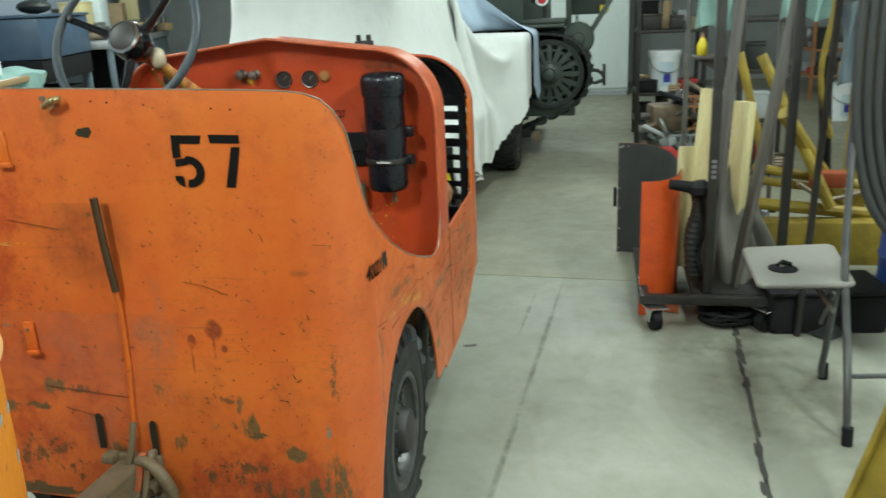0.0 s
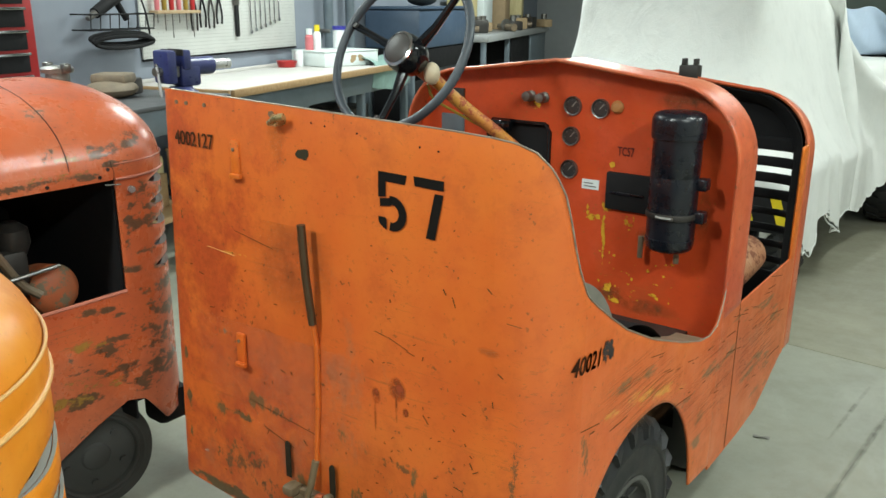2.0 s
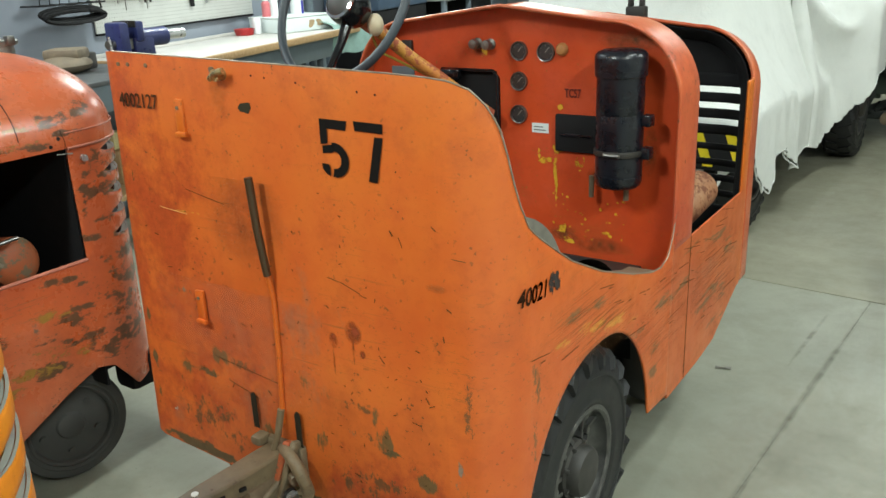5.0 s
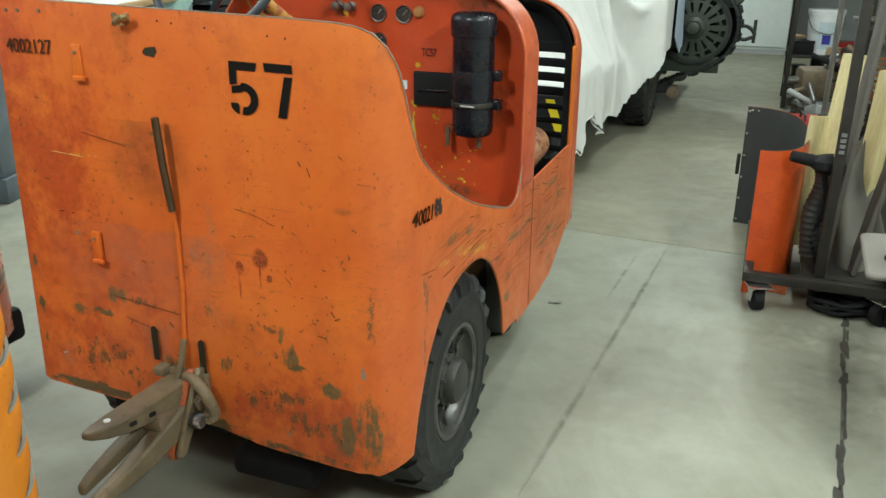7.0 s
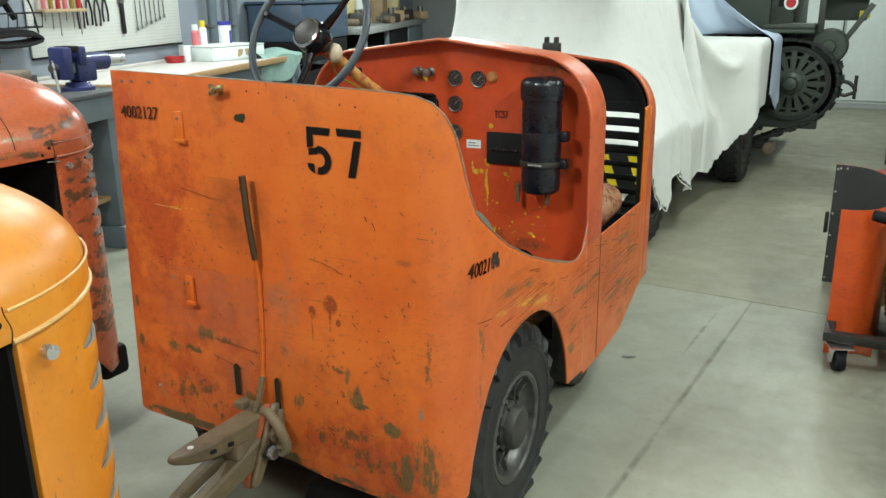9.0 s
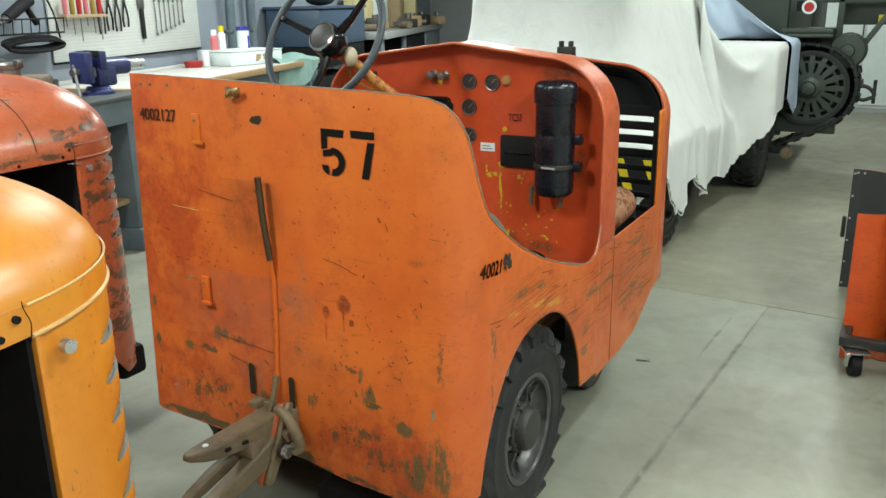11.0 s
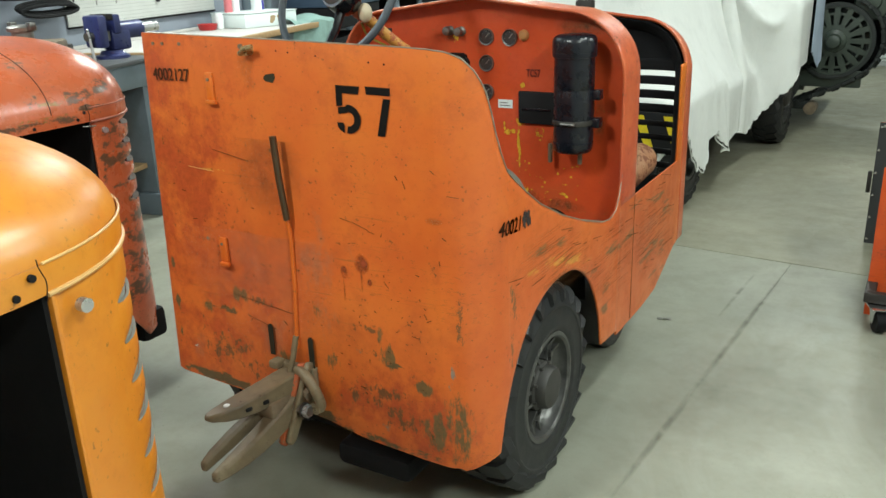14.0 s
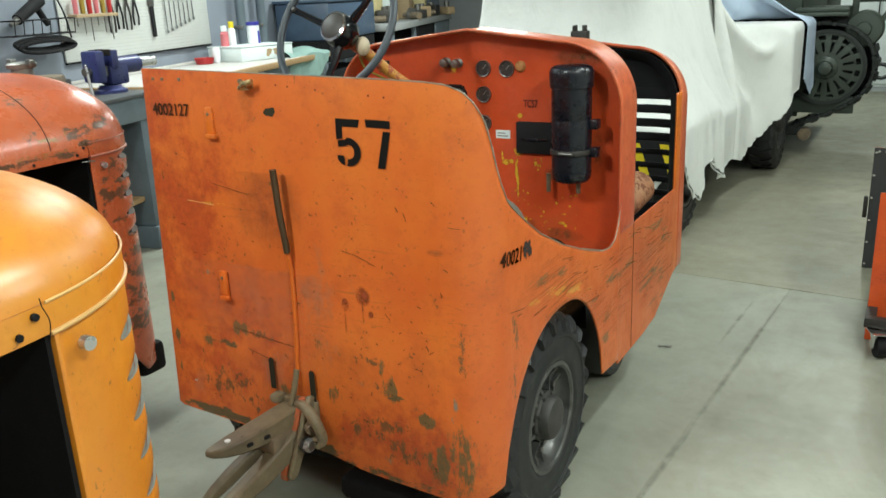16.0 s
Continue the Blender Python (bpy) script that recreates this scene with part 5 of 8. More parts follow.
    h = rounded(part("hitch", loft([(-0.004, 0.050, 0.112, 0.388, 0.434), (-0.05, 0.046, 0.110, 0.384, 0.434), (-0.10, 0.040, 0.104, 0.380, 0.431), (-0.15, 0.031, 0.094, 0.380, 0.427), (-0.20, 0.020, 0.078, 0.382, 0.421), (-0.235, 0.012, 0.058, 0.385, 0.415), (-0.258, 0.009, 0.038, 0.390, 0.410), (-0.266, 0.012, 0.026, 0.394, 0.405)]), HITCH, tug, "greasy forged steel towing hitch"), 0.007)
    # white disc paints the glint of a worn spot
    part("pin_head", rod(B(), (0.042, -0.215, 0.4175), (0.042, -0.215, 0.4198), 0.008, seg=12), WHITE, h, "worn spot with its glint painted white")
    for hx, hy in ((0.0835, -0.182), (0.0975, -0.135)):
        q = Matrix.Translation((hx, hy, 0.402)) @ Matrix.Rotation(radians(-18), 4, "Z")
        part("hole", box(B(), -0.004, 0.0045, -0.009, 0.009, -0.006, 0.005, 0.0035, q), DULLBLACK, h)
    part("orange_side", sheet(B(), lambda u, v: (0.1115 - 0.010 * u + 0.0012, -0.012 - 0.09 * u, 0.388 + 0.036 * v - 0.012 * u * (1 - v) + 0.006 * math.sin(7 * u)), 10, 4), HITCH_ORANGE, h, "remains of orange paint")
    # curved lower jaw in two bars with the gap between them
    rounded(part("lower_jaw", loft([(-0.006, 0.088, 0.128, 0.330, 0.392), (-0.05, 0.084, 0.126, 0.318, 0.384), (-0.10, 0.074, 0.118, 0.296, 0.362), (-0.15, 0.062, 0.104, 0.272, 0.334), (-0.20, 0.048, 0.086, 0.252, 0.304), (-0.25, 0.034, 0.066, 0.238, 0.276), (-0.285, 0.026, 0.050, 0.232, 0.258)]), HITCH, h, "lower jaw of the hitch"), 0.008)
    rounded(part("jaw_bar", loft([(-0.10, 0.034, 0.066, 0.338, 0.372), (-0.15, 0.022, 0.052, 0.312, 0.352), (-0.20, 0.006, 0.036, 0.286, 0.326), (-0.25, -0.008, 0.018, 0.262, 0.296), (-0.28, -0.012, 0.010, 0.250, 0.276)]), HITCH, h), 0.007)
    part("jaw_block", box(B(), 0.050, 0.112, -0.13, -0.03, 0.345, 0.392, 0.012), GREASY, h)
    part("jaw_orange", sheet(B(), lambda u, v: (0.127 - 0.022 * u + 0.0012, -0.012 - 0.12 * u, 0.336 + 0.05 * v - 0.045 * u), 8, 3), HITCH_ORANGE, h, "orange paint on the lower jaw")
    for x, xx, mat, dz in ((0.104, 0.124, HITCH_ORANGE, 0.0), (0.128, 0.143, HITCH, 0.008)):
        bm = prism(B(), [(0.004, 0.455), (-0.018, 0.462), (-0.038, 0.425), (-0.050, 0.395), (-0.068, 0.350), (-0.088, 0.300), (-0.102, 0.262), (-0.088, 0.246), (-0.070, 0.252), (-0.052, 0.290), (-0.030, 0.330), (0.004, 0.36)], "x", x, xx)
        for v in bm.verts:
            v.co.z += dz
            v.co.x += 0.10 * (v.co.z - 0.40)
        rounded(part("cheek_plate", bm, mat, h, "orange painted cheek plate" if mat is HITCH_ORANGE else ""), 0.005, 2)
    part("pin", rod(B(), (0.10, -0.056, 0.352), (0.172, -0.056, 0.352), 0.014, seg=6), STEEL, h, "steel cross bolt")
    part("pin_washer", rod(B(), (0.150, -0.056, 0.352), (0.156, -0.056, 0.352), 0.021, seg=18), DARKSTEEL, h)
    part("pin_nut", rod(B(), (0.156, -0.056, 0.352), (0.170, -0.056, 0.352), 0.018, seg=6), BRIGHTSTEEL, h)
    part("mount_plate", box(B(), 0.030, 0.155, -0.010, 0.012, 0.330, 0.448, 0.006), HITCH, h)
    part("mount_ear", box(B(), 0.020, 0.052, -0.034, 0.004, 0.432, 0.456, 0.008), HITCH, h)
    link = smooth_line([(0.105, -0.016, 0.440), (0.138, -0.032, 0.446), (0.166, -0.040, 0.432), (0.186, -0.040, 0.400), (0.192, -0.034, 0.368), (0.184, -0.030, 0.350)], 26)
    part("draw_link", tube(B(), link, 0.015, 12, radii=[0.015 - 0.003 * abs(k / 13 - 1) for k in range(27)]), HITCH, h, "curved steel draw link")
    eye = Matrix.Translation((0.178, -0.036, 0.356)) @ Matrix.Rotation(radians(90), 4, "X")
    part("link_eye", lathe(B(), [(0.006, -0.010), (0.016, -0.010), (0.018, 0.0), (0.016, 0.010), (0.006, 0.010)], eye, 18, close=True), HITCH, h)
    part("link_bolt", rod(B(), (0.140, -0.030, 0.392), (0.162, -0.040, 0.388), 0.014, seg=8), GREASY, h)
    return tug


orange_tractor()


# ---------------- two parked tractors seen by the nose ----------------
def nose_plan(k, a=0.40, b=0.27, n=2.6):
    """Plan of the nose: k from 0 at the side to 1 at the middle of the front."""
    t = k * math.pi / 2
    return a * math.cos(t) ** (2 / n), -b + b * math.sin(t) ** (2 / n)


SKIRT = ([-1.7, -0.57, -0.40, -0.30, -0.245, -0.17, -0.10, 0.0], [0.22, 0.257, 0.34, 0.377, 0.36, 0.263, 0.27, 0.28])


def parked_tractor(label, at, paint, lip, open_engine, turn=0.0, slot_count=6, bay_end=-0.262, lift=0.0, b=0.27, n=2.6, pitch=0.075, slot_z=0.9275):
    tug = thing("tow_tractor", label, "tow tractor", "", at, turn)
    cols = [(0.40, -1.60 + (1.60 - b) * k / 40) for k in range(40)] + [nose_plan(k / 60, 0.40, b, n) for k in range(61)]
    cols = cols + [(-x, y) for x, y in cols[-2::-1]]
    slots = sorted(slot_z - pitch * k for k in range(slot_count))
    foot = min(0.70, slots[0] - 0.03)
    slot_rows = set()

    def opening(y):
        """Half the height of a slot, tapering to a point towards the side."""
        return 0.015 * max(0.0, min(1.0, (y + 0.158) / 0.06)) ** 0.6 if y < -0.003 else 0.0

    def heights(y):
        z0 = float(np.interp(y, *SKIRT))
        out = [z0 + (foot - z0) * j / 10 for j in range(11)]
        for zc in slots:
            h = max(opening(y), 0.0004)
            last = out[-1]
            out += [last + (zc - h - last) * j / 3 for j in (1, 2, 3)]
            slot_rows.add(len(out) - 1)
            out.append(zc + h)
        last = out[-1]
        out += [last + (1.03 + lift - last) * j / 3 for j in (1, 2, 3)] + [1.036 + lift]
        return out

    bm = B()
    grid = [[bm.verts.new((x, y, z)) for z in heights(y)] for x, y in cols]
    for i in range(len(cols) - 1):
        y = (cols[i][1] + cols[i + 1][1]) / 2
        x = (cols[i][0] + cols[i + 1][0]) / 2
        for j in range(len(grid[0]) - 1):
            z = (grid[i][j].co.z + grid[i][j + 1].co.z) / 2
            bay = -0.98 < y < bay_end and (foot if open_engine else 0.30) < z < 1.03 + lift
            slot = j in slot_rows and -0.158 < y < -0.004 and abs(x) > 0.12
            if not (bay or slot):
                bm.faces.new((grid[i][j], grid[i + 1][j], grid[i + 1][j + 1], grid[i][j + 1]))
    for row in grid:
        for v in row:
            if not v.link_faces:
                bm.verts.remove(v)
    solid(part("nose_shell", bm, paint, tug, "worn painted sheet steel nose with louvres", angle=60), 0.006)
    for sgn in (1, -1):
        for k in range(slot_count):
            zc = slot_z - pitch * k
            cut_pts = [q for q in (nose_plan(0.1 + 0.8 * j / 60, 0.40, b, n) for j in range(61)) if -0.158 < q[1] < -0.004]

            def flange(u, v):
                x, y = cut_pts[int(round(u * (len(cut_pts) - 1)))]
                low = zc - opening(y)
                return (sgn * (x + 0.0005) * (1 - 0.045 * v), y - 0.013 * v, low + 0.0015 - 0.005 * v)

            part("louvre_lip", sheet(B(), flange, len(cut_pts) - 1, 2), LIPGREY if not open_engine else REDLIPDULL, tug, "pale folded edge of a slot", smooth=False)
    # hood: a dome swept from the waist bead to the ridge
    ring = [(0.405, -1.30 + (1.30 - b) * k / 24) for k in range(24)] + [nose_plan(k / 30, 0.405, b + 0.005, n) for k in range(31)]
    ring = ring + [(-x, y) for x, y in ring[-2::-1]]

    def dome(u, v):
        x, y = ring[int(round(u * (len(ring) - 1)))]
        w = 1 - math.cos(v * math.pi / 2)
        w = w ** 0.9
        rx, ry = 0.0, min(y, 0.01 - b)
        h = math.sin(v * math.pi / 2) ** 0.85
        return (x + (rx - x) * w, y + (ry - y) * w, 1.05 + lift + (0.215 - lift) * h)

    part("hood", sheet(B(), dome, len(ring) - 1, 16), paint, tug, "dented rounded hood", angle=60)
    band = sheet(B(), lambda u, v: (lambda p: (p[0] * 1.004, p[1] + 0.002, 1.02 + lift + 0.04 * v))(ring[int(round(u * (len(ring) - 1)))]), len(ring) - 1, 1)
    solid(part("waist_band", band, paint, tug), 0.004)
    # upper bead paints a highlight as a pale line; the lower is a ledge
    for z, r in ((1.062, 0.0022), (1.020, 0.0036)):
        part("waist_bead", tube(B(), [(x * 1.006, y + 0.002, z + lift) for x, y in ring if y > bay_end - 0.015], r, 8), lip, tug, "pale bead with its highlight in the colour")
    part("panel_seam", tube(B(), smooth_line([(0.4085, bay_end - 0.018, 1.016 + lift), (0.409, bay_end - 0.014, 1.04 + lift), (0.4085, bay_end - 0.02, 1.06 + lift), (0.4075, bay_end - 0.021, 1.072 + lift)], 14), 0.0008, 6), DARK, tug)
    for hy, hz in ((bay_end - 0.030, 1.05 + lift), (bay_end - 0.055, 1.032 + lift), (bay_end - 0.2, 1.03 + lift)):
        part("bolt_hole", rod(B(), (0.400, hy, hz), (0.4085, hy, hz), 0.005, seg=12), DARK, tug)
    seam = [dome((24 - 3) / (len(ring) - 1), k / 16) for k in range(17)]
    part("hood_seam", tube(B(), [(p[0] * 1.001, p[1], p[2] + 0.0002) for p in seam], 0.0014, 6), DARK, tug)
    for dy, dz in ((bay_end + 0.036, 0.985 + 1.1 * lift),):
        y0 = min(dy, -0.27)
        part("bolt", rod(B(), (0.396, dy, dz), (0.409, dy, dz), 0.010, seg=12), BRIGHTSTEEL, tug, "steel bolt")
    part("door_post", box(B(), 0.36, 0.397, bay_end - 0.004, bay_end + 0.004, 0.70 if open_engine else 0.3, 1.03 + lift, 0.003), paint, tug)
    part("bay_edge", tube(B(), [(0.40, -0.98, 0.702), (0.40, -0.27, 0.702)], 0.005, 6), lip, tug)
    cap = part("radiator_cap", lathe(B(), [(0.034, 1.24), (0.034, 1.272), (0.046, 1.274), (0.047, 1.286), (0.042, 1.290), (0.018, 1.294), (0.003, 1.295)], Matrix.Translation((0.0, -0.17, 0.0)), 22), STEEL, tug, "steel radiator cap")
    for sx in (-0.026, 0.026):
        part("cap_ear", box(B(), sx * 1.9 - 0.012, sx * 1.9 + 0.012, -0.182, -0.158, 1.276, 1.302, 0.004), STEEL, cap)
    # added black blocks give the dark inside of the skirt below the nose
    for sx in (0.255, -0.355):
        part("bumper_pad", box(B(), sx, sx + 0.10, -0.17, -0.06, 0.215, 0.325, 0.02), DULLBLACK, tug, "black block standing in for the dark inner skirt of the nose")
    part("side_rear", box(B(), -0.39, 0.39, -1.9, -1.0, 0.30, 1.02, 0.02), paint, tug)
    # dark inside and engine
    # near-black sheet puts the open bay's shade over the far inner side
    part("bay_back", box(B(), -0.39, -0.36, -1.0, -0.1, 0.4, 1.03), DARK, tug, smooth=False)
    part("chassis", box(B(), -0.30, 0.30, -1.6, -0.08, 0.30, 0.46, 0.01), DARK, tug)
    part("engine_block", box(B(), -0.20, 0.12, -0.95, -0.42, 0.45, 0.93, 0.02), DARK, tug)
    # no cooling core: thin black baffle standing in for the bay's dark inside
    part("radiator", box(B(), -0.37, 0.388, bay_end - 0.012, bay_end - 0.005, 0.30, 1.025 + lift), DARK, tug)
    if open_engine:
        part("exhaust_pipe", tube(B(), smooth_line([(0.22, -0.85, 0.93), (0.25, -0.70, 0.95), (0.27, -0.60, 0.90), (0.27, -0.58, 0.78), (0.26, -0.58, 0.60)], 20), 0.030, 14), DARKSTEEL, tug, "grey exhaust pipe")
        part("generator", lathe(B(), [(0.01, 0.012), (0.045, 0.008), (0.060, 0.0), (0.070, -0.012), (0.070, -0.10)], Matrix.Translation((0.27, -0.40, 0.715)) @ Matrix.Rotation(radians(80), 4, "Y"), 28), HITCH_ORANGE, tug, "dull orange generator housing")
        part("fuel_bowl", lathe(B(), [(0.005, 0), (0.03, 0.01), (0.048, 0.05), (0.045, 0.09), (0.02, 0.11)], Matrix.Translation((0.20, -0.47, 0.80)), 20), DARKSTEEL, tug, "dusty glass fuel bowl")
        part("throttle_rod", tube(B(), [(0.30, -0.62, 0.775), (0.30, -0.40, 0.79)], 0.006, 8), STEEL, tug)
        part("linkage", tube(B(), smooth_line([(0.29, -0.56, 0.86), (0.28, -0.5, 0.76), (0.30, -0.46, 0.72)], 12), 0.012, 8), GREASY, tug)
        part("carburettor", box(B(), 0.13, 0.25, -0.56, -0.45, 0.70, 0.84, 0.02), DARKSTEEL, tug)
        part("fan_hub", lathe(B(), [(0.01, 0), (0.03, 0.005), (0.04, 0.03), (0.04, 0.06)], Matrix.Translation((0.1, -0.19, 0.78)) @ Matrix.Rotation(radians(90), 4, "X"), 16), DARKSTEEL, tug)
        part("bent_clip", tube(B(), [(0.40, -0.30, 1.008), (0.41, -0.26, 1.005)], 0.002, 6), STEEL, tug)
    for sgn, tw in ((1, 0), (-1, 180)):
        w = wheel("front_wheel", "", 0.175, 0.10, 0.128, OLDRUBBER, 0, True)
        del w["category"]
        w.parent = tug
        w.matrix_basis = pose(sgn * 0.245, -0.345, 0.175, 0, 0, tw - 14)
    part("front_axle", rod(B(), (-0.25, -0.345, 0.175), (0.25, -0.345, 0.175), 0.03), DARK, tug)
    for sgn, tw in ((1, 0), (-1, 180)):
        w = wheel("rear_wheel", "", 0.24, 0.14, 0.15, OLDRUBBER, 0, True)
        del w["category"]
        w.parent = tug
        w.matrix_basis = pose(sgn * 0.31, -1.50, 0.24, 0, 0, tw)
    return tug


red = parked_tractor("faded red tow tractor with chipped paint and open engine side", (-1.15, 0.395, 0), RED, RED_LIP, True, slot_count=5, pitch=0.062, slot_z=0.995)
yellow = parked_tractor("glossy yellow tow tractor with rounded hood and open side", (0.12, -0.62, 0), YELLOW, YELLOW_LIP, False, bay_end=-0.29, lift=0.045, b=0.40, n=2.3, pitch=0.066, slot_z=0.988)

# ---------------- the workbench along the left wall ----------------
BENCH = pose(-2.83, 2.29, 0, 0, 0, 15.5)


def on_bench(name, label, category, x, y, z=0.95, turn=0.0, group=""):
    t = thing(name, label, category, group)
    t.matrix_basis = BENCH @ pose(x, y, z, 0, 0, turn)
    return t


def left_wall():
    bm = box(B(), -0.97, -0.82, -8.0, 11.0, 0, CEILING, m=BENCH)
    structure("wall_west", bm, WALLBLUE, "blue-grey painted workshop wall", "wall")
    for y in (2.62, 3.05):
        p = thing("wall_pipe", "blue-grey painted pipe down the wall", "pipe", "wall pipes")
        p.matrix_basis = BENCH @ pose(-0.74, y, 0)
        part("pipe", rod(B(), (0, 0, 0.0), (0, 0, CEILING - 0.005), 0.045, seg=16), STEELBLUE, p)
        for z in (1.2, 2.2):
            part("pipe_clip", box(B(), -0.08, 0.03, -0.055, 0.055, z, z + 0.03, 0.004), STEEL, p)


def wood_bench():
    b = thing("workbench", "long workbench with pale worn top and wooden edge", "workbench")
    b.matrix_basis = BENCH.copy()
    part("top", box(B(), -0.79, -0.03, 0.0, 2.95, 0.905, 0.95, 0.003), BENCHTOP, b, "pale worn laminate top")
    part("edge_board", box(B(), -0.03, 0.0, 0.0, 2.95, 0.90, 0.948, 0.004), BENCHWOOD, b, "wooden front edge")
    part("end_board", box(B(), -0.79, -0.03, -0.022, 0.0, 0.90, 0.948, 0.004), BENCHWOOD, b)
    part("apron", box(B(), -0.10, -0.06, 0.02, 2.93, 0.74, 0.90, 0.004), STEELBLUE, b, "blue-grey steel apron")
    part("back_strip", box(B(), -0.80, -0.785, 0.0, 2.95, 0.95, 0.975, 0.003), BENCHTOP, b)
    for y in (0.06, 1.0, 1.95, 2.86):
        for x in (-0.74, -0.10):
            part("leg", box(B(), x - 0.03, x + 0.03, y - 0.03, y + 0.03, 0, 0.90, 0.004), STEELBLUE, b)
    part("shelf", box(B(), -0.74, -0.12, 0.05, 2.9, 0.22, 0.25, 0.003), DARKTOP, b)
    for k, (y, w, h, m) in enumerate(((0.25, 0.3, 0.26, CARD), (0.75, 0.4, 0.2, DARKSTEEL), (1.35, 0.35, 0.3, CARD), (2.1, 0.5, 0.33, DARKSTEEL))):
        c = on_bench("storage_box", ("brown cardboard box on the bench shelf" if m is CARD else "dark steel box on the bench shelf"), "box", -0.42, y, 0.25, 3 * k)
        part("carton", box(B(), -0.22, 0.22, -w / 2, w / 2, 0, h, 0.006), m, c)
        part("lid", box(B(), -0.225, 0.225, -w / 2 - 0.004, w / 2 + 0.004, h, h + 0.02, 0.004), m, c)


def grey_bench():
    b = thing("vise_bench", "heavy blue-grey steel bench carrying a vise", "workbench")
    b.matrix_basis = BENCH.copy()
    part("top", box(B(), -0.72, 0.14, -1.9, -0.24, 0.935, 0.958, 0.004), DARKTOP, b, "dark steel top")
    part("apron", box(B(), -0.70, 0.13, -1.88, -0.25, 0.80, 0.934, 0.004), STEELBLUE, b, "blue-grey apron")
    for x in (-0.55, 0.02):
        for y in (-1.8, -0.36):
            lg = part("leg", box(B(), x - 0.09, x + 0.09, y - 0.08, y + 0.08, 0.14, 0.80, 0.006), STEELBLUE, b)
            part("foot", box(B(), x - 0.11, x + 0.115, y - 0.10, y + 0.105, 0.0, 0.14, 0.008), STEELBLUE, lg)
    part("shelf_board", box(B(), -0.66, 0.06, -1.75, -0.40, 0.30, 0.33, 0.003), BENCHWOOD, b)
    # spools and blocks beneath
    for k, (x, y, z) in enumerate(((-0.35, -0.42, 0.33), (-0.2, -0.60, 0.33), (-0.42, -0.75, 0.33))):
        s = on_bench("wood_block", "rough brown wooden block on the lower shelf", "wood block", x, y, z, 12 * k, "wood blocks")
        part("block", box(B(), -0.08, 0.08, -0.06, 0.06, 0, 0.14 + 0.05 * k, 0.006), BENCHWOOD, s)
        part("upper_block", box(B(), -0.07, 0.06, -0.05, 0.06, 0.145 + 0.05 * k, 0.24 + 0.05 * k, 0.006), PALEWOOD, s)


def vise():
    v = on_bench("bench_vise", "blue cast iron bench vise with steel handle", "vise", -0.10, -0.38, 0.958, -16)
    v.matrix_basis = v.matrix_basis @ Matrix.Scale(0.84, 4)
    part("swivel_base", lathe(B(), [(0.115, 0), (0.115, 0.02), (0.09, 0.03), (0.075, 0.055), (0.004, 0.055)], None, 30), VISEBLUE, v)
    part("body", box(B(), -0.065, 0.065, -0.03, 0.13, 0.055, 0.20, 0.02), VISEBLUE, v)
    part("barrel", rod(B(), (0, 0.02, 0.185), (0, 0.26, 0.185), 0.062, seg=24), VISEBLUE, v)
    part("spindle_tube", rod(B(), (0, 0.26, 0.19), (0, 0.42, 0.19), 0.036, seg=20), BRIGHTSTEEL, v, "bare steel tube")
    part("fixed_jaw", box(B(), -0.085, 0.085, -0.02, 0.04, 0.17, 0.30, 0.012), VISEBLUE, v)
    part("moving_jaw", box(B(), -0.085, 0.085, -0.15, -0.075, 0.08, 0.30, 0.018), VISEBLUE, v)
    part("slide", box(B(), -0.04, 0.04, -0.12, 0.05, 0.12, 0.19, 0.006), STEEL, v)
    for y in (-0.078, -0.022):
        part("jaw_plate", box(B(), -0.08, 0.08, y - 0.004, y + 0.004, 0.262, 0.305, 0.002), DARKSTEEL, v)
    part("screw_head", rod(B(), (0, -0.20, 0.16), (0, -0.14, 0.16), 0.028, seg=18), STEEL, v)
    h = part("handle", rod(B(), (0.015, -0.19, 0.20), (0.055, -0.19, -0.10), 0.010, seg=10), BRIGHTSTEEL, v, "steel handle bar")
    for p in ((0.014, -0.19, 0.205), (0.0555, -0.19, -0.105)):
        bm = B()
        bmesh.ops.create_uvsphere(bm, u_segments=12, v_segments=8, radius=0.013, matrix=Matrix.Translation(p))
        part("ball_end", bm, CHROME, h)


def anvil_block():
    t = on_bench("leather_block", "tan greasy block beside the vise on the bench", "block", -0.35, -0.66, 0.958, 20)
    bm = B()
    bmesh.ops.create_uvsphere(bm, u_segments=20, v_segments=10, radius=1, matrix=Matrix.Translation((0, 0, 0.045)) @ Matrix.Diagonal((0.14, 0.18, 0.05, 1)))
    part("pad", bm, LEATHER, t)
    part("upper_piece", box(B(), -0.10, 0.10, -0.05, 0.13, 0.07, 0.13, 0.02), LEATHER, t)
    part("dark_piece", box(B(), -0.06, 0.09, 0.12, 0.24, 0.002, 0.09, 0.01), DARKSTEEL, t)


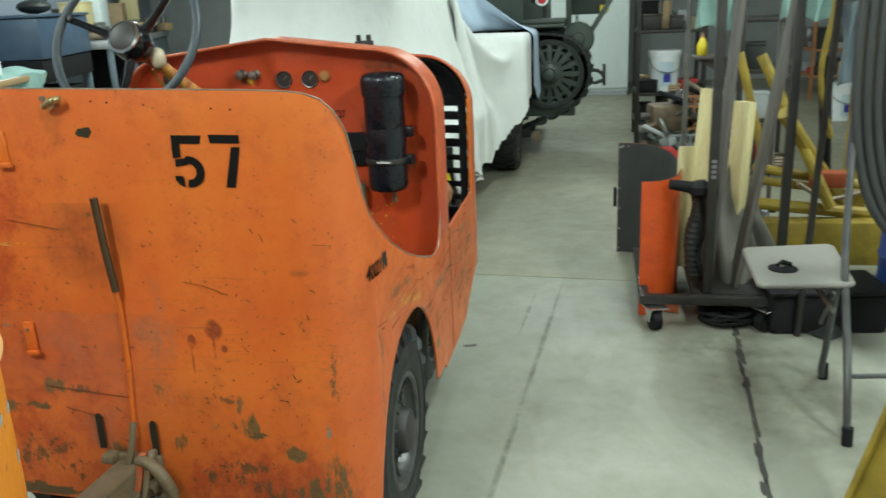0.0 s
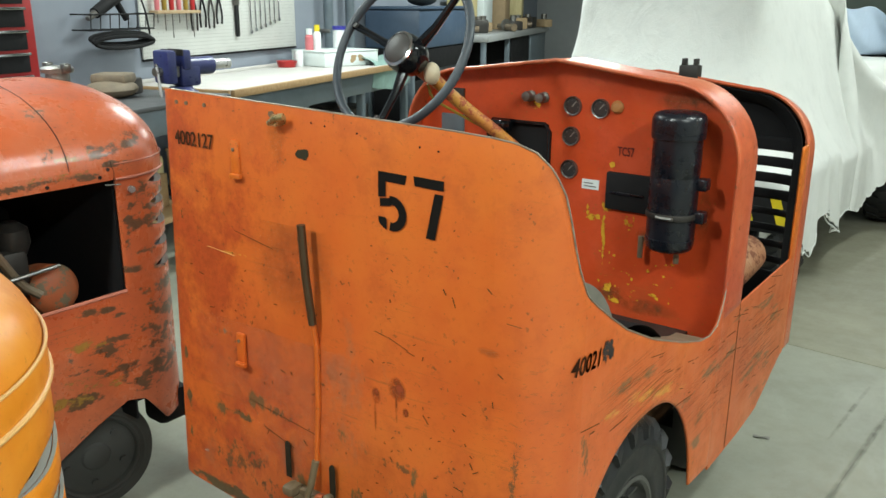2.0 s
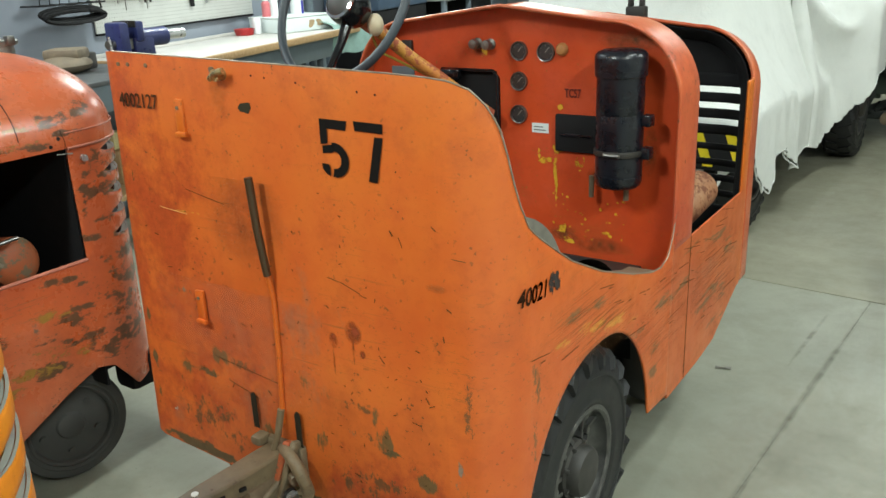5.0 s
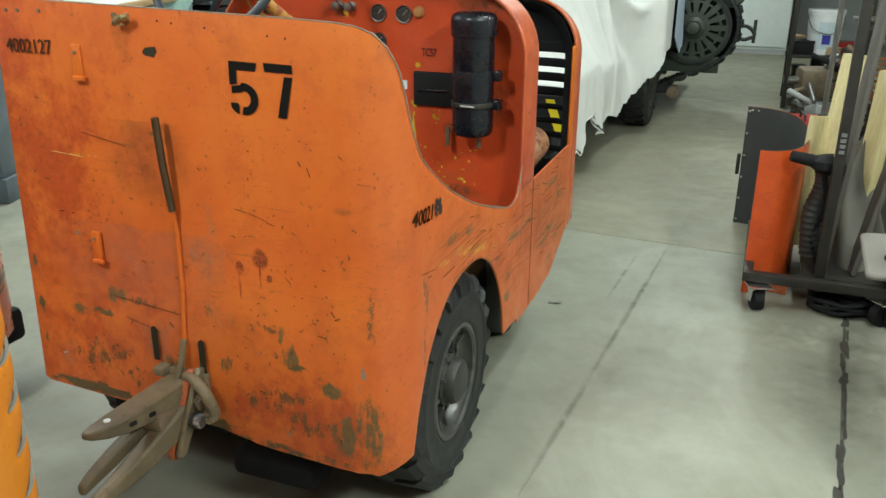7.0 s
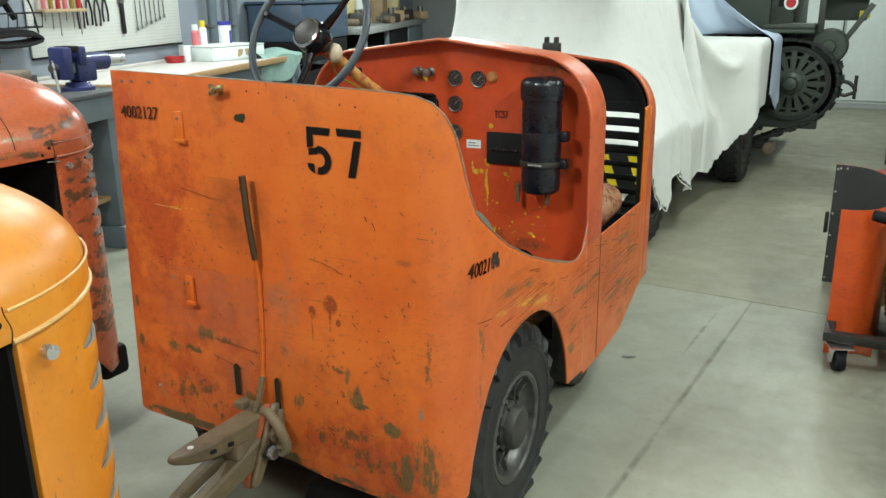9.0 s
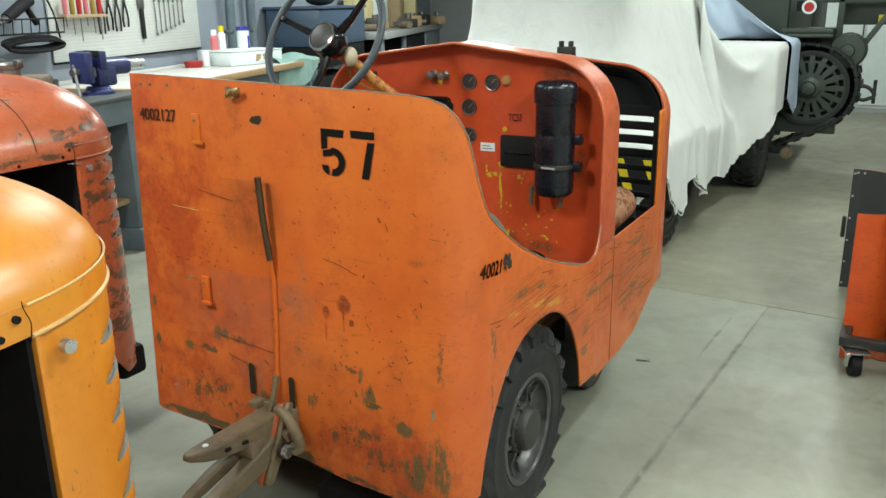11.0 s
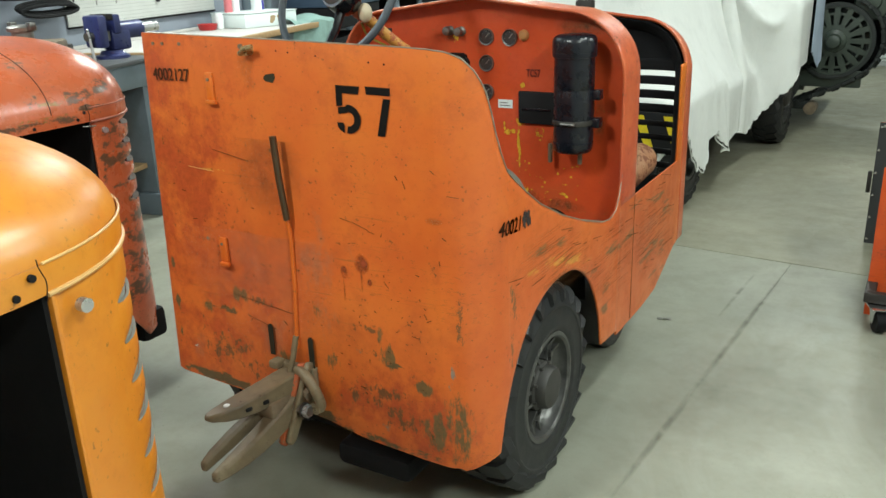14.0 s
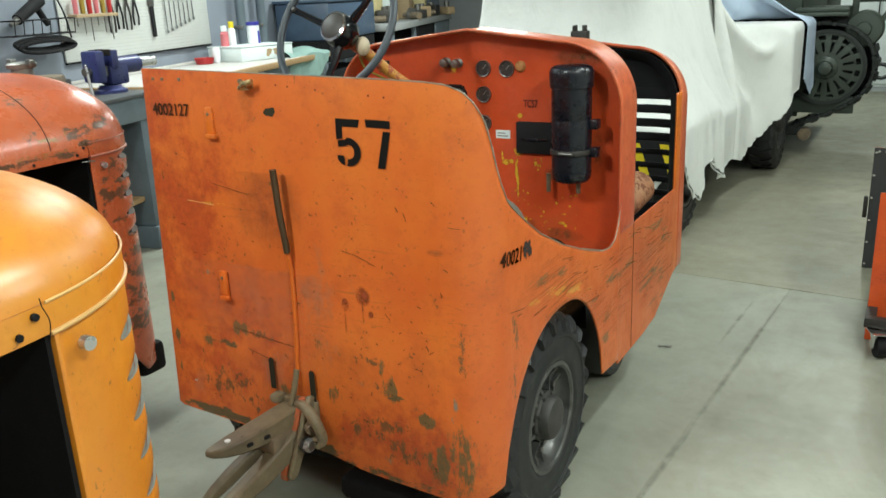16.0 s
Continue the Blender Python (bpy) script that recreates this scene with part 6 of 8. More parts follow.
def pegboard():
    bd = thing("pegboard", "white perforated pegboard on the wall with hanging tools", "pegboard")
    bd.matrix_basis = BENCH.copy()
    y0, y1, z0, z1 = 0.16, 2.12, 1.10, 2.0
    part("board", box(B(), -0.812, -0.80, y0, y1, z0, z1, 0.002), PEGBOARD, bd)
    part("bottom_strip", box(B(), -0.815, -0.794, y0, y1, z0 - 0.014, z0 - 0.002, 0.001), DARK, bd)
    bm = B()
    step = 0.0254
    for i in range(int((y1 - y0) / step)):
        for j in range(int((1.56 - z0) / step)):
            y, z = y0 + 0.015 + i * step, z0 + 0.015 + j * step
            vs = [bm.verts.new((-0.7995, y + 0.0034 * math.cos(a), z + 0.0034 * math.sin(a))) for a in (0, 1.05, 2.09, 3.14, 4.19, 5.24)]
            bm.faces.new(vs)
    tagged(part("peg_hole", bm, PRIMER, bd, "small round holes", smooth=False), kind="stuff")


def hanging(name, label, category, y, z, group="hanging tools"):
    t = thing(name, label, category, group)
    t.matrix_basis = BENCH @ pose(-0.795, y, z)
    return t


def pegboard_tools():
    # rack of orange-handled screwdrivers
    rk = hanging("tool_rack", "white tool rack holding orange handled screwdrivers", "tool rack", 0.46, 1.40, "")
    part("rail", box(B(), 0.004, 0.075, -0.22, 0.24, -0.01, 0.012, 0.003), CARD, rk)
    for k in range(6):
        s = hanging("screwdriver", "screwdriver with red and orange striped handle", "screwdriver", 0.28 + 0.075 * k, 1.40, "screwdrivers")
        part("handle", rod(B(), (0.04, 0, 0.014), (0.04, 0, 0.12), 0.016, 0.018, 12), [PINK, DIRTYYELLOW, REDPLASTIC][k % 3], s)
        part("shaft", rod(B(), (0.04, 0, -0.07 - 0.05 * (k % 3)), (0.04, 0, 0.014), 0.0035, seg=8), STEEL, s)
    for k, (y, l) in enumerate(((0.70, 0.19), (0.80, 0.17), (0.90, 0.18), (1.00, 0.15))):
        s = hanging("pliers", "dark steel pliers hanging by the handles", "pliers", y, 1.46, "pliers")
        for d in (-1, 1):
            part("handle", tube(B(), smooth_line([(0.015, 0.004 * d, 0.03), (0.015, 0.022 * d, -0.03), (0.015, 0.034 * d, -0.09), (0.015, 0.028 * d, -l)], 14), 0.0075, 8), DULLBLACK if k % 2 else DARKSTEEL, s)
        part("jaw", box(B(), 0.008, 0.022, -0.012, 0.012, 0.02, 0.10, 0.003), DARKSTEEL, s)
    s = hanging("adjustable_wrench", "dark adjustable wrench hanging on the board", "wrench", 1.23, 1.40)
    part("handle", box(B(), 0.004, 0.020, -0.022, 0.022, -0.19, 0.05, 0.006), DULLBLACK, s)
    part("head", box(B(), 0.003, 0.022, -0.040, 0.036, 0.04, 0.14, 0.01), STEEL, s)
    for k in range(7):
        s = hanging("combination_wrench", "small chrome wrench hanging on the board", "wrench", 1.42 + 0.07 * k, 1.44, "wrenches")
        l = 0.20 - 0.015 * k
        part("shank", box(B(), 0.006, 0.013, -0.006, 0.006, -l, 0.05, 0.002), CHROME, s)
        part("ring", lathe(B(), [(0.008, 0.004), (0.015, 0.004), (0.015, 0.014), (0.008, 0.014)], Matrix.Translation((0, 0, -l)) @ Matrix.Rotation(radians(90), 4, "Y"), 14, close=True), CHROME, s)
        part("open_end", box(B(), 0.005, 0.014, -0.013, 0.013, 0.045, 0.075, 0.003), CHROME, s)
    # wire basket with a drill, left of the board
    bk = hanging("wire_basket", "black wire wall basket holding an air drill", "wire basket", -0.16, 1.285, "")
    for z, d in ((0.02, 0.14), (0.11, 0.15)):
        part("hoop", tube(B(), [(0.0, -0.28, z), (d, -0.28, z), (d, 0.27, z), (0.0, 0.27, z)], 0.005, 6), DULLBLACK, bk)
    for k in range(8):
        y = -0.28 + 0.55 * k / 7
        part("upright", tube(B(), [(0.0, y, 0.02), (0.14, y, 0.02), (0.15, y, 0.11)], 0.0035, 6), DULLBLACK, bk)
    part("handle_wire", tube(B(), smooth_line([(0.08, 0.30, -0.02), (0.05, 0.30, 0.15), (0.04, 0.22, 0.29), (0.04, 0.10, 0.34)], 16), 0.006, 6), DULLBLACK, bk)
    t = hanging("air_drill", "black air drill lying in the wire basket", "drill", -0.20, 1.385, "")
    t.matrix_basis = t.matrix_basis @ Matrix.Scale(0.8, 4)
    part("body", rod(B(), (0.08, -0.14, 0.02), (0.08, 0.14, 0.16), 0.042, 0.05, 18), DULLBLACK, t)
    part("chuck", rod(B(), (0.08, -0.22, -0.02), (0.08, -0.14, 0.02), 0.018, 0.03, 14), STEEL, t)
    part("grip", rod(B(), (0.08, 0.08, 0.12), (0.10, 0.17, -0.03), 0.026, 0.024, 14), DULLBLACK, t)
    t = hanging("coiled_hose", "dark coiled air hose hanging under the basket", "hose", -0.10, 1.245, "")
    for k in range(3):
        part("coil", tube(B(), [(0.05 + 0.02 * k, 0.26 * math.cos(a), 0.005 + 0.035 * math.sin(a) - 0.012 * k) for a in [2 * math.pi * q / 36 for q in range(36)]], 0.012, 8, closed=True), DULLBLACK, t)


def bench_clutter():
    b = on_bench("white_box", "white cardboard box with brown smudges on the bench", "box", -0.44, 2.16, 0.952, -22)
    part("carton", box(B(), -0.22, 0.22, -0.30, 0.30, 0, 0.115, 0.008), WHITE, b)
    part("flap", box(B(), -0.223, 0.223, -0.303, 0.303, 0.117, 0.125, 0.003), WHITE, b)
    for k, x in enumerate((0.03, 0.12)):
        bm = blob(B(), x - 0.02, 0.06, 0.035, 0.03, 0, 900 + k)
        bmesh.ops.transform(bm, matrix=Matrix.Translation((0.2215, 0, 0)) @ Matrix.Rotation(radians(90), 4, "Z"), verts=bm.verts)
        part("smudge", bm, CARD, b, smooth=False)
    d = on_bench("red_dish", "small red plastic dish on the bench", "dish", -0.66, 1.72, 0.952, 5)
    part("dish", lathe(B(), [(0.07, 0), (0.085, 0.05), (0.080, 0.05), (0.066, 0.008)], None, 24), REDPLASTIC, d)
    for k, (x, y, r, h, m, lm) in enumerate(((-0.60, 2.00, 0.036, 0.30, PINK, WHITE), (-0.58, 2.10, 0.034, 0.33, LIGHTYELLOW, LIGHTYELLOW))):
        c = on_bench("spray_can", ("pink spray can standing on the bench" if k == 0 else "pale spray can with yellow cap on the bench"), "spray can", x, y, 0.952, 0, "spray cans")
        part("can", lathe(B(), [(r, 0), (r, h * 0.78), (r * 0.6, h * 0.84)], None, 20), PINK if k == 0 else WHITEPLASTIC, c)
        part("cap", lathe(B(), [(r * 0.72, h * 0.84), (r * 0.7, h), (0.004, h)], None, 18), lm, c)
    c = on_bench("wipes_tub", "white and blue tub of wipes on the bench", "tub", -0.50, 2.36, 0.952)
    part("tub", lathe(B(), [(0.058, 0), (0.058, 0.28), (0.05, 0.285)], None, 26), WHITEPLASTIC, c)
    part("blue_label", lathe(B(), [(0.0588, 0.06), (0.0592, 0.065), (0.0592, 0.23), (0.0588, 0.235)], Matrix.Translation((0.0015, -0.002, 0)) @ Matrix.Diagonal((1, 0.72, 1, 1)), 26, close=True), BLUELABEL, c)
    part("lid", lathe(B(), [(0.060, 0.285), (0.060, 0.315), (0.004, 0.318)], None, 26), BLUELABEL, c)
    g = on_bench("clear_jar", "small clear jar on the bench", "jar", -0.60, 1.82, 0.952)
    part("jar", lathe(B(), [(0.035, 0), (0.038, 0.10), (0.03, 0.13)], None, 18), WHITEPLASTIC, g)
    r = on_bench("rag", "teal cloth rag hanging over the bench edge", "rag", -0.13, 2.62, 0.953)

    def drape(u, v):
        x = -0.30 + 0.33 * min(u / 0.6, 1) + 0.012 * max(0, u - 0.6)
        z = 0.022 + 0.02 * math.sin(9 * v + 5 * u) + 0.035 * max(0, math.sin(5 * u)) * (1 - u) - max(0, u - 0.55) * 0.40 * (1 + 0.4 * math.sin(4 * v))
        return (x + 0.14 + 0.012 * math.sin(11 * v) - 0.10 * (1 - v), -0.50 + 0.72 * v + 0.05 * math.sin(4 * u), z)

    solid(part("cloth", sheet(B(), drape, 30, 36), TEAL, r), 0.004)


def tool_chest():
    t = on_bench("tool_chest", "red steel tool chest with dark drawers", "tool chest", -0.55, -1.42, 0.958)
    part("case", box(B(), -0.26, 0.26, -0.34, 0.22, 0, 0.62, 0.006), REDPLASTIC, t, "red painted case")
    for k in range(5):
        z = 0.08 + 0.105 * k
        d = part("drawer", box(B(), 0.258, 0.27, -0.30, 0.16, z, z + 0.088, 0.003), DULLBLACK, t, "black drawer front")
        part("drawer_pull", box(B(), 0.27, 0.285, -0.30, 0.16, z + 0.078, z + 0.092, 0.003), CHROME, d, "bright drawer pull")
    h = hanging("yellow_hose", "coiled yellow air hose on the wall", "hose", -1.02, 1.55, "")
    for k in range(5):
        part("coil", tube(B(), [(0.03 + 0.014 * k, 0.14 * math.cos(a), 0.20 * math.sin(a)) for a in [2 * math.pi * q / 40 for q in range(40)]], 0.009, 8, closed=True), DIRTYYELLOW, h)


def far_bench():
    m = on_bench("parts_washer", "blue-grey steel parts washer beside the bench", "parts washer", -0.42, 4.05, 0.0)
    part("tub", box(B(), -0.36, 0.24, -0.60, 0.85, 1.02, 1.40, 0.02), TANKBLUE, m, "dark blue tub")
    part("tub_floor", box(B(), -0.34, 0.22, -0.60, 0.85, 0.80, 1.018, 0.01), DARK, m)
    part("lid", box(B(), -0.38, 0.26, -0.62, 0.87, 1.402, 1.43, 0.008), TANKBLUE, m)
    for x in (-0.30, 0.18):
        for y in (-0.68, 0.78):
            part("leg", box(B(), x - 0.03, x + 0.03, y - 0.03, y + 0.03, 0, 0.80, 0.004), STEELBLUE, m)
    part("under_tank", box(B(), -0.28, 0.16, -0.60, 0.70, 0.10, 0.70, 0.02), DARK, m)
    c = on_bench("olive_bag", "dark olive canvas bag lying on the parts washer", "bag", -0.48, 4.25, 1.432, 10)
    bm = B()
    bmesh.ops.create_uvsphere(bm, u_segments=20, v_segments=10, radius=1, matrix=Matrix.Translation((0, 0, 0.07)) @ Matrix.Diagonal((0.16, 0.22, 0.070, 1)))
    part("bag_body", bm, OLIVEDARK, c)
    part("strap", tube(B(), smooth_line([(0.08, -0.15, 0.10), (0.12, -0.06, 0.16), (0.12, 0.06, 0.16), (0.08, 0.15, 0.10)], 14), 0.012, 8), OLIVE, c)
    d = on_bench("steel_desk", "grey steel desk with parts laid on top", "desk", -0.15, 7.2, 0.0, 4)
    part("top", box(B(), -0.75, 0.0, -2.05, 2.1, 1.02, 1.10, 0.006), DESKTOP, d, "worn grey steel top")
    for y in (-2.0, -0.7, 0.7, 2.0):
        part("leg", box(B(), -0.10, -0.04, y - 0.03, y + 0.03, 0, 1.02, 0.003), STEELBLUE, d)
        part("back_leg", box(B(), -0.72, -0.66, y - 0.03, y + 0.03, 0, 1.02, 0.003), STEELBLUE, d)
    part("drawer_unit", box(B(), -0.70, -0.03, -0.62, 0.62, 0.30, 1.015, 0.01), DARK, d)
    part("side_cupboard", box(B(), -0.70, -0.03, 0.75, 1.95, 0.12, 1.015, 0.01), STEELBLUE, d)
    rnd = random.Random(4)
    for k in range(9):
        y = -1.8 + 0.42 * k
        p = on_bench("machine_part", "greasy steel machine part on the desk", "machine part", -0.33 + rnd.uniform(-0.12, 0.12), 7.2 + y, 1.102, rnd.uniform(0, 180), "machine parts")
        if k % 3 == 0:
            part("shaft", rod(B(), (-0.16, 0, 0.05), (0.18, 0, 0.06), 0.05, 0.035, 16), GREASY, p)
            part("flange", rod(B(), (0.0, 0, 0.08), (0.03, 0, 0.08), 0.08, seg=20), STEEL, p)
        else:
            part("casting", box(B(), -0.12, 0.12, -0.08, 0.08, 0, 0.12 + 0.04 * (k % 2), 0.02), [WHITE, DARKSTEEL, CARD][k % 3], p)
            part("boss", rod(B(), (0, 0, 0.12), (0, 0, 0.20), 0.045, seg=16), STEEL, p)
    for k, (y, h, m) in enumerate(((5.9, 0.42, PALEWOOD), (6.6, 0.5, WHITE), (7.5, 0.4, CARD), (8.3, 0.55, PALEWOOD))):
        p = on_bench("carton", "pale carton standing at the back of the desk", "carton", -0.60, y, 1.103, 4 * k, "cartons")
        part("box_body", box(B(), -0.12, 0.12, -0.24, 0.24, 0, h, 0.006), m, p)
        part("box_lid", box(B(), -0.125, 0.125, -0.245, 0.245, h, h + 0.025, 0.004), m, p)


def floor_pail():
    p = thing("plastic_pail", "white plastic pail with lid standing by the bench", "pail", "pails", (-2.05, 2.05, 0))
    part("pail", lathe(B(), [(0.13, 0), (0.15, 0.36), (0.155, 0.36), (0.155, 0.385)], None, 28), WHITEPLASTIC, p)
    part("lid", lathe(B(), [(0.158, 0.37), (0.158, 0.39), (0.14, 0.395), (0.004, 0.393)], None, 28), WHITEPLASTIC, p)


left_wall()
wood_bench()
grey_bench()
vise()
anvil_block()
pegboard()
pegboard_tools()
bench_clutter()
tool_chest()
far_bench()
floor_pail()


# ---------------- the covered vehicle ----------------
def covered_vehicle():
    v = thing("covered_vehicle", "small military vehicle hidden under white canvas covers", "vehicle")
    part("body", box(B(), -1.15, 0.10, 3.05, 5.75, 0.42, 0.98, 0.03), DARK, v, "dark underbody")
    part("cabin", box(B(), -1.05, -0.05, 3.4, 4.55, 0.98, 1.5, 0.04), DARK, v)
    w = wheel("wheel", "", 0.37, 0.20, 0.21, RUBBER, 24)
    for k, (x, y, t) in enumerate(((0.40, 5.42, 0), (0.175, 3.42, 0), (-1.10, 5.42, 180), (-1.10, 3.36, 180))):
        q = w if k == 0 else copy_thing(w, pose(0, 0, 0))
        q.parent = v
        q.matrix_basis = pose(x, y, 0.37, 15 * k, 0, t)
    for o in v.children:
        if "category" in o:
            del o["category"]


def draped(nx, ny, step, centre, turn, z0, boxes, steps=150, loops=10, held=None, gather=0.86):
    """A square-woven cloth let fall on blocks, one edge caught at the held places: where its threads cross after it has settled."""
    c, s = math.cos(radians(turn)), math.sin(radians(turn))
    u, v = np.meshgrid((np.arange(nx) - (nx - 1) / 2) * step, (np.arange(ny) - (ny - 1) / 2) * step, indexing="ij")
    rng = np.random.RandomState(5)
    p = np.stack([centre[0] + c * u - s * v, centre[1] + s * u + c * v, z0 + 0.03 * rng.rand(nx, ny)], -1)
    old = p.copy()

    def tie(a, b, rest, k):
        d = b - a
        l = np.sqrt((d * d).sum(-1, keepdims=True)) + 1e-9
        w = (0.5 * k) * (1 - rest / l) * d
        a += w
        b -= w

    def pairs(q, hop, rest, k):
        for o in range(2 * hop):
            a, b = q[o : -hop : 2 * hop] if o < q.shape[0] - hop else q[:0], q[o + hop :: 2 * hop]
            n = min(len(a), len(b))
            if n:
                tie(a[:n], b[:n], rest, k)

    edge, first, last, rise, back = held
    grab = (u[:, edge] + centre[0] > first) & (u[:, edge] + centre[0] < last)
    hook = p[grab, edge].copy()
    hook[:, 2], hook[:, 1] = rise + 0.012 * np.sin(23 * hook[:, 0]), back + 0.03 * np.sin(9 * hook[:, 0])
    hook[:, 0] = last - (hook[:, 0].max() - hook[:, 0]) * gather
    for it in range(steps):
        vel = (p - old) * 0.985
        old = p.copy()
        p = p + vel
        p[..., 2] -= 9.8 / 3600
        for _ in range(loops):
            pairs(p, 1, step, 1.0)
            pairs(p.swapaxes(0, 1), 1, step, 1.0)
            diag = step * math.sqrt(2)
            for a, b in ((p[:-1, :-1], p[1:, 1:]), (p[1:, :-1], p[:-1, 1:])):
                for i in (0, 1):
                    tie(a[i::2], b[i::2], diag, 0.30)
            pairs(p, 2, 2 * step, 0.05)
            pairs(p.swapaxes(0, 1), 2, 2 * step, 0.05)
            for x0, x1, y0, y1, z1 in boxes:
                x, y, z = p[..., 0], p[..., 1], p[..., 2]
                inside = (x > x0) & (x < x1) & (y > y0) & (y < y1) & (z < z1)
                if not inside.any():
                    continue
                q = p[inside]
                gap = np.stack([q[:, 0] - x0, x1 - q[:, 0], q[:, 1] - y0, y1 - q[:, 1], z1 - q[:, 2]], -1)
                gap[:, 4] *= 0.7
                k = gap.argmin(-1)
                q[k == 0, 0] = x0
                q[k == 1, 0] = x1
                q[k == 2, 1] = y0
                q[k == 3, 1] = y1
                q[k == 4, 2] = z1
                p[inside] = q
                grip = old[inside]
                top = k == 4
                grip[top, :2] += (q[top, :2] - grip[top, :2]) * 0.25
                old[inside] = grip
            p[grab, edge] = hook
            p[..., 2] = np.maximum(p[..., 2], 0.012)
    return p


def cloth_thing(name, label, category, grid, mat, keep=None):
    """A cover made of a settled cloth, with a stitched hem round its rim; keep(i, j) says which meshes of the weave stay."""
    t = thing(name, label, category)
    nx, ny = grid.shape[:2]
    bm = B()
    vs = [[bm.verts.new(q) for q in row] for row in grid.tolist()]
    for i in range(nx - 1):
        for j in range(ny - 1):
            if keep is None or keep(i, j):
                bm.faces.new((vs[i][j], vs[i + 1][j], vs[i + 1][j + 1], vs[i][j + 1]))
    for row in vs:
        for v in row:
            if not v.link_faces:
                bm.verts.remove(v)
    ob = part("canvas", bm, mat, t, angle=180)
    solid(ob, 0.004, 0, 0)
    sub = ob.modifiers.new("soft", "SUBSURF")
    sub.levels = sub.render_levels = 1
    return t


covered_vehicle()
def hem_at(j, stops, rows):
    return float(np.interp(j, stops, rows))


def add_hem(t, grid, rows, mat):
    """A stitched hem along the cut edge."""
    line = [tuple(grid[min(int(rows(j)) + 1, len(grid) - 1), j]) for j in range(grid.shape[1] - 1)]
    part("hem", tube(B(), smooth_line(line, 3 * len(line)), 0.0045, 6), mat, t, "stitched hem")


NEAR = draped(99, 65, 0.034, (-0.42, 3.665), 0, 1.72, [(-1.05, -0.02, 3.35, 4.66, 1.60), (-1.30, 0.34, 2.88, 4.0, 0.70), (-0.9, -0.1, 2.95, 3.4, 1.0), (-1.2, 0.33, 4.0, 4.80, 0.62)], held=(-1, -1.2, 0.02, 1.61, 4.74))
near_rows = lambda j: hem_at(j, [0, 5, 9, 12, 15, 18, 21, 24, 27, 30, 33, 36, 39, 51, 64], [74, 74, 74.5, 77, 82.5, 86, 88, 86.5, 85.5, 86, 88, 91.5, 92, 92.6, 93.4])
cover = cloth_thing("canvas_cover", "white canvas dust cover draped over the vehicle with deep folds", "cover", NEAR, CLOTH, lambda i, j: i <= near_rows(j))
add_hem(cover, NEAR, near_rows, CLOTH)
FAR = draped(74, 40, 0.034, (0.03, 5.37), 0, 1.50, [(-1.15, 0.60, 5.0, 5.98, 1.12), (-1.05, 0.0, 3.35, 4.64, 1.61), (-1.1, 0.10, 4.5, 5.0, 1.15), (-1.1, 0.35, 4.5, 5.0, 0.62)], held=(0, -1.1, 0.10, 1.58, 4.62), gather=0.8)
far_rows = lambda j: hem_at(j, [0, 9, 12, 15, 18, 21, 24, 27, 40], [66, 66, 64.5, 62.6, 60.5, 58.2, 55.8, 55, 54.5])
cover = cloth_thing("canvas_cover", "second white canvas cover sagging over the low rear of the vehicle", "cover", FAR, CLOTH, lambda i, j: i <= far_rows(j))
add_hem(cover, FAR, far_rows, CLOTH)
BLUE = draped(46, 17, 0.034, (0.42, 5.90), 0, 1.50, [(-1.15, 0.625, 5.0, 6.06, 1.132)], steps=110, held=(0, -0.36, 0.14, 1.46, 5.52), gather=0.72)
blue_rows = lambda j: hem_at(j, [0, 8, 14, 20], [37, 40, 42, 38])
cover = cloth_thing("blue_cloth", "pale blue cloth lying on the canvas and hanging down", "cloth", BLUE, CLOTHBLUE, lambda i, j: i <= blue_rows(j))
add_hem(cover, BLUE, blue_rows, CLOTHBLUE)


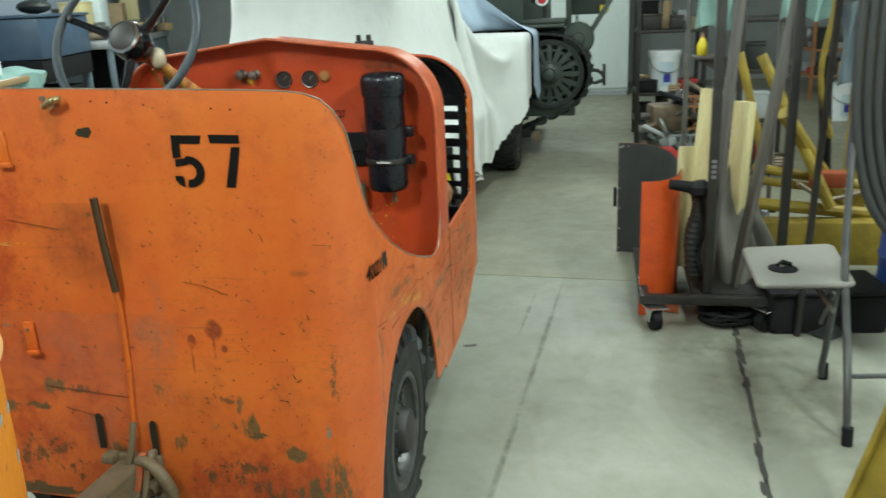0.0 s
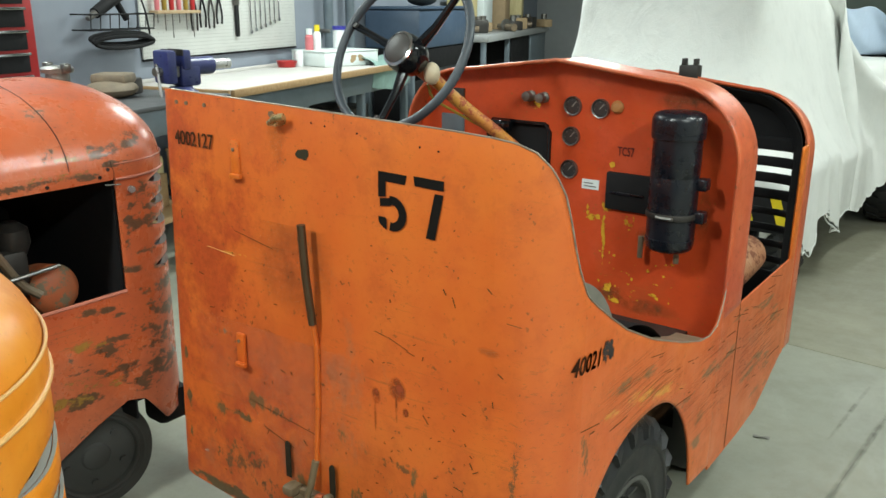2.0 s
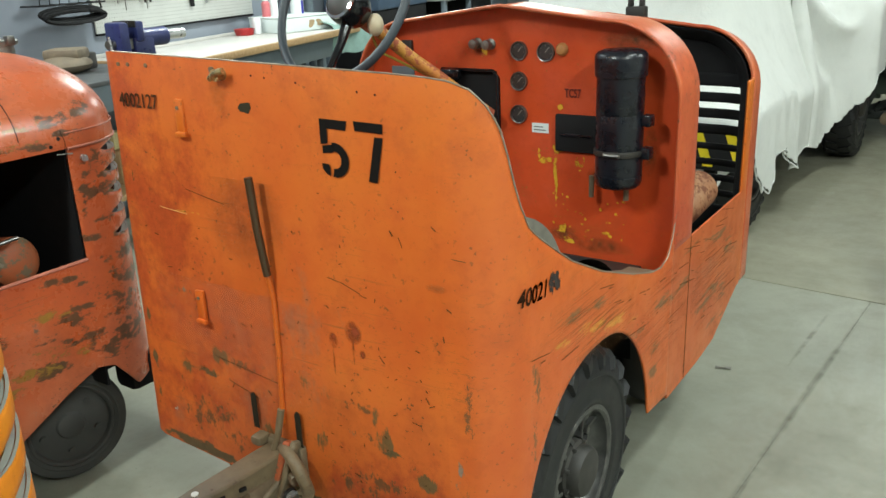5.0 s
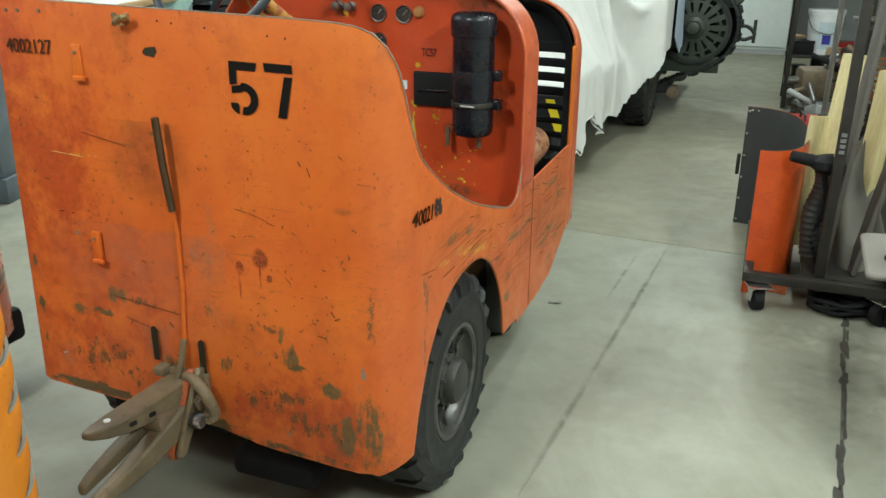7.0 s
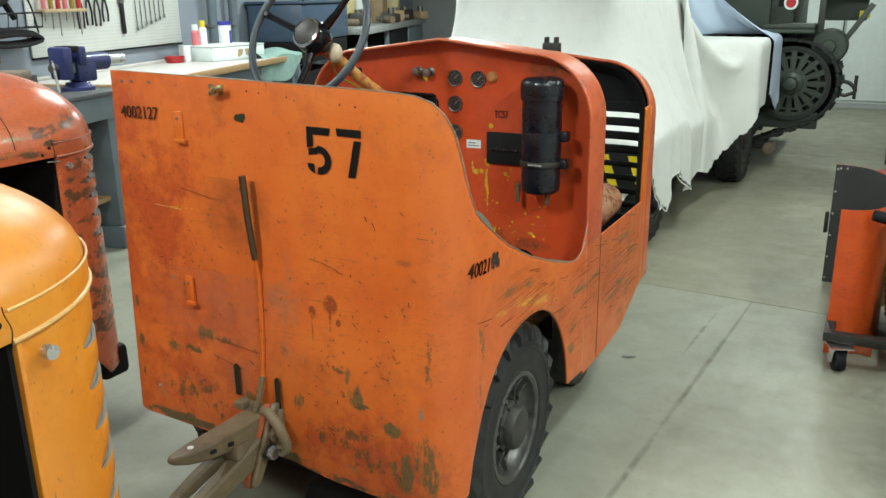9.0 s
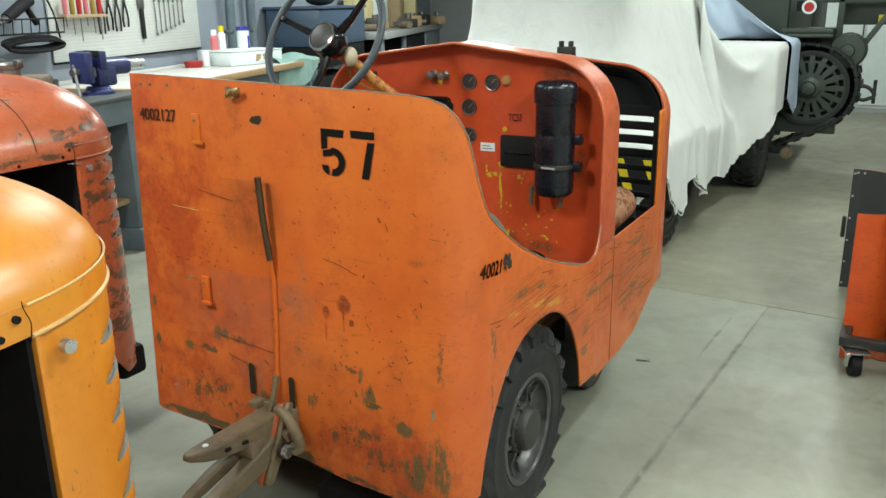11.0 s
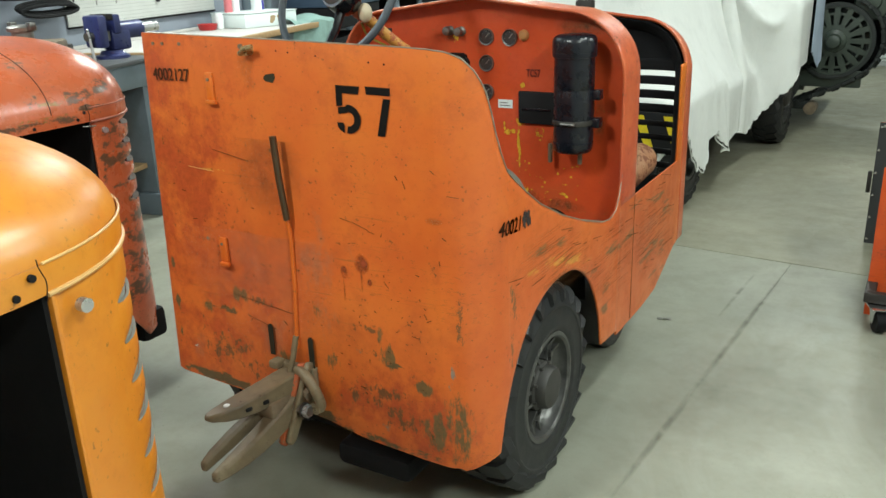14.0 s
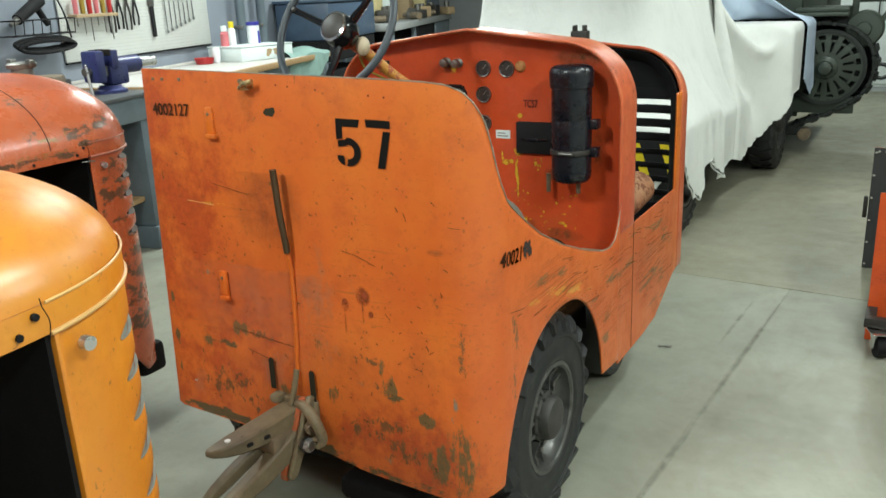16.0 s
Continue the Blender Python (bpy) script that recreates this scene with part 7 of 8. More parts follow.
# ---------------- the crawler behind it ----------------
def crawler():
    c = thing("crawler_tractor", "dark olive military crawler tractor with steel tracks", "crawler tractor")
    path = [(-1.5, 1.03), (0.30, 1.06), (0.62, 1.075), (0.86, 1.045), (1.02, 0.92), (1.075, 0.73), (1.03, 0.55), (0.90, 0.42), (0.60, 0.27), (0.30, 0.14), (0.05, 0.06), (-1.5, 0.055)]
    line = smooth_line([(x, 0, z) for x, z in path], 400)
    seg, acc = [line[0]], 0.0
    for a, b in zip(line, line[1:]):
        acc += (b - a).length
        if acc >= 0.108:
            seg.append(b)
            acc = 0.0
    mesh = None
    for a, b in zip(seg, seg[1:]):
        d = b - a
        ang = math.atan2(d.z, d.x)
        m = Matrix.Translation((a + b) / 2 + Vector((0, 6.28, 0))) @ Matrix.Rotation(-ang, 4, "Y")
        if mesh is None:
            bm = B()
            box(bm, -0.046, 0.046, -0.19, 0.19, -0.012, 0.020, 0.006, None, 1)
            box(bm, -0.030, 0.030, -0.10, 0.10, 0.018, 0.040, 0.004, None, 1)
            for y in (-0.20, 0.20):
                rod(bm, (-0.05, y - 0.02, 0), (-0.05, y + 0.02, 0), 0.016, seg=8)
            ob = part("track_link", bm, OLIVEDARK, c)
            mesh = ob.data
        else:
            ob = new("track_link", mesh)
            ob.parent = c
        ob.matrix_basis = m
    hub = Matrix.Translation((0.72, 6.10, 0.72)) @ Matrix.Rotation(radians(90), 4, "X")
    bm = B()
    R, n = 0.285, 16
    spokes = 144
    rings = [0.085, 0.125, 0.205, 0.222, 0.258, R]
    grid = [[bm.verts.new(hub @ Vector((r * math.cos(2 * math.pi * i / spokes), r * math.sin(2 * math.pi * i / spokes), -0.02 * (r / R)))) for i in range(spokes)] for r in rings]
    for q in range(len(rings) - 1):
        for i in range(spokes):
            ph = (i % 9)
            if (q == 1 and 3 <= ph <= 5) or (q == 3 and 2 <= ph <= 6 and True):
                continue
            j = (i + 1) % spokes
            bm.faces.new((grid[q][i], grid[q][j], grid[q + 1][j], grid[q + 1][i]))
    dr = part("drive_wheel", bm, OLIVE, c, "olive wheel disc with radial slots", smooth=False)
    solid(dr, 0.02)
    part("hub", lathe(B(), [(0.095, 0), (0.09, 0.03), (0.06, 0.05), (0.05, 0.10), (0.03, 0.11), (0.003, 0.11)], hub, 28), OLIVE, dr)
    part("wheel_rim", lathe(B(), [(R - 0.01, -0.05), (R + 0.02, -0.05), (R + 0.02, 0.015), (R - 0.01, 0.015)], hub, 48, close=True), OLIVEDARK, dr)
    part("inner_disc", lathe(B(), [(0.27, -0.10), (0.27, -0.09), (0.004, -0.09)], hub, 32), OLIVEDARK, dr)
    for k, x in enumerate((0.30, -0.12, -0.55, -1.0)):
        m = Matrix.Translation((x, 6.12, 0.27 if k else 0.36)) @ Matrix.Rotation(radians(90), 4, "X")
        part("road_wheel", lathe(B(), [(0.18, -0.05), (0.19, 0.0), (0.14, 0.02), (0.05, 0.05), (0.004, 0.055)], m, 28), OLIVEDARK, c)
    # near-black disc added for the shade inside the track
    part("wheel_backing", lathe(B(), [(0.36, -0.17), (0.36, -0.14), (0.004, -0.14)], hub, 36), DARK, c)
    part("lower_roller", rod(B(), (0.60, 6.02, 0.17), (0.60, 6.16, 0.17), 0.05, seg=16), GREASY, c)
    part("roller_arm", box(B(), 0.34, 0.62, 6.10, 6.14, 0.15, 0.22, 0.01), OLIVEDARK, c)
    part("side_plate", box(B(), -1.5, 0.52, 6.16, 6.20, 0.30, 0.98, 0.01), OLIVE, c)
    part("belly", box(B(), 0.30, 0.95, 6.12, 6.18, 0.34, 0.48, 0.01), OLIVE, c)
    part("hull", box(B(), -1.5, 0.66, 6.45, 7.6, 0.35, 1.9, 0.03), OLIVE, c, "olive painted steel hull")
    part("cab_side", box(B(), -1.5, 0.50, 6.10, 6.20, 1.14, 1.9, 0.02), OLIVE, c)
    part("fender", box(B(), -1.5, 0.86, 6.02, 6.52, 1.13, 1.16, 0.006), OLIVE, c, "flat fender over the track")
    part("fender_box", box(B(), 0.46, 0.86, 6.05, 6.45, 1.162, 1.20, 0.01), OLIVE, c)
    part("fender_brace", box(B(), 0.50, 0.85, 6.20, 6.45, 1.09, 1.13, 0.005), OLIVEDARK, c)
    post = part("post", box(B(), 0.86, 0.91, 6.25, 6.31, 0.95, 1.9, 0.006), OLIVE, c)
    part("rear_plate", box(B(), 0.90, 1.22, 6.40, 6.46, 1.22, 1.40, 0.006), OLIVE, c)
    part("upper_rail", box(B(), 0.66, 1.28, 6.25, 6.33, 1.40, 1.46, 0.006), OLIVE, c)
    m = Matrix.Translation((1.10, 6.28, 1.10)) @ Matrix.Rotation(radians(32), 4, "Y")
    part("strut", box(B(), -0.022, 0.022, -0.03, 0.03, -0.22, 0.30, 0.004, m), OLIVE, c)
    dm = Matrix.Translation((0.97, 6.20, 1.02)) @ Matrix.Rotation(radians(90), 4, "X")
    part("drum", lathe(B(), [(0.14, -0.12), (0.145, -0.1), (0.145, 0.03), (0.13, 0.05), (0.06, 0.055), (0.05, 0.08), (0.003, 0.085)], dm, 32), OLIVE, c, "round olive drum")
    sh = part("clevis", tube(B(), smooth_line([(1.06, 6.20, 0.74), (1.14, 6.20, 0.735), (1.19, 6.20, 0.70), (1.21, 6.20, 0.66)], 12), 0.016, 8), OLIVEDARK, c, "towing clevis")
    part("clevis_fork", tube(B(), [(1.06, 6.20, 0.64), (1.13, 6.20, 0.625), (1.20, 6.20, 0.65)], 0.016, 8), OLIVEDARK, sh)
    part("clevis_pin", rod(B(), (1.205, 6.20, 0.60), (1.205, 6.20, 0.79), 0.014, seg=10), OLIVEDARK, sh)
    part("tail_lamp", box(B(), 0.56, 0.64, 6.06, 6.12, 1.34, 1.42, 0.006), DULLBLACK, c)
    part("badge", rod(B(), (0.66, 6.03, 1.37), (0.66, 6.05, 1.37), 0.055, seg=20), WHITE, c, "white round badge")
    part("badge_ring", rod(B(), (0.66, 6.026, 1.37), (0.66, 6.031, 1.37), 0.038, seg=20), REDPLASTIC, c)
    part("reflector", box(B(), 1.16, 1.24, 6.36, 6.40, 1.24, 1.30, 0.004), LIGHTYELLOW, c)
    for k in range(6):
        part("bolt", rod(B(), (0.15 + 0.07 * k, 6.155, 0.40), (0.15 + 0.07 * k, 6.17, 0.40), 0.014, seg=6), OLIVEDARK, c)


def white_cabinet():
    c = thing("white_cabinet", "tall white steel cabinet by the back wall", "cabinet", "", (0.95, 10.45, 0))
    part("carcass", box(B(), -0.75, 0.62, 0.02, 0.55, 0.06, 2.1, 0.006), WHITE, c)
    for x0, x1 in ((-0.745, -0.07), (-0.06, 0.615)):
        d = part("door", box(B(), x0, x1, -0.005, 0.018, 0.10, 2.08, 0.006), WHITE, c)
    part("handle", box(B(), -0.10, -0.085, -0.03, -0.006, 0.95, 1.15, 0.004), DARKSTEEL, d, "dark handle")
    part("plinth", box(B(), -0.74, 0.61, 0.03, 0.50, 0.0, 0.06), WALLPALE, c)


crawler()
white_cabinet()


# ---------------- the right-hand side ----------------
def metal_guard():
    g = thing("curved_guard", "curved orange sheet metal guard with dark lining standing on the floor", "sheet metal guard")

    def f(u, v, inset=0.0):
        a = math.pi / 2 - math.pi * u
        flat = 0.10
        x0 = 1.262 + (1.338 - 1.262) * u
        n = 2.5
        c, s = math.cos(a), math.sin(a)
        x = x0 + (0.235 - inset) * abs(c) ** (2 / n)
        y = 2.572 + (0.488 - inset) * math.copysign(abs(s) ** (2 / n), s)
        return (x, y, 0.004 + 0.622 * v)

    solid(part("sheet", sheet(B(), f, 60, 10), GUARD_ORANGE, g, "orange painted outside", angle=60), 0.003, 0)
    solid(part("lining", sheet(B(), lambda u, v: f(u * 0.995, v, 0.006), 60, 10), DARKLINING, g, "dark grey rubbery lining", angle=60), 0.002, 0)
    for k in range(6):
        z = 0.03 + 0.115 * k
        part("rivet", rod(B(), (1.272, 3.047, z), (1.272, 3.042, z), 0.006, seg=8), CHROME, g)
    for k in range(2):
        part("rivet", rod(B(), (1.285 + 0.03 * k, 3.05, 0.61), (1.285 + 0.03 * k, 3.044, 0.61), 0.006, seg=8), CHROME, g)
    part("latch", box(B(), 1.238, 1.258, 3.04, 3.07, 0.27, 0.38, 0.006), DARKSTEEL, g)
    part("lower_sheet", sheet(B(), lambda u, v: (1.36 + 0.16 * u, 2.11 + 0.02 * math.sin(3 * u), 0.004 + 0.08 * v), 8, 1), RED, g)


DARKLINING = plain("guard_lining", (0.045, 0.047, 0.047), 0.55, vary=0.25, scale=5)


def caster(parent, x, y, turn):
    m = Matrix.Translation((x, y, 0)) @ Matrix.Rotation(radians(turn), 4, "Z")
    w = part("caster", rod(B(), m @ Vector((-0.018, 0, 0.047)), m @ Vector((0.018, 0, 0.047)), 0.047, seg=24), DULLBLACK, parent, "black rubber caster with bright steel fork")
    for sx in (-0.026, 0.026):
        bm = B()
        prism(bm, [(-0.012, 0.035), (0.012, 0.035), (0.045, 0.105), (-0.03, 0.105)], "x", sx - 0.002, sx + 0.002)
        bmesh.ops.transform(bm, matrix=m, verts=bm.verts)
        part("fork", bm, CHROME, w)
    part("top_plate", box(B(), -0.045, 0.045, -0.045, 0.06, 0.103, 0.109, 0.002, m), CHROME, w)


def cart():
    c = thing("platform_cart", "dark steel platform cart on casters with upright post", "cart")
    for y in (1.94, 2.62):
        part("rail", box(B(), 1.335, 1.98, y, y + 0.04, 0.11, 0.15, 0.003), DARKSTEEL, c)
    for x in (1.335, 1.94):
        part("cross_rail", box(B(), x, x + 0.04, 1.98, 2.62, 0.11, 0.15, 0.003), DARKSTEEL, c)
    part("deck", box(B(), 1.56, 1.94, 1.985, 2.615, 0.135, 0.149), DARKSTEEL, c, smooth=False)
    part("post", box(B(), 1.605, 1.643, 1.985, 2.02, 0.15, 1.75, 0.003), DARKSTEEL, c, "dark upright post")
    part("post_brace", box(B(), 1.90, 1.935, 1.985, 2.02, 0.15, 1.55, 0.003), DARKSTEEL, c)
    for k in range(4):
        part("print_bar", box(B(), 1.614, 1.634, 1.982, 1.9845, 0.66 + 0.022 * k, 0.674 + 0.022 * k), PRIMER, c, smooth=False)
    for x, y, t in ((1.40, 1.93, 20), (1.86, 1.94, -50), (1.40, 2.62, 0), (1.90, 2.62, 0)):
        caster(c, x, y, t)


def leaning(name, label, p0, p1, w, t, mat, category="board", spin=0.0, group=""):
    o = thing(name, label, category, group)
    m, length = frame_of(p0, p1)
    part("plank", box(B(), -w / 2, w / 2, -t / 2, t / 2, 0, length, 0.006, m @ Matrix.Rotation(radians(spin), 4, "Z")), mat, o)
    part("end_grain", box(B(), -w / 2 * 0.96, w / 2 * 0.96, -t / 2 * 0.9, t / 2 * 0.9, length - 0.001, length + 0.002, 0, m @ Matrix.Rotation(radians(spin), 4, "Z")), mat, o, smooth=False)
    return o


def chair():
    c = thing("folding_chair", "grey folding chair with dark tube frame", "chair")
    bm = prism(B(), [(1.685, 1.27), (1.70, 1.255), (1.98, 1.275), (2.01, 1.30), (2.05, 1.72), (2.03, 1.75), (1.72, 1.69), (1.70, 1.67)], "z", 0.435, 0.455)
    s = part("seat", bm, SEATGREY, c, "flat grey padded seat")
    bv = s.modifiers.new("round", "BEVEL")
    bv.width, bv.segments = 0.008, 2
    part("front_leg", tube(B(), smooth_line([(1.945, 1.00, 0.0), (1.95, 1.10, 0.25), (1.985, 1.35, 0.50), (2.03, 1.55, 0.80), (2.05, 1.62, 1.0)], 24), 0.013, 10), CHAIRFRAME, c)
    part("front_leg", tube(B(), smooth_line([(2.36, 1.02, 0.0), (2.36, 1.12, 0.25), (2.36, 1.36, 0.50), (2.38, 1.56, 0.80), (2.38, 1.64, 1.0)], 24), 0.013, 10), CHAIRFRAME, c)
    part("rear_leg", tube(B(), smooth_line([(1.99, 1.49, 0.0), (1.975, 1.47, 0.05), (1.97, 1.42, 0.16), (1.965, 1.34, 0.43)], 18), 0.012, 10), CHAIRFRAME, c)
    part("rear_leg", tube(B(), [(2.33, 1.52, 0.0), (2.32, 1.36, 0.43)], 0.012, 10), CHAIRFRAME, c)
    part("cross_bar", tube(B(), [(1.95, 1.09, 0.20), (2.36, 1.10, 0.22)], 0.009, 8), CHAIRFRAME, c)
    part("hinge_bar", box(B(), 1.93, 1.945, 1.25, 1.52, 0.355, 0.375, 0.003), STEEL, c)
    part("brace", tube(B(), [(1.94, 1.28, 0.42), (1.965, 1.50, 0.22)], 0.007, 8), CHAIRFRAME, c)
    part("backrest", box(B(), 2.03, 2.40, 1.60, 1.625, 0.78, 1.0, 0.01), BLUEPLASTIC, c, "blue back panel")
    for x, y in ((1.945, 1.0), (1.99, 1.49), (2.36, 1.02)):
        part("foot_cap", rod(B(), (x, y, 0), (x, y + 0.008, 0.06), 0.018, seg=12), DULLBLACK, c, "black rubber foot")
    k = thing("tool_disc", "black plastic clamp disc lying on the chair seat", "clamp", "", (1.80, 1.42, 0.456))
    part("base", lathe(B(), [(0.05, 0), (0.05, 0.004), (0.02, 0.01), (0.004, 0.012)], None, 22), DULLBLACK, k)
    part("lever", tube(B(), [(-0.02, 0, 0.012), (0.0, 0.01, 0.024), (0.03, 0, 0.016)], 0.008, 8), DULLBLACK, k)
    part("screw", rod(B(), (-0.005, -0.01, 0.012), (-0.005, -0.01, 0.02), 0.010, seg=12), CHROME, k)


def loaded_cart():
    leaning("old_board", "wide grey-brown board leaning on the cart post", (1.634, 2.10, 0.151), (1.730, 2.12, 1.75), 0.085, 0.022, BROWNBOARD, group="leaning boards")
    leaning("old_board", "second weathered board leaning behind the chair", (1.749, 2.10, 0.151), (1.988, 2.12, 1.78), 0.105, 0.024, BROWNBOARD, group="leaning boards")
    leaning("pale_plank", "pale yellow split plank standing on the cart", (1.60, 2.36, 0.151), (1.66, 2.42, 0.98), 0.10, 0.05, PALEWOOD, spin=20, group="pale planks")
    leaning("pale_plank", "pale yellow foam wedge beside the post", (1.76, 2.30, 0.30), (1.79, 2.34, 0.93), 0.09, 0.05, PALEWOOD, spin=-15, group="pale planks")
    leaning("pale_plank", "short pale splintered plank on the cart", (1.54, 2.34, 0.16), (1.56, 2.40, 0.72), 0.08, 0.04, PALEWOOD, spin=40, group="pale planks")
    t = thing("grey_tarp", "crumpled grey-beige tarp heaped on the cart", "tarp")

    def heap(u, v):
        a = 2 * math.pi * u
        r = (1 - v) * (1 + 0.22 * math.sin(3 * a + 2 * v) + 0.12 * math.sin(7 * a + 9 * v))
        return (1.76 + 0.20 * r * math.cos(a), 2.36 + 0.19 * r * math.sin(a), 0.15 + 0.52 * v ** 0.8 * (1 + 0.12 * math.sin(5 * a)))

    bm = sheet(B(), heap, 60, 24)
    bmesh.ops.remove_doubles(bm, verts=bm.verts, dist=0.0005)
    part("folds", bm, TARP, t, angle=180)
    g = thing("grinder", "black handled grinder hanging by the post", "grinder", "", (1.555, 2.06, 0.60))
    part("grip", rod(B(), (-0.10, 0, 0.02), (0.0, 0.02, 0.0), 0.022, 0.026, 14), DULLBLACK, g)
    part("head", lathe(B(), [(0.03, -0.02), (0.055, 0.0), (0.055, 0.03), (0.02, 0.05)], Matrix.Translation((0.03, 0.02, -0.02)), 20), DULLBLACK, g)
    part("cord", tube(B(), smooth_line([(0.03, 0.02, -0.04), (0.06, 0.05, -0.2), (0.02, 0.06, -0.32), (0.07, 0.08, -0.448)], 20), 0.012, 8), DULLBLACK, g)
    h = thing("duct_hose", "grey ribbed duct hose standing on the cart", "hose")
    pts = smooth_line([(1.585, 2.16, 0.19), (1.57, 2.14, 0.36), (1.60, 2.16, 0.50), (1.58, 2.20, 0.60)], 60)
    part("hose", tube(B(), pts, 0.04, 14, radii=[0.038 + 0.004 * (k % 3 == 0) for k in range(61)]), HOSE, h)
    # black bag shape stands in for the shadow under the cart
    b = thing("black_tool_bag", "black bag shape filling the shadow under the cart load", "bag", "", (1.74, 2.20, 0.0))
    part("bag_body", box(B(), -0.14, 0.16, -0.06, 0.24, 0.0, 0.105, 0.03), DULLBLACK, b)
    part("handle", tube(B(), smooth_line([(-0.08, 0, 0.09), (-0.04, -0.06, 0.10), (0.06, -0.06, 0.10), (0.10, 0, 0.09)], 14), 0.008, 8), DULLBLACK, b)


def floor_mess():
    # black box added where only shadow lies below the seat
    bx = thing("black_crate", "black box added for the shadow behind the chair", "crate", "", (2.10, 2.06, 0.0), 6)
    part("crate_body", box(B(), -0.24, 0.24, -0.14, 0.14, 0, 0.17, 0.02), DULLBLACK, bx)
    part("crate_rim", box(B(), -0.25, 0.25, -0.15, 0.15, 0.172, 0.19, 0.006), DULLBLACK, bx)
    rnd = random.Random(12)
    for k in range(5):
        t = thing("cable_coil", "tangled black cable lying on the floor under the cart", "cable", "floor cables", (1.72 + 0.12 * k, 1.98 + 0.05 * (k % 2), 0.0))
        pts = []
        for q in range(60):
            a = 2 * math.pi * q / 17 + k
            r = 0.07 + 0.04 * math.sin(q * 0.37 + k)
            pts.append((r * 1.5 * math.cos(a), r * math.sin(a), 0.012 + 0.0010 * q + 0.006 * math.sin(q * 0.9)))
        part("cable", tube(B(), pts, 0.010, 7), DULLBLACK, t)
    for k, (x, y, w) in enumerate(((1.95, 2.35, 0.22), (2.15, 2.0, 0.18))):
        t = thing("oily_rag", "dark oily rag crumpled on the floor", "rag", "oily rags", (x, y, 0.0), 40 * k)
        solid(part("cloth", sheet(B(), lambda u, v: ((u - 0.5) * w * 1.6, (v - 0.5) * w, 0.006 + 0.07 * max(0, math.sin(math.pi * u) * math.sin(math.pi * v)) * (1 + 0.5 * math.sin(11 * u + 3 * v) * math.sin(9 * v + k))), 24, 18), OLIVEDARK, t), 0.004, 1)


TARP = plain("grey_tarp", (0.14, 0.13, 0.105), 0.8, vary=0.4, scale=8)


def yellow_hoist():
    h = thing("engine_hoist", "dirty yellow folding engine hoist with arms and base legs", "engine hoist")
    part("mast", box(B(), 2.42, 2.52, 2.95, 3.05, 0.10, 1.70, 0.006), DIRTYYELLOW, h)
    for k, (p, q, r) in enumerate((((2.0, 2.55, 0.85), (2.45, 2.95, 0.25), 0.035), ((1.92, 2.75, 1.10), (2.26, 2.60, 0.38), 0.026), ((1.85, 2.95, 1.10), (1.98, 2.90, 0.60), 0.022), ((1.92, 2.75, 0.55), (2.55, 2.85, 0.42), 0.024), ((1.92, 2.8, 0.48), (2.6, 2.9, 0.36), 0.022), ((1.9, 2.7, 0.38), (2.6, 2.75, 0.30), 0.03))):
        part("arm", rod(B(), p, q, r, seg=10), DIRTYYELLOW, h)
    part("base", box(B(), 1.93, 2.75, 2.62, 2.74, 0.08, 0.30, 0.01), DIRTYYELLOW, h)
    part("base_leg", box(B(), 1.95, 2.05, 2.5, 3.6, 0.05, 0.14, 0.006), DIRTYYELLOW, h)
    part("ram", rod(B(), (2.3, 2.9, 0.4), (2.2, 2.7, 1.1), 0.03, seg=14), DULLBLACK, h)
    for x in (1.98, 2.65):
        part("roller", rod(B(), (x, 2.66, 0.045), (x + 0.05, 2.66, 0.045), 0.045, seg=18), DULLBLACK, h)
    part("yellow_hose", tube(B(), smooth_line([(2.2, 2.7, 1.75), (2.22, 2.7, 1.35), (2.18, 2.68, 1.0), (2.26, 2.72, 0.7)], 24), 0.013, 8), DIRTYYELLOW, h)
    part("clamp", box(B(), 2.18, 2.34, 2.66, 2.74, 0.46, 0.54, 0.01), RUST, h)
    part("chain", tube(B(), smooth_line([(2.1, 2.6, 0.5), (2.25, 2.62, 0.42), (2.45, 2.66, 0.46)], 20), 0.012, 6), GREASY, h)


def yellow_ladder():
    p = thing("yellow_beam", "scuffed yellow steel beam leaning near the aisle", "beam")
    m, length = frame_of((1.80, 0.42, 0.0), (2.30, 0.62, 1.55))
    q = m @ Matrix.Rotation(radians(35), 4, "Z")
    part("web", box(B(), -0.055, 0.055, -0.006, 0.006, 0.02, length, 0.002, q), DIRTYYELLOW, p)
    for s in (-1, 1):
        part("flange", box(B(), s * 0.055 - 0.007, s * 0.055 + 0.007, -0.045, 0.045, 0.02, length, 0.003, q), DIRTYYELLOW, p)


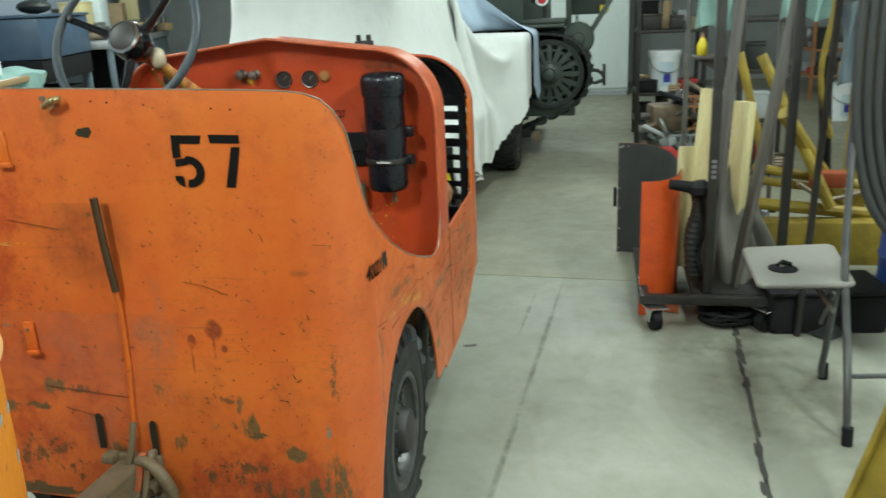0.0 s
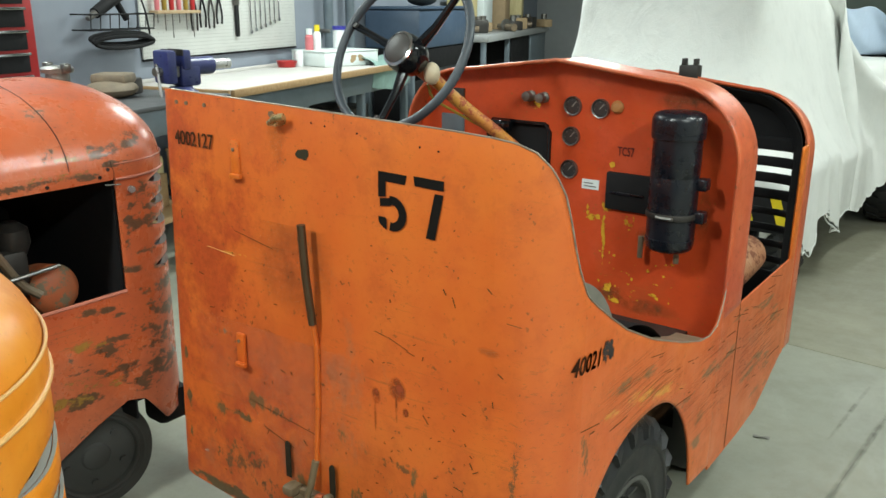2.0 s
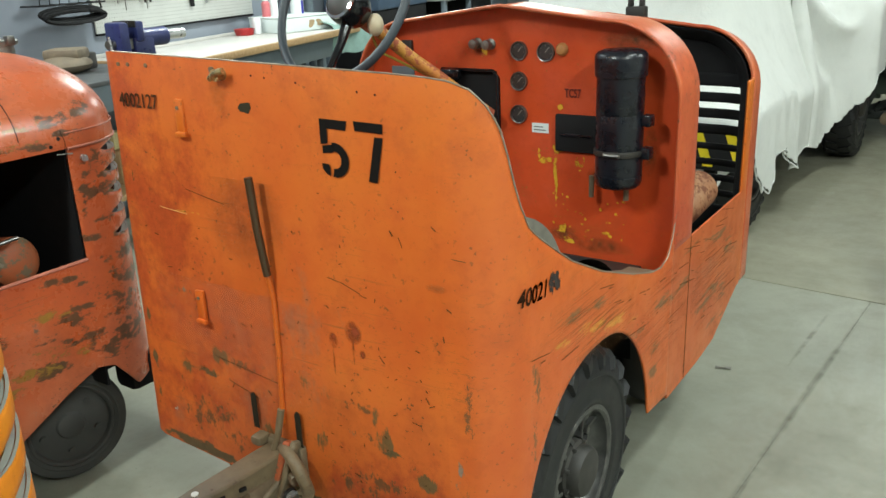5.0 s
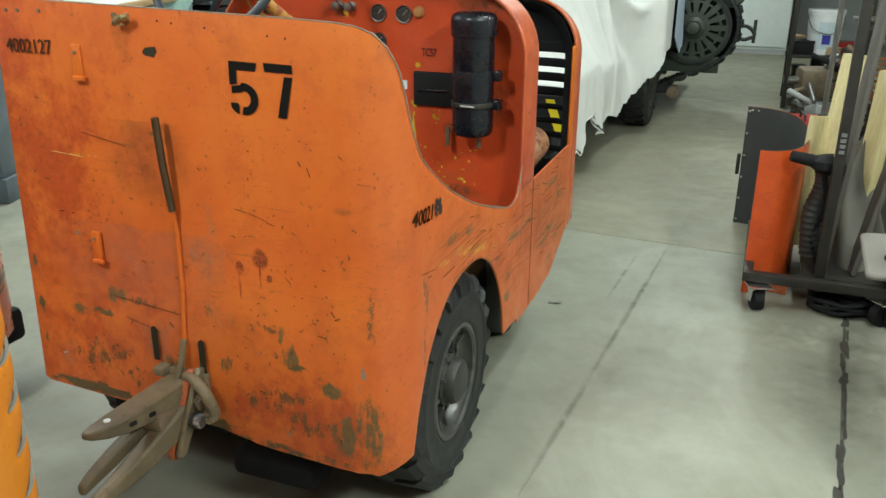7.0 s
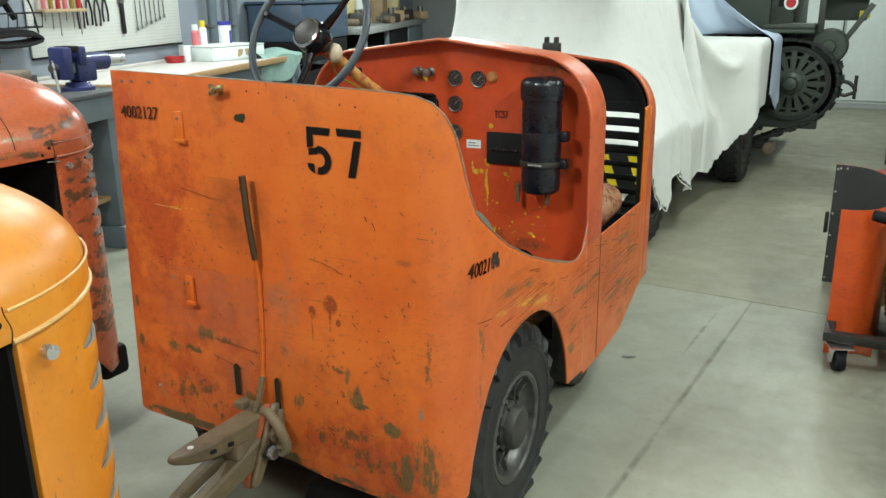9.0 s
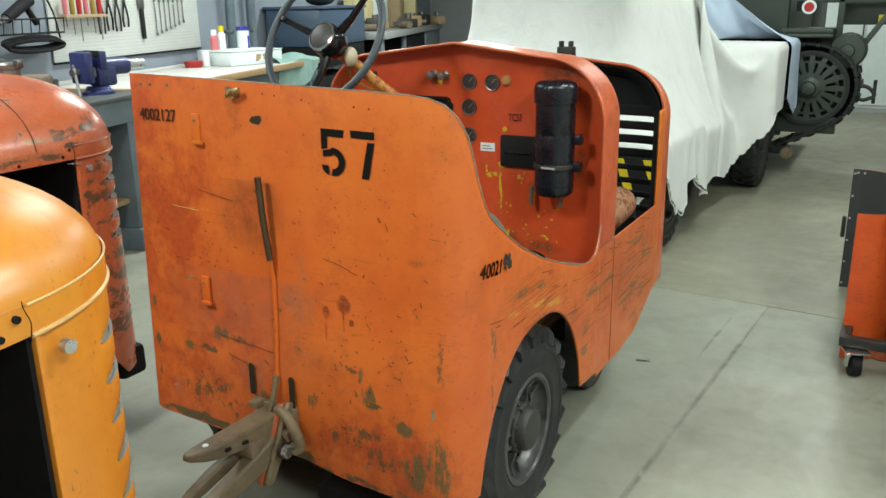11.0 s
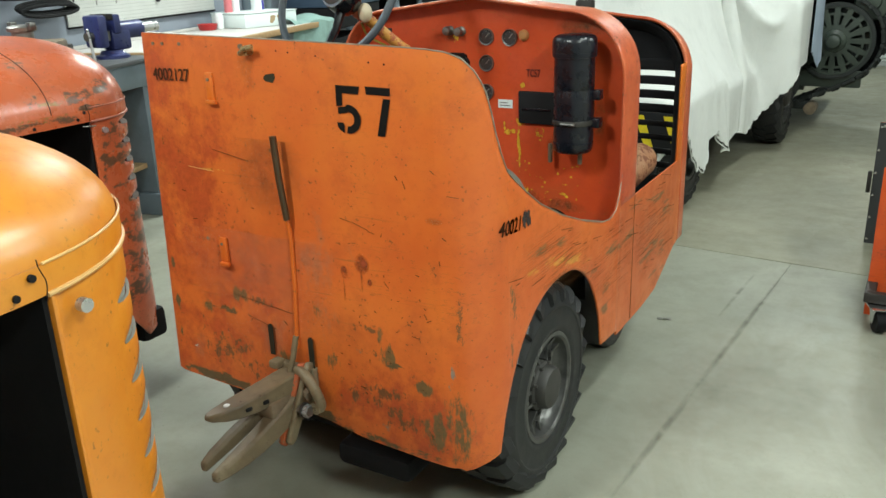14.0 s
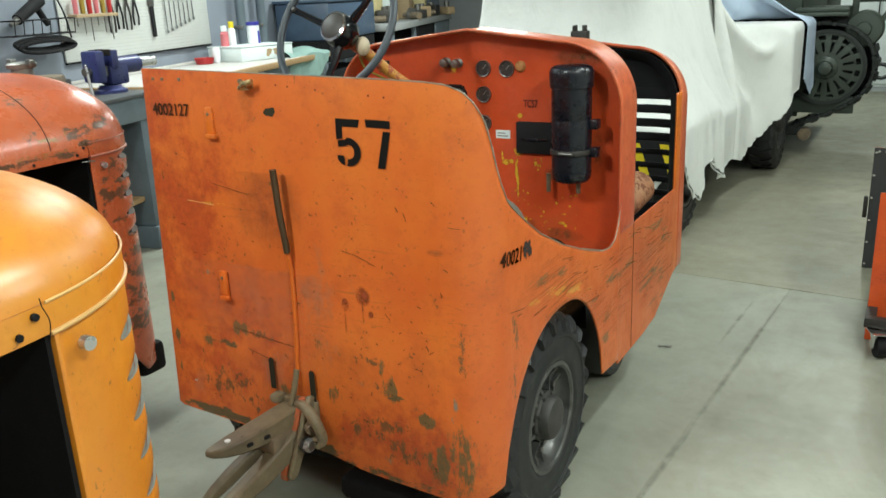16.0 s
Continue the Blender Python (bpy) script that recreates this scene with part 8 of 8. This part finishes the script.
def hose_reel():
    t = thing("hanging_hoses", "black rubber hoses hanging in long loops", "hose")
    for k in range(4):
        x = 2.05 + 0.035 * k
        part("loop", tube(B(), smooth_line([(x + 0.02, 1.62 + 0.02 * k, 1.75), (x - 0.02, 1.60, 1.35), (x - 0.01, 1.58, 0.95), (x + 0.06, 1.56, 0.66), (x + 0.20, 1.56, 0.52 - 0.02 * k), (x + 0.34, 1.58, 0.62), (x + 0.40, 1.62, 1.2), (x + 0.36, 1.64, 1.75)], 50), 0.017, 10), HOSE, t)
    part("hook_rail", tube(B(), [(1.96, 1.66, 1.76), (2.6, 1.68, 1.76)], 0.018, 10), DARKSTEEL, t)
    for x in (1.985, 2.575):
        part("stand_leg", rod(B(), (x, 1.90, 0.0), (x, 1.67, 1.77), 0.014, seg=10), DARKSTEEL, t)
    b = thing("blue_drum", "blue plastic drum behind the chair", "drum", "", (2.56, 2.10, 0))
    part("barrel", lathe(B(), [(0.20, 0), (0.215, 0.03), (0.215, 0.28), (0.222, 0.30), (0.215, 0.32), (0.215, 0.60), (0.20, 0.66), (0.004, 0.67)], None, 32), BLUEPLASTIC, b)
    part("bung", lathe(B(), [(0.03, 0.67), (0.03, 0.685), (0.004, 0.686)], Matrix.Translation((0.08, 0, 0)), 16), WHITEPLASTIC, b)


def pail(x, y, z, turn, label):
    p = thing("plastic_pail", label, "pail", "pails", (x, y, z), turn)
    part("pail", lathe(B(), [(0.125, 0), (0.148, 0.33), (0.154, 0.332), (0.154, 0.35), (0.148, 0.352), (0.150, 0.37)], None, 32), WHITEPLASTIC, p)
    part("lid", lathe(B(), [(0.156, 0.355), (0.156, 0.378), (0.14, 0.384), (0.004, 0.382)], None, 32), WHITEPLASTIC, p)
    part("label", sheet(B(), lambda u, v: (lambda a, z: ((0.127 + 0.023 * z / 0.33 + 0.0015) * math.sin(a), -(0.127 + 0.023 * z / 0.33 + 0.0015) * math.cos(a), z))(-0.55 + 0.95 * u, 0.05 + 0.23 * v), 12, 1), PALELABEL, p, "pale blue printed label")
    part("label_panel", sheet(B(), lambda u, v: (lambda a, z: ((0.127 + 0.023 * z / 0.33 + 0.003) * math.sin(a), -(0.127 + 0.023 * z / 0.33 + 0.003) * math.cos(a), z))(-0.30 + 0.5 * u, 0.09 + 0.08 * v), 8, 1), BLUELABEL, p)
    part("bail", tube(B(), smooth_line([(0.155, 0, 0.32), (0.12, -0.11, 0.22), (0, -0.16, 0.18), (-0.12, -0.11, 0.22), (-0.155, 0, 0.32)], 20), 0.004, 6), STEEL, p)


PALELABEL = plain("pale_label", (0.55, 0.66, 0.72), 0.45, vary=0.2, scale=30)


def crate(x, y, z, mat, turn, label):
    c = thing("milk_crate", label, "crate", "crates", (x, y, z), turn)
    for k in range(4):
        r = Matrix.Rotation(radians(90 * k), 4, "Z")
        for zz in (0.0, 0.09, 0.18, 0.26):
            part("slat", box(B(), -0.16, 0.16, -0.165, -0.153, zz, zz + 0.022, 0.002, r), mat, c)
        for q in range(5):
            xx = -0.155 + 0.31 * q / 4
            part("rib", box(B(), xx - 0.008, xx + 0.008, -0.166, -0.152, 0, 0.282, 0.002, r), mat, c)
    part("bottom", box(B(), -0.15, 0.15, -0.15, 0.15, 0.0, 0.012), mat, c, smooth=False)


def shelf_unit(name, label, x0, x1, y0, y1, levels, mat, seed, top):
    s = thing(name, label, "shelving")
    for x in (x0, x1):
        for y in (y0, y1):
            part("post", box(B(), x - 0.02, x + 0.02, y - 0.02, y + 0.02, 0, top, 0.002), mat, s)
    for z in levels:
        part("shelf", box(B(), x0 - 0.015, x1 + 0.015, y0 - 0.015, y1 + 0.015, z - 0.03, z, 0.002), mat, s)
    r = random.Random(seed)
    for z in levels[:-1] if len(levels) > 1 else levels:
        y = y0 + 0.10
        while y < y1 - 0.12:
            x = x0 + 0.10
            while x < x1 - 0.08:
                w = r.uniform(0.10, 0.22)
                h = r.uniform(0.08, 0.26)
                kind = r.random()
                mt = r.choice([DARKSTEEL, CARD, GREASY, STEEL, DULLBLACK, WALLPALE, REDPLASTIC, OLIVEDARK])
                if kind < 0.5:
                    o = thing("parts_box", "small worn parts box on the shelf", "box", "shelf boxes", (x, y, z), r.uniform(-15, 15))
                    part("box_body", box(B(), -w / 2, w / 2, -0.09, 0.09, 0, h, 0.006), mt, o)
                    part("box_rim", box(B(), -w / 2 - 0.004, w / 2 + 0.004, -0.094, 0.094, h - 0.02, h + 0.002, 0.003), mt, o)
                elif kind < 0.8:
                    o = thing("tin_can", "old tin can on the shelf", "can", "shelf cans", (x, y, z), 0)
                    part("can_body", lathe(B(), [(w * 0.4, 0), (w * 0.4, h), (w * 0.36, h), (w * 0.36, h - 0.01), (0.004, h - 0.01)], None, 18), mt, o)
                    part("can_rim", lathe(B(), [(w * 0.41, h - 0.008), (w * 0.415, h), (w * 0.39, h + 0.002)], None, 18, close=True), STEEL, o)
                else:
                    o = thing("steel_coil", "coil of dark cable on the shelf", "coil", "shelf coils", (x, y, z), 0)
                    for q in range(3):
                        part("turn", tube(B(), [(w * 0.45 * math.cos(a), w * 0.45 * math.sin(a), 0.015 + 0.022 * q) for a in [2 * math.pi * e / 20 for e in range(20)]], 0.012, 6, closed=True), mt, o)
                x += w + r.uniform(0.02, 0.08)
            y += r.uniform(0.22, 0.3)
    return s


def right_side():
    metal_guard()
    cart()
    loaded_cart()
    chair()
    yellow_hoist()
    yellow_ladder()
    hose_reel()
    floor_mess()
    # rack with the pail, some way down the aisle
    shelf_unit("steel_rack", "dark steel rack holding greasy parts and a pail", 1.52, 2.12, 6.62, 7.25, [0.20, 0.475, 1.05, 1.60], DARKSTEEL, 11, 1.9)
    pail(1.775, 6.78, 0.476, 10, "white plastic pail with pale blue label on the rack")
    crate(1.80, 5.55, 0.0, WALLPALE, 8, "pale plastic milk crate filled with parts")
    crate(2.02, 5.62, 0.30, ORANGEWOOD, -6, "brown crate stacked beside the rack")
    crate(2.15, 5.60, 0.0, DARKSTEEL, 4, "dark crate standing on the floor")
    gb = thing("gearbox", "grey cast gearbox resting on a crate", "gearbox", "", (1.72, 5.60, 0.285), 12)
    part("casing", box(B(), -0.15, 0.13, -0.12, 0.12, 0, 0.22, 0.03), GREASY, gb)
    part("flange", rod(B(), (0.13, 0, 0.11), (0.16, 0, 0.11), 0.10, seg=20), STEEL, gb)
    part("shaft", rod(B(), (-0.22, 0, 0.12), (-0.15, 0, 0.12), 0.03, seg=14), STEEL, gb)
    for hx, hy, hz, hw, n_bits, seed in ((1.66, 5.28, 0.0, 0.26, 26, 3), (1.86, 5.60, 0.30, 0.20, 16, 5), (1.95, 3.2, 0.0, 0.26, 22, 9)):
        heap = thing("scrap_heap", "heap of greasy castings, pipes and rings beside the rack", "scrap heap", "scrap heaps", (hx, hy, hz))
        r = random.Random(seed)
        for k in range(n_bits):
            fall = 1 - k / n_bits
            m = Matrix.Translation((r.uniform(-hw, hw) * (0.4 + 0.6 * fall), r.uniform(-0.16, 0.16), 0.035 + 0.38 * (1 - fall) * r.uniform(0.6, 1))) @ Euler((r.uniform(-0.6, 0.6), r.uniform(-0.6, 0.6), r.uniform(0, 6.28))).to_matrix().to_4x4()
            mt = r.choice([DARKSTEEL, GREASY, STEEL, DULLBLACK, OLIVE, WALLPALE, STEEL])
            kind = k % 3
            if kind == 0:
                bm = box(B(), -0.06, 0.07, -0.04, 0.04, -0.03, 0.035, 0.012, m)
                rod(bm, m @ Vector((0.02, 0, 0.03)), m @ Vector((0.02, 0, 0.065)), 0.025, seg=12)
                part("casting", bm, mt, heap)
            elif kind == 1:
                part("pipe", rod(B(), m @ Vector((-0.12, 0, 0)), m @ Vector((0.12, 0, 0)), 0.018, 0.022, 12), mt, heap)
            else:
                part("ring", lathe(B(), [(0.035, -0.012), (0.065, -0.012), (0.068, 0.0), (0.065, 0.012), (0.035, 0.012)], m, 20, close=True), mt, heap)
    rb = thing("red_toolbox", "red steel toolbox on the floor by the crates", "toolbox", "", (1.58, 4.75, 0.0), 6)
    part("case", box(B(), -0.10, 0.16, -0.22, 0.22, 0, 0.26, 0.008), REDPLASTIC, rb)
    part("handle", tube(B(), [(0.03, -0.1, 0.26), (0.03, -0.1, 0.30), (0.03, 0.1, 0.30), (0.03, 0.1, 0.26)], 0.008, 8), DARKSTEEL, rb)
    cw = thing("wood_offcut", "short wooden offcut lying by the guard", "wood block", "", (1.80, 3.3, 0.0), 20)
    part("offcut", box(B(), -0.12, 0.12, -0.06, 0.06, 0.0, 0.09, 0.006), BENCHWOOD, cw)
    part("strip", box(B(), -0.10, 0.14, -0.03, 0.05, 0.092, 0.13, 0.005), PALEWOOD, cw)
    # near shelving full of clutter, with cloths hung over it
    shelf_unit("steel_shelving", "dark steel shelving packed with workshop clutter", 2.14, 2.52, 4.7, 5.2, [0.15, 0.50, 0.85, 1.20], DARKSTEEL, 21, 1.35)
    shelf_unit("wooden_shelving", "orange-brown wooden shelving with red tools", 3.75, 4.75, 9.5, 10.5, [0.30, 0.62, 1.02], ORANGEWOOD, 31, 1.4)
    pail(3.66, 7.90, 0.0, 30, "white plastic pail standing on the floor by the shelving")
    yb = thing("yellow_bottle", "small yellow squeeze bottle with orange tip on a bracket shelf", "bottle", "", (1.93, 5.20, 0.92))
    part("bottle", lathe(B(), [(0.035, 0), (0.04, 0.02), (0.04, 0.08), (0.025, 0.11), (0.012, 0.13)], None, 18), LIGHTYELLOW, yb)
    part("tip", lathe(B(), [(0.013, 0.13), (0.004, 0.16)], None, 12), TAN, yb)
    bs = thing("bracket_shelf", "narrow wooden shelf on the end of the shelving", "shelf", "", (1.98, 5.2, 0.88))
    part("board", box(B(), -0.12, 0.19, -0.10, 0.10, 0.015, 0.038, 0.003), BROWNBOARD, bs)
    part("bracket", prism(B(), [(-0.10, 0.014), (0.18, 0.014), (0.18, -0.16)], "y", -0.015, 0.0), BROWNBOARD, bs)
    for k, (x, y, z, w, m) in enumerate(((1.80, 3.38, 1.62, 0.30, TEAL), (2.25, 3.33, 1.66, 0.34, TEAL), (2.55, 3.33, 1.3, 0.3, STEELBLUE))):
        r = thing("hung_cloth", "teal cloth hung over the shelving end", "cloth", "hung cloths")
        solid(part("cloth", sheet(B(), lambda u, v: (x + (u - 0.5) * w * (1 - 0.25 * v) + 0.02 * math.sin(9 * u + 4 * v), y - 0.02 - 0.025 * math.sin(14 * u), z - 0.42 * v + 0.02 * math.sin(7 * u)), 20, 14), m, r), 0.004)
    cl = thing("hanging_rail", "steel rail over the aisle side carrying cloths", "rail")
    part("rail", rod(B(), (1.62, 3.38, 1.63), (2.15, 3.38, 1.63), 0.012, seg=10), STEEL, cl)
    for x in (1.64, 2.13):
        part("upright", rod(B(), (x, 3.40, 0.0), (x, 3.40, 1.64), 0.014, seg=10), STEEL, cl)
    li = thing("litter", "torn scrap of pale paper on the floor", "litter", "", (0.62, 1.68, 0.0), 15)
    solid(part("scrap", sheet(B(), lambda u, v: (-0.028 + 0.056 * u, -0.006 + 0.012 * v, 0.002 + 0.006 * math.sin(3 * u + 2 * v) ** 2), 8, 4), SEATGREY, li), 0.001, 1)


right_side()


# striped bumper of the covered vehicle, seen through the slots
def striped_bumper():
    b = thing("striped_bumper", "black and yellow striped bar across the covered vehicle", "bumper")
    part("bar", box(B(), -0.9, 0.385, 2.76, 2.80, 0.46, 0.665, 0.008), DULLBLACK, b)
    for k in range(9):
        x = -0.85 + 0.152 * k
        bm = prism(B(), [(x - 0.035, 0.48), (x + 0.012, 0.48), (x - 0.045, 0.645), (x - 0.092, 0.645)], "y", 2.7575, 2.7610)
        part("stripe", bm, LIGHTYELLOW, b, smooth=False)
    for x in (-0.7, 0.2):
        part("stay", box(B(), x - 0.03, x + 0.03, 2.80, 3.1, 0.48, 0.54, 0.004), DULLBLACK, b)
        part("foot", box(B(), x - 0.03, x + 0.03, 2.80, 2.84, 0.0, 0.48, 0.004), DULLBLACK, b)


striped_bumper()
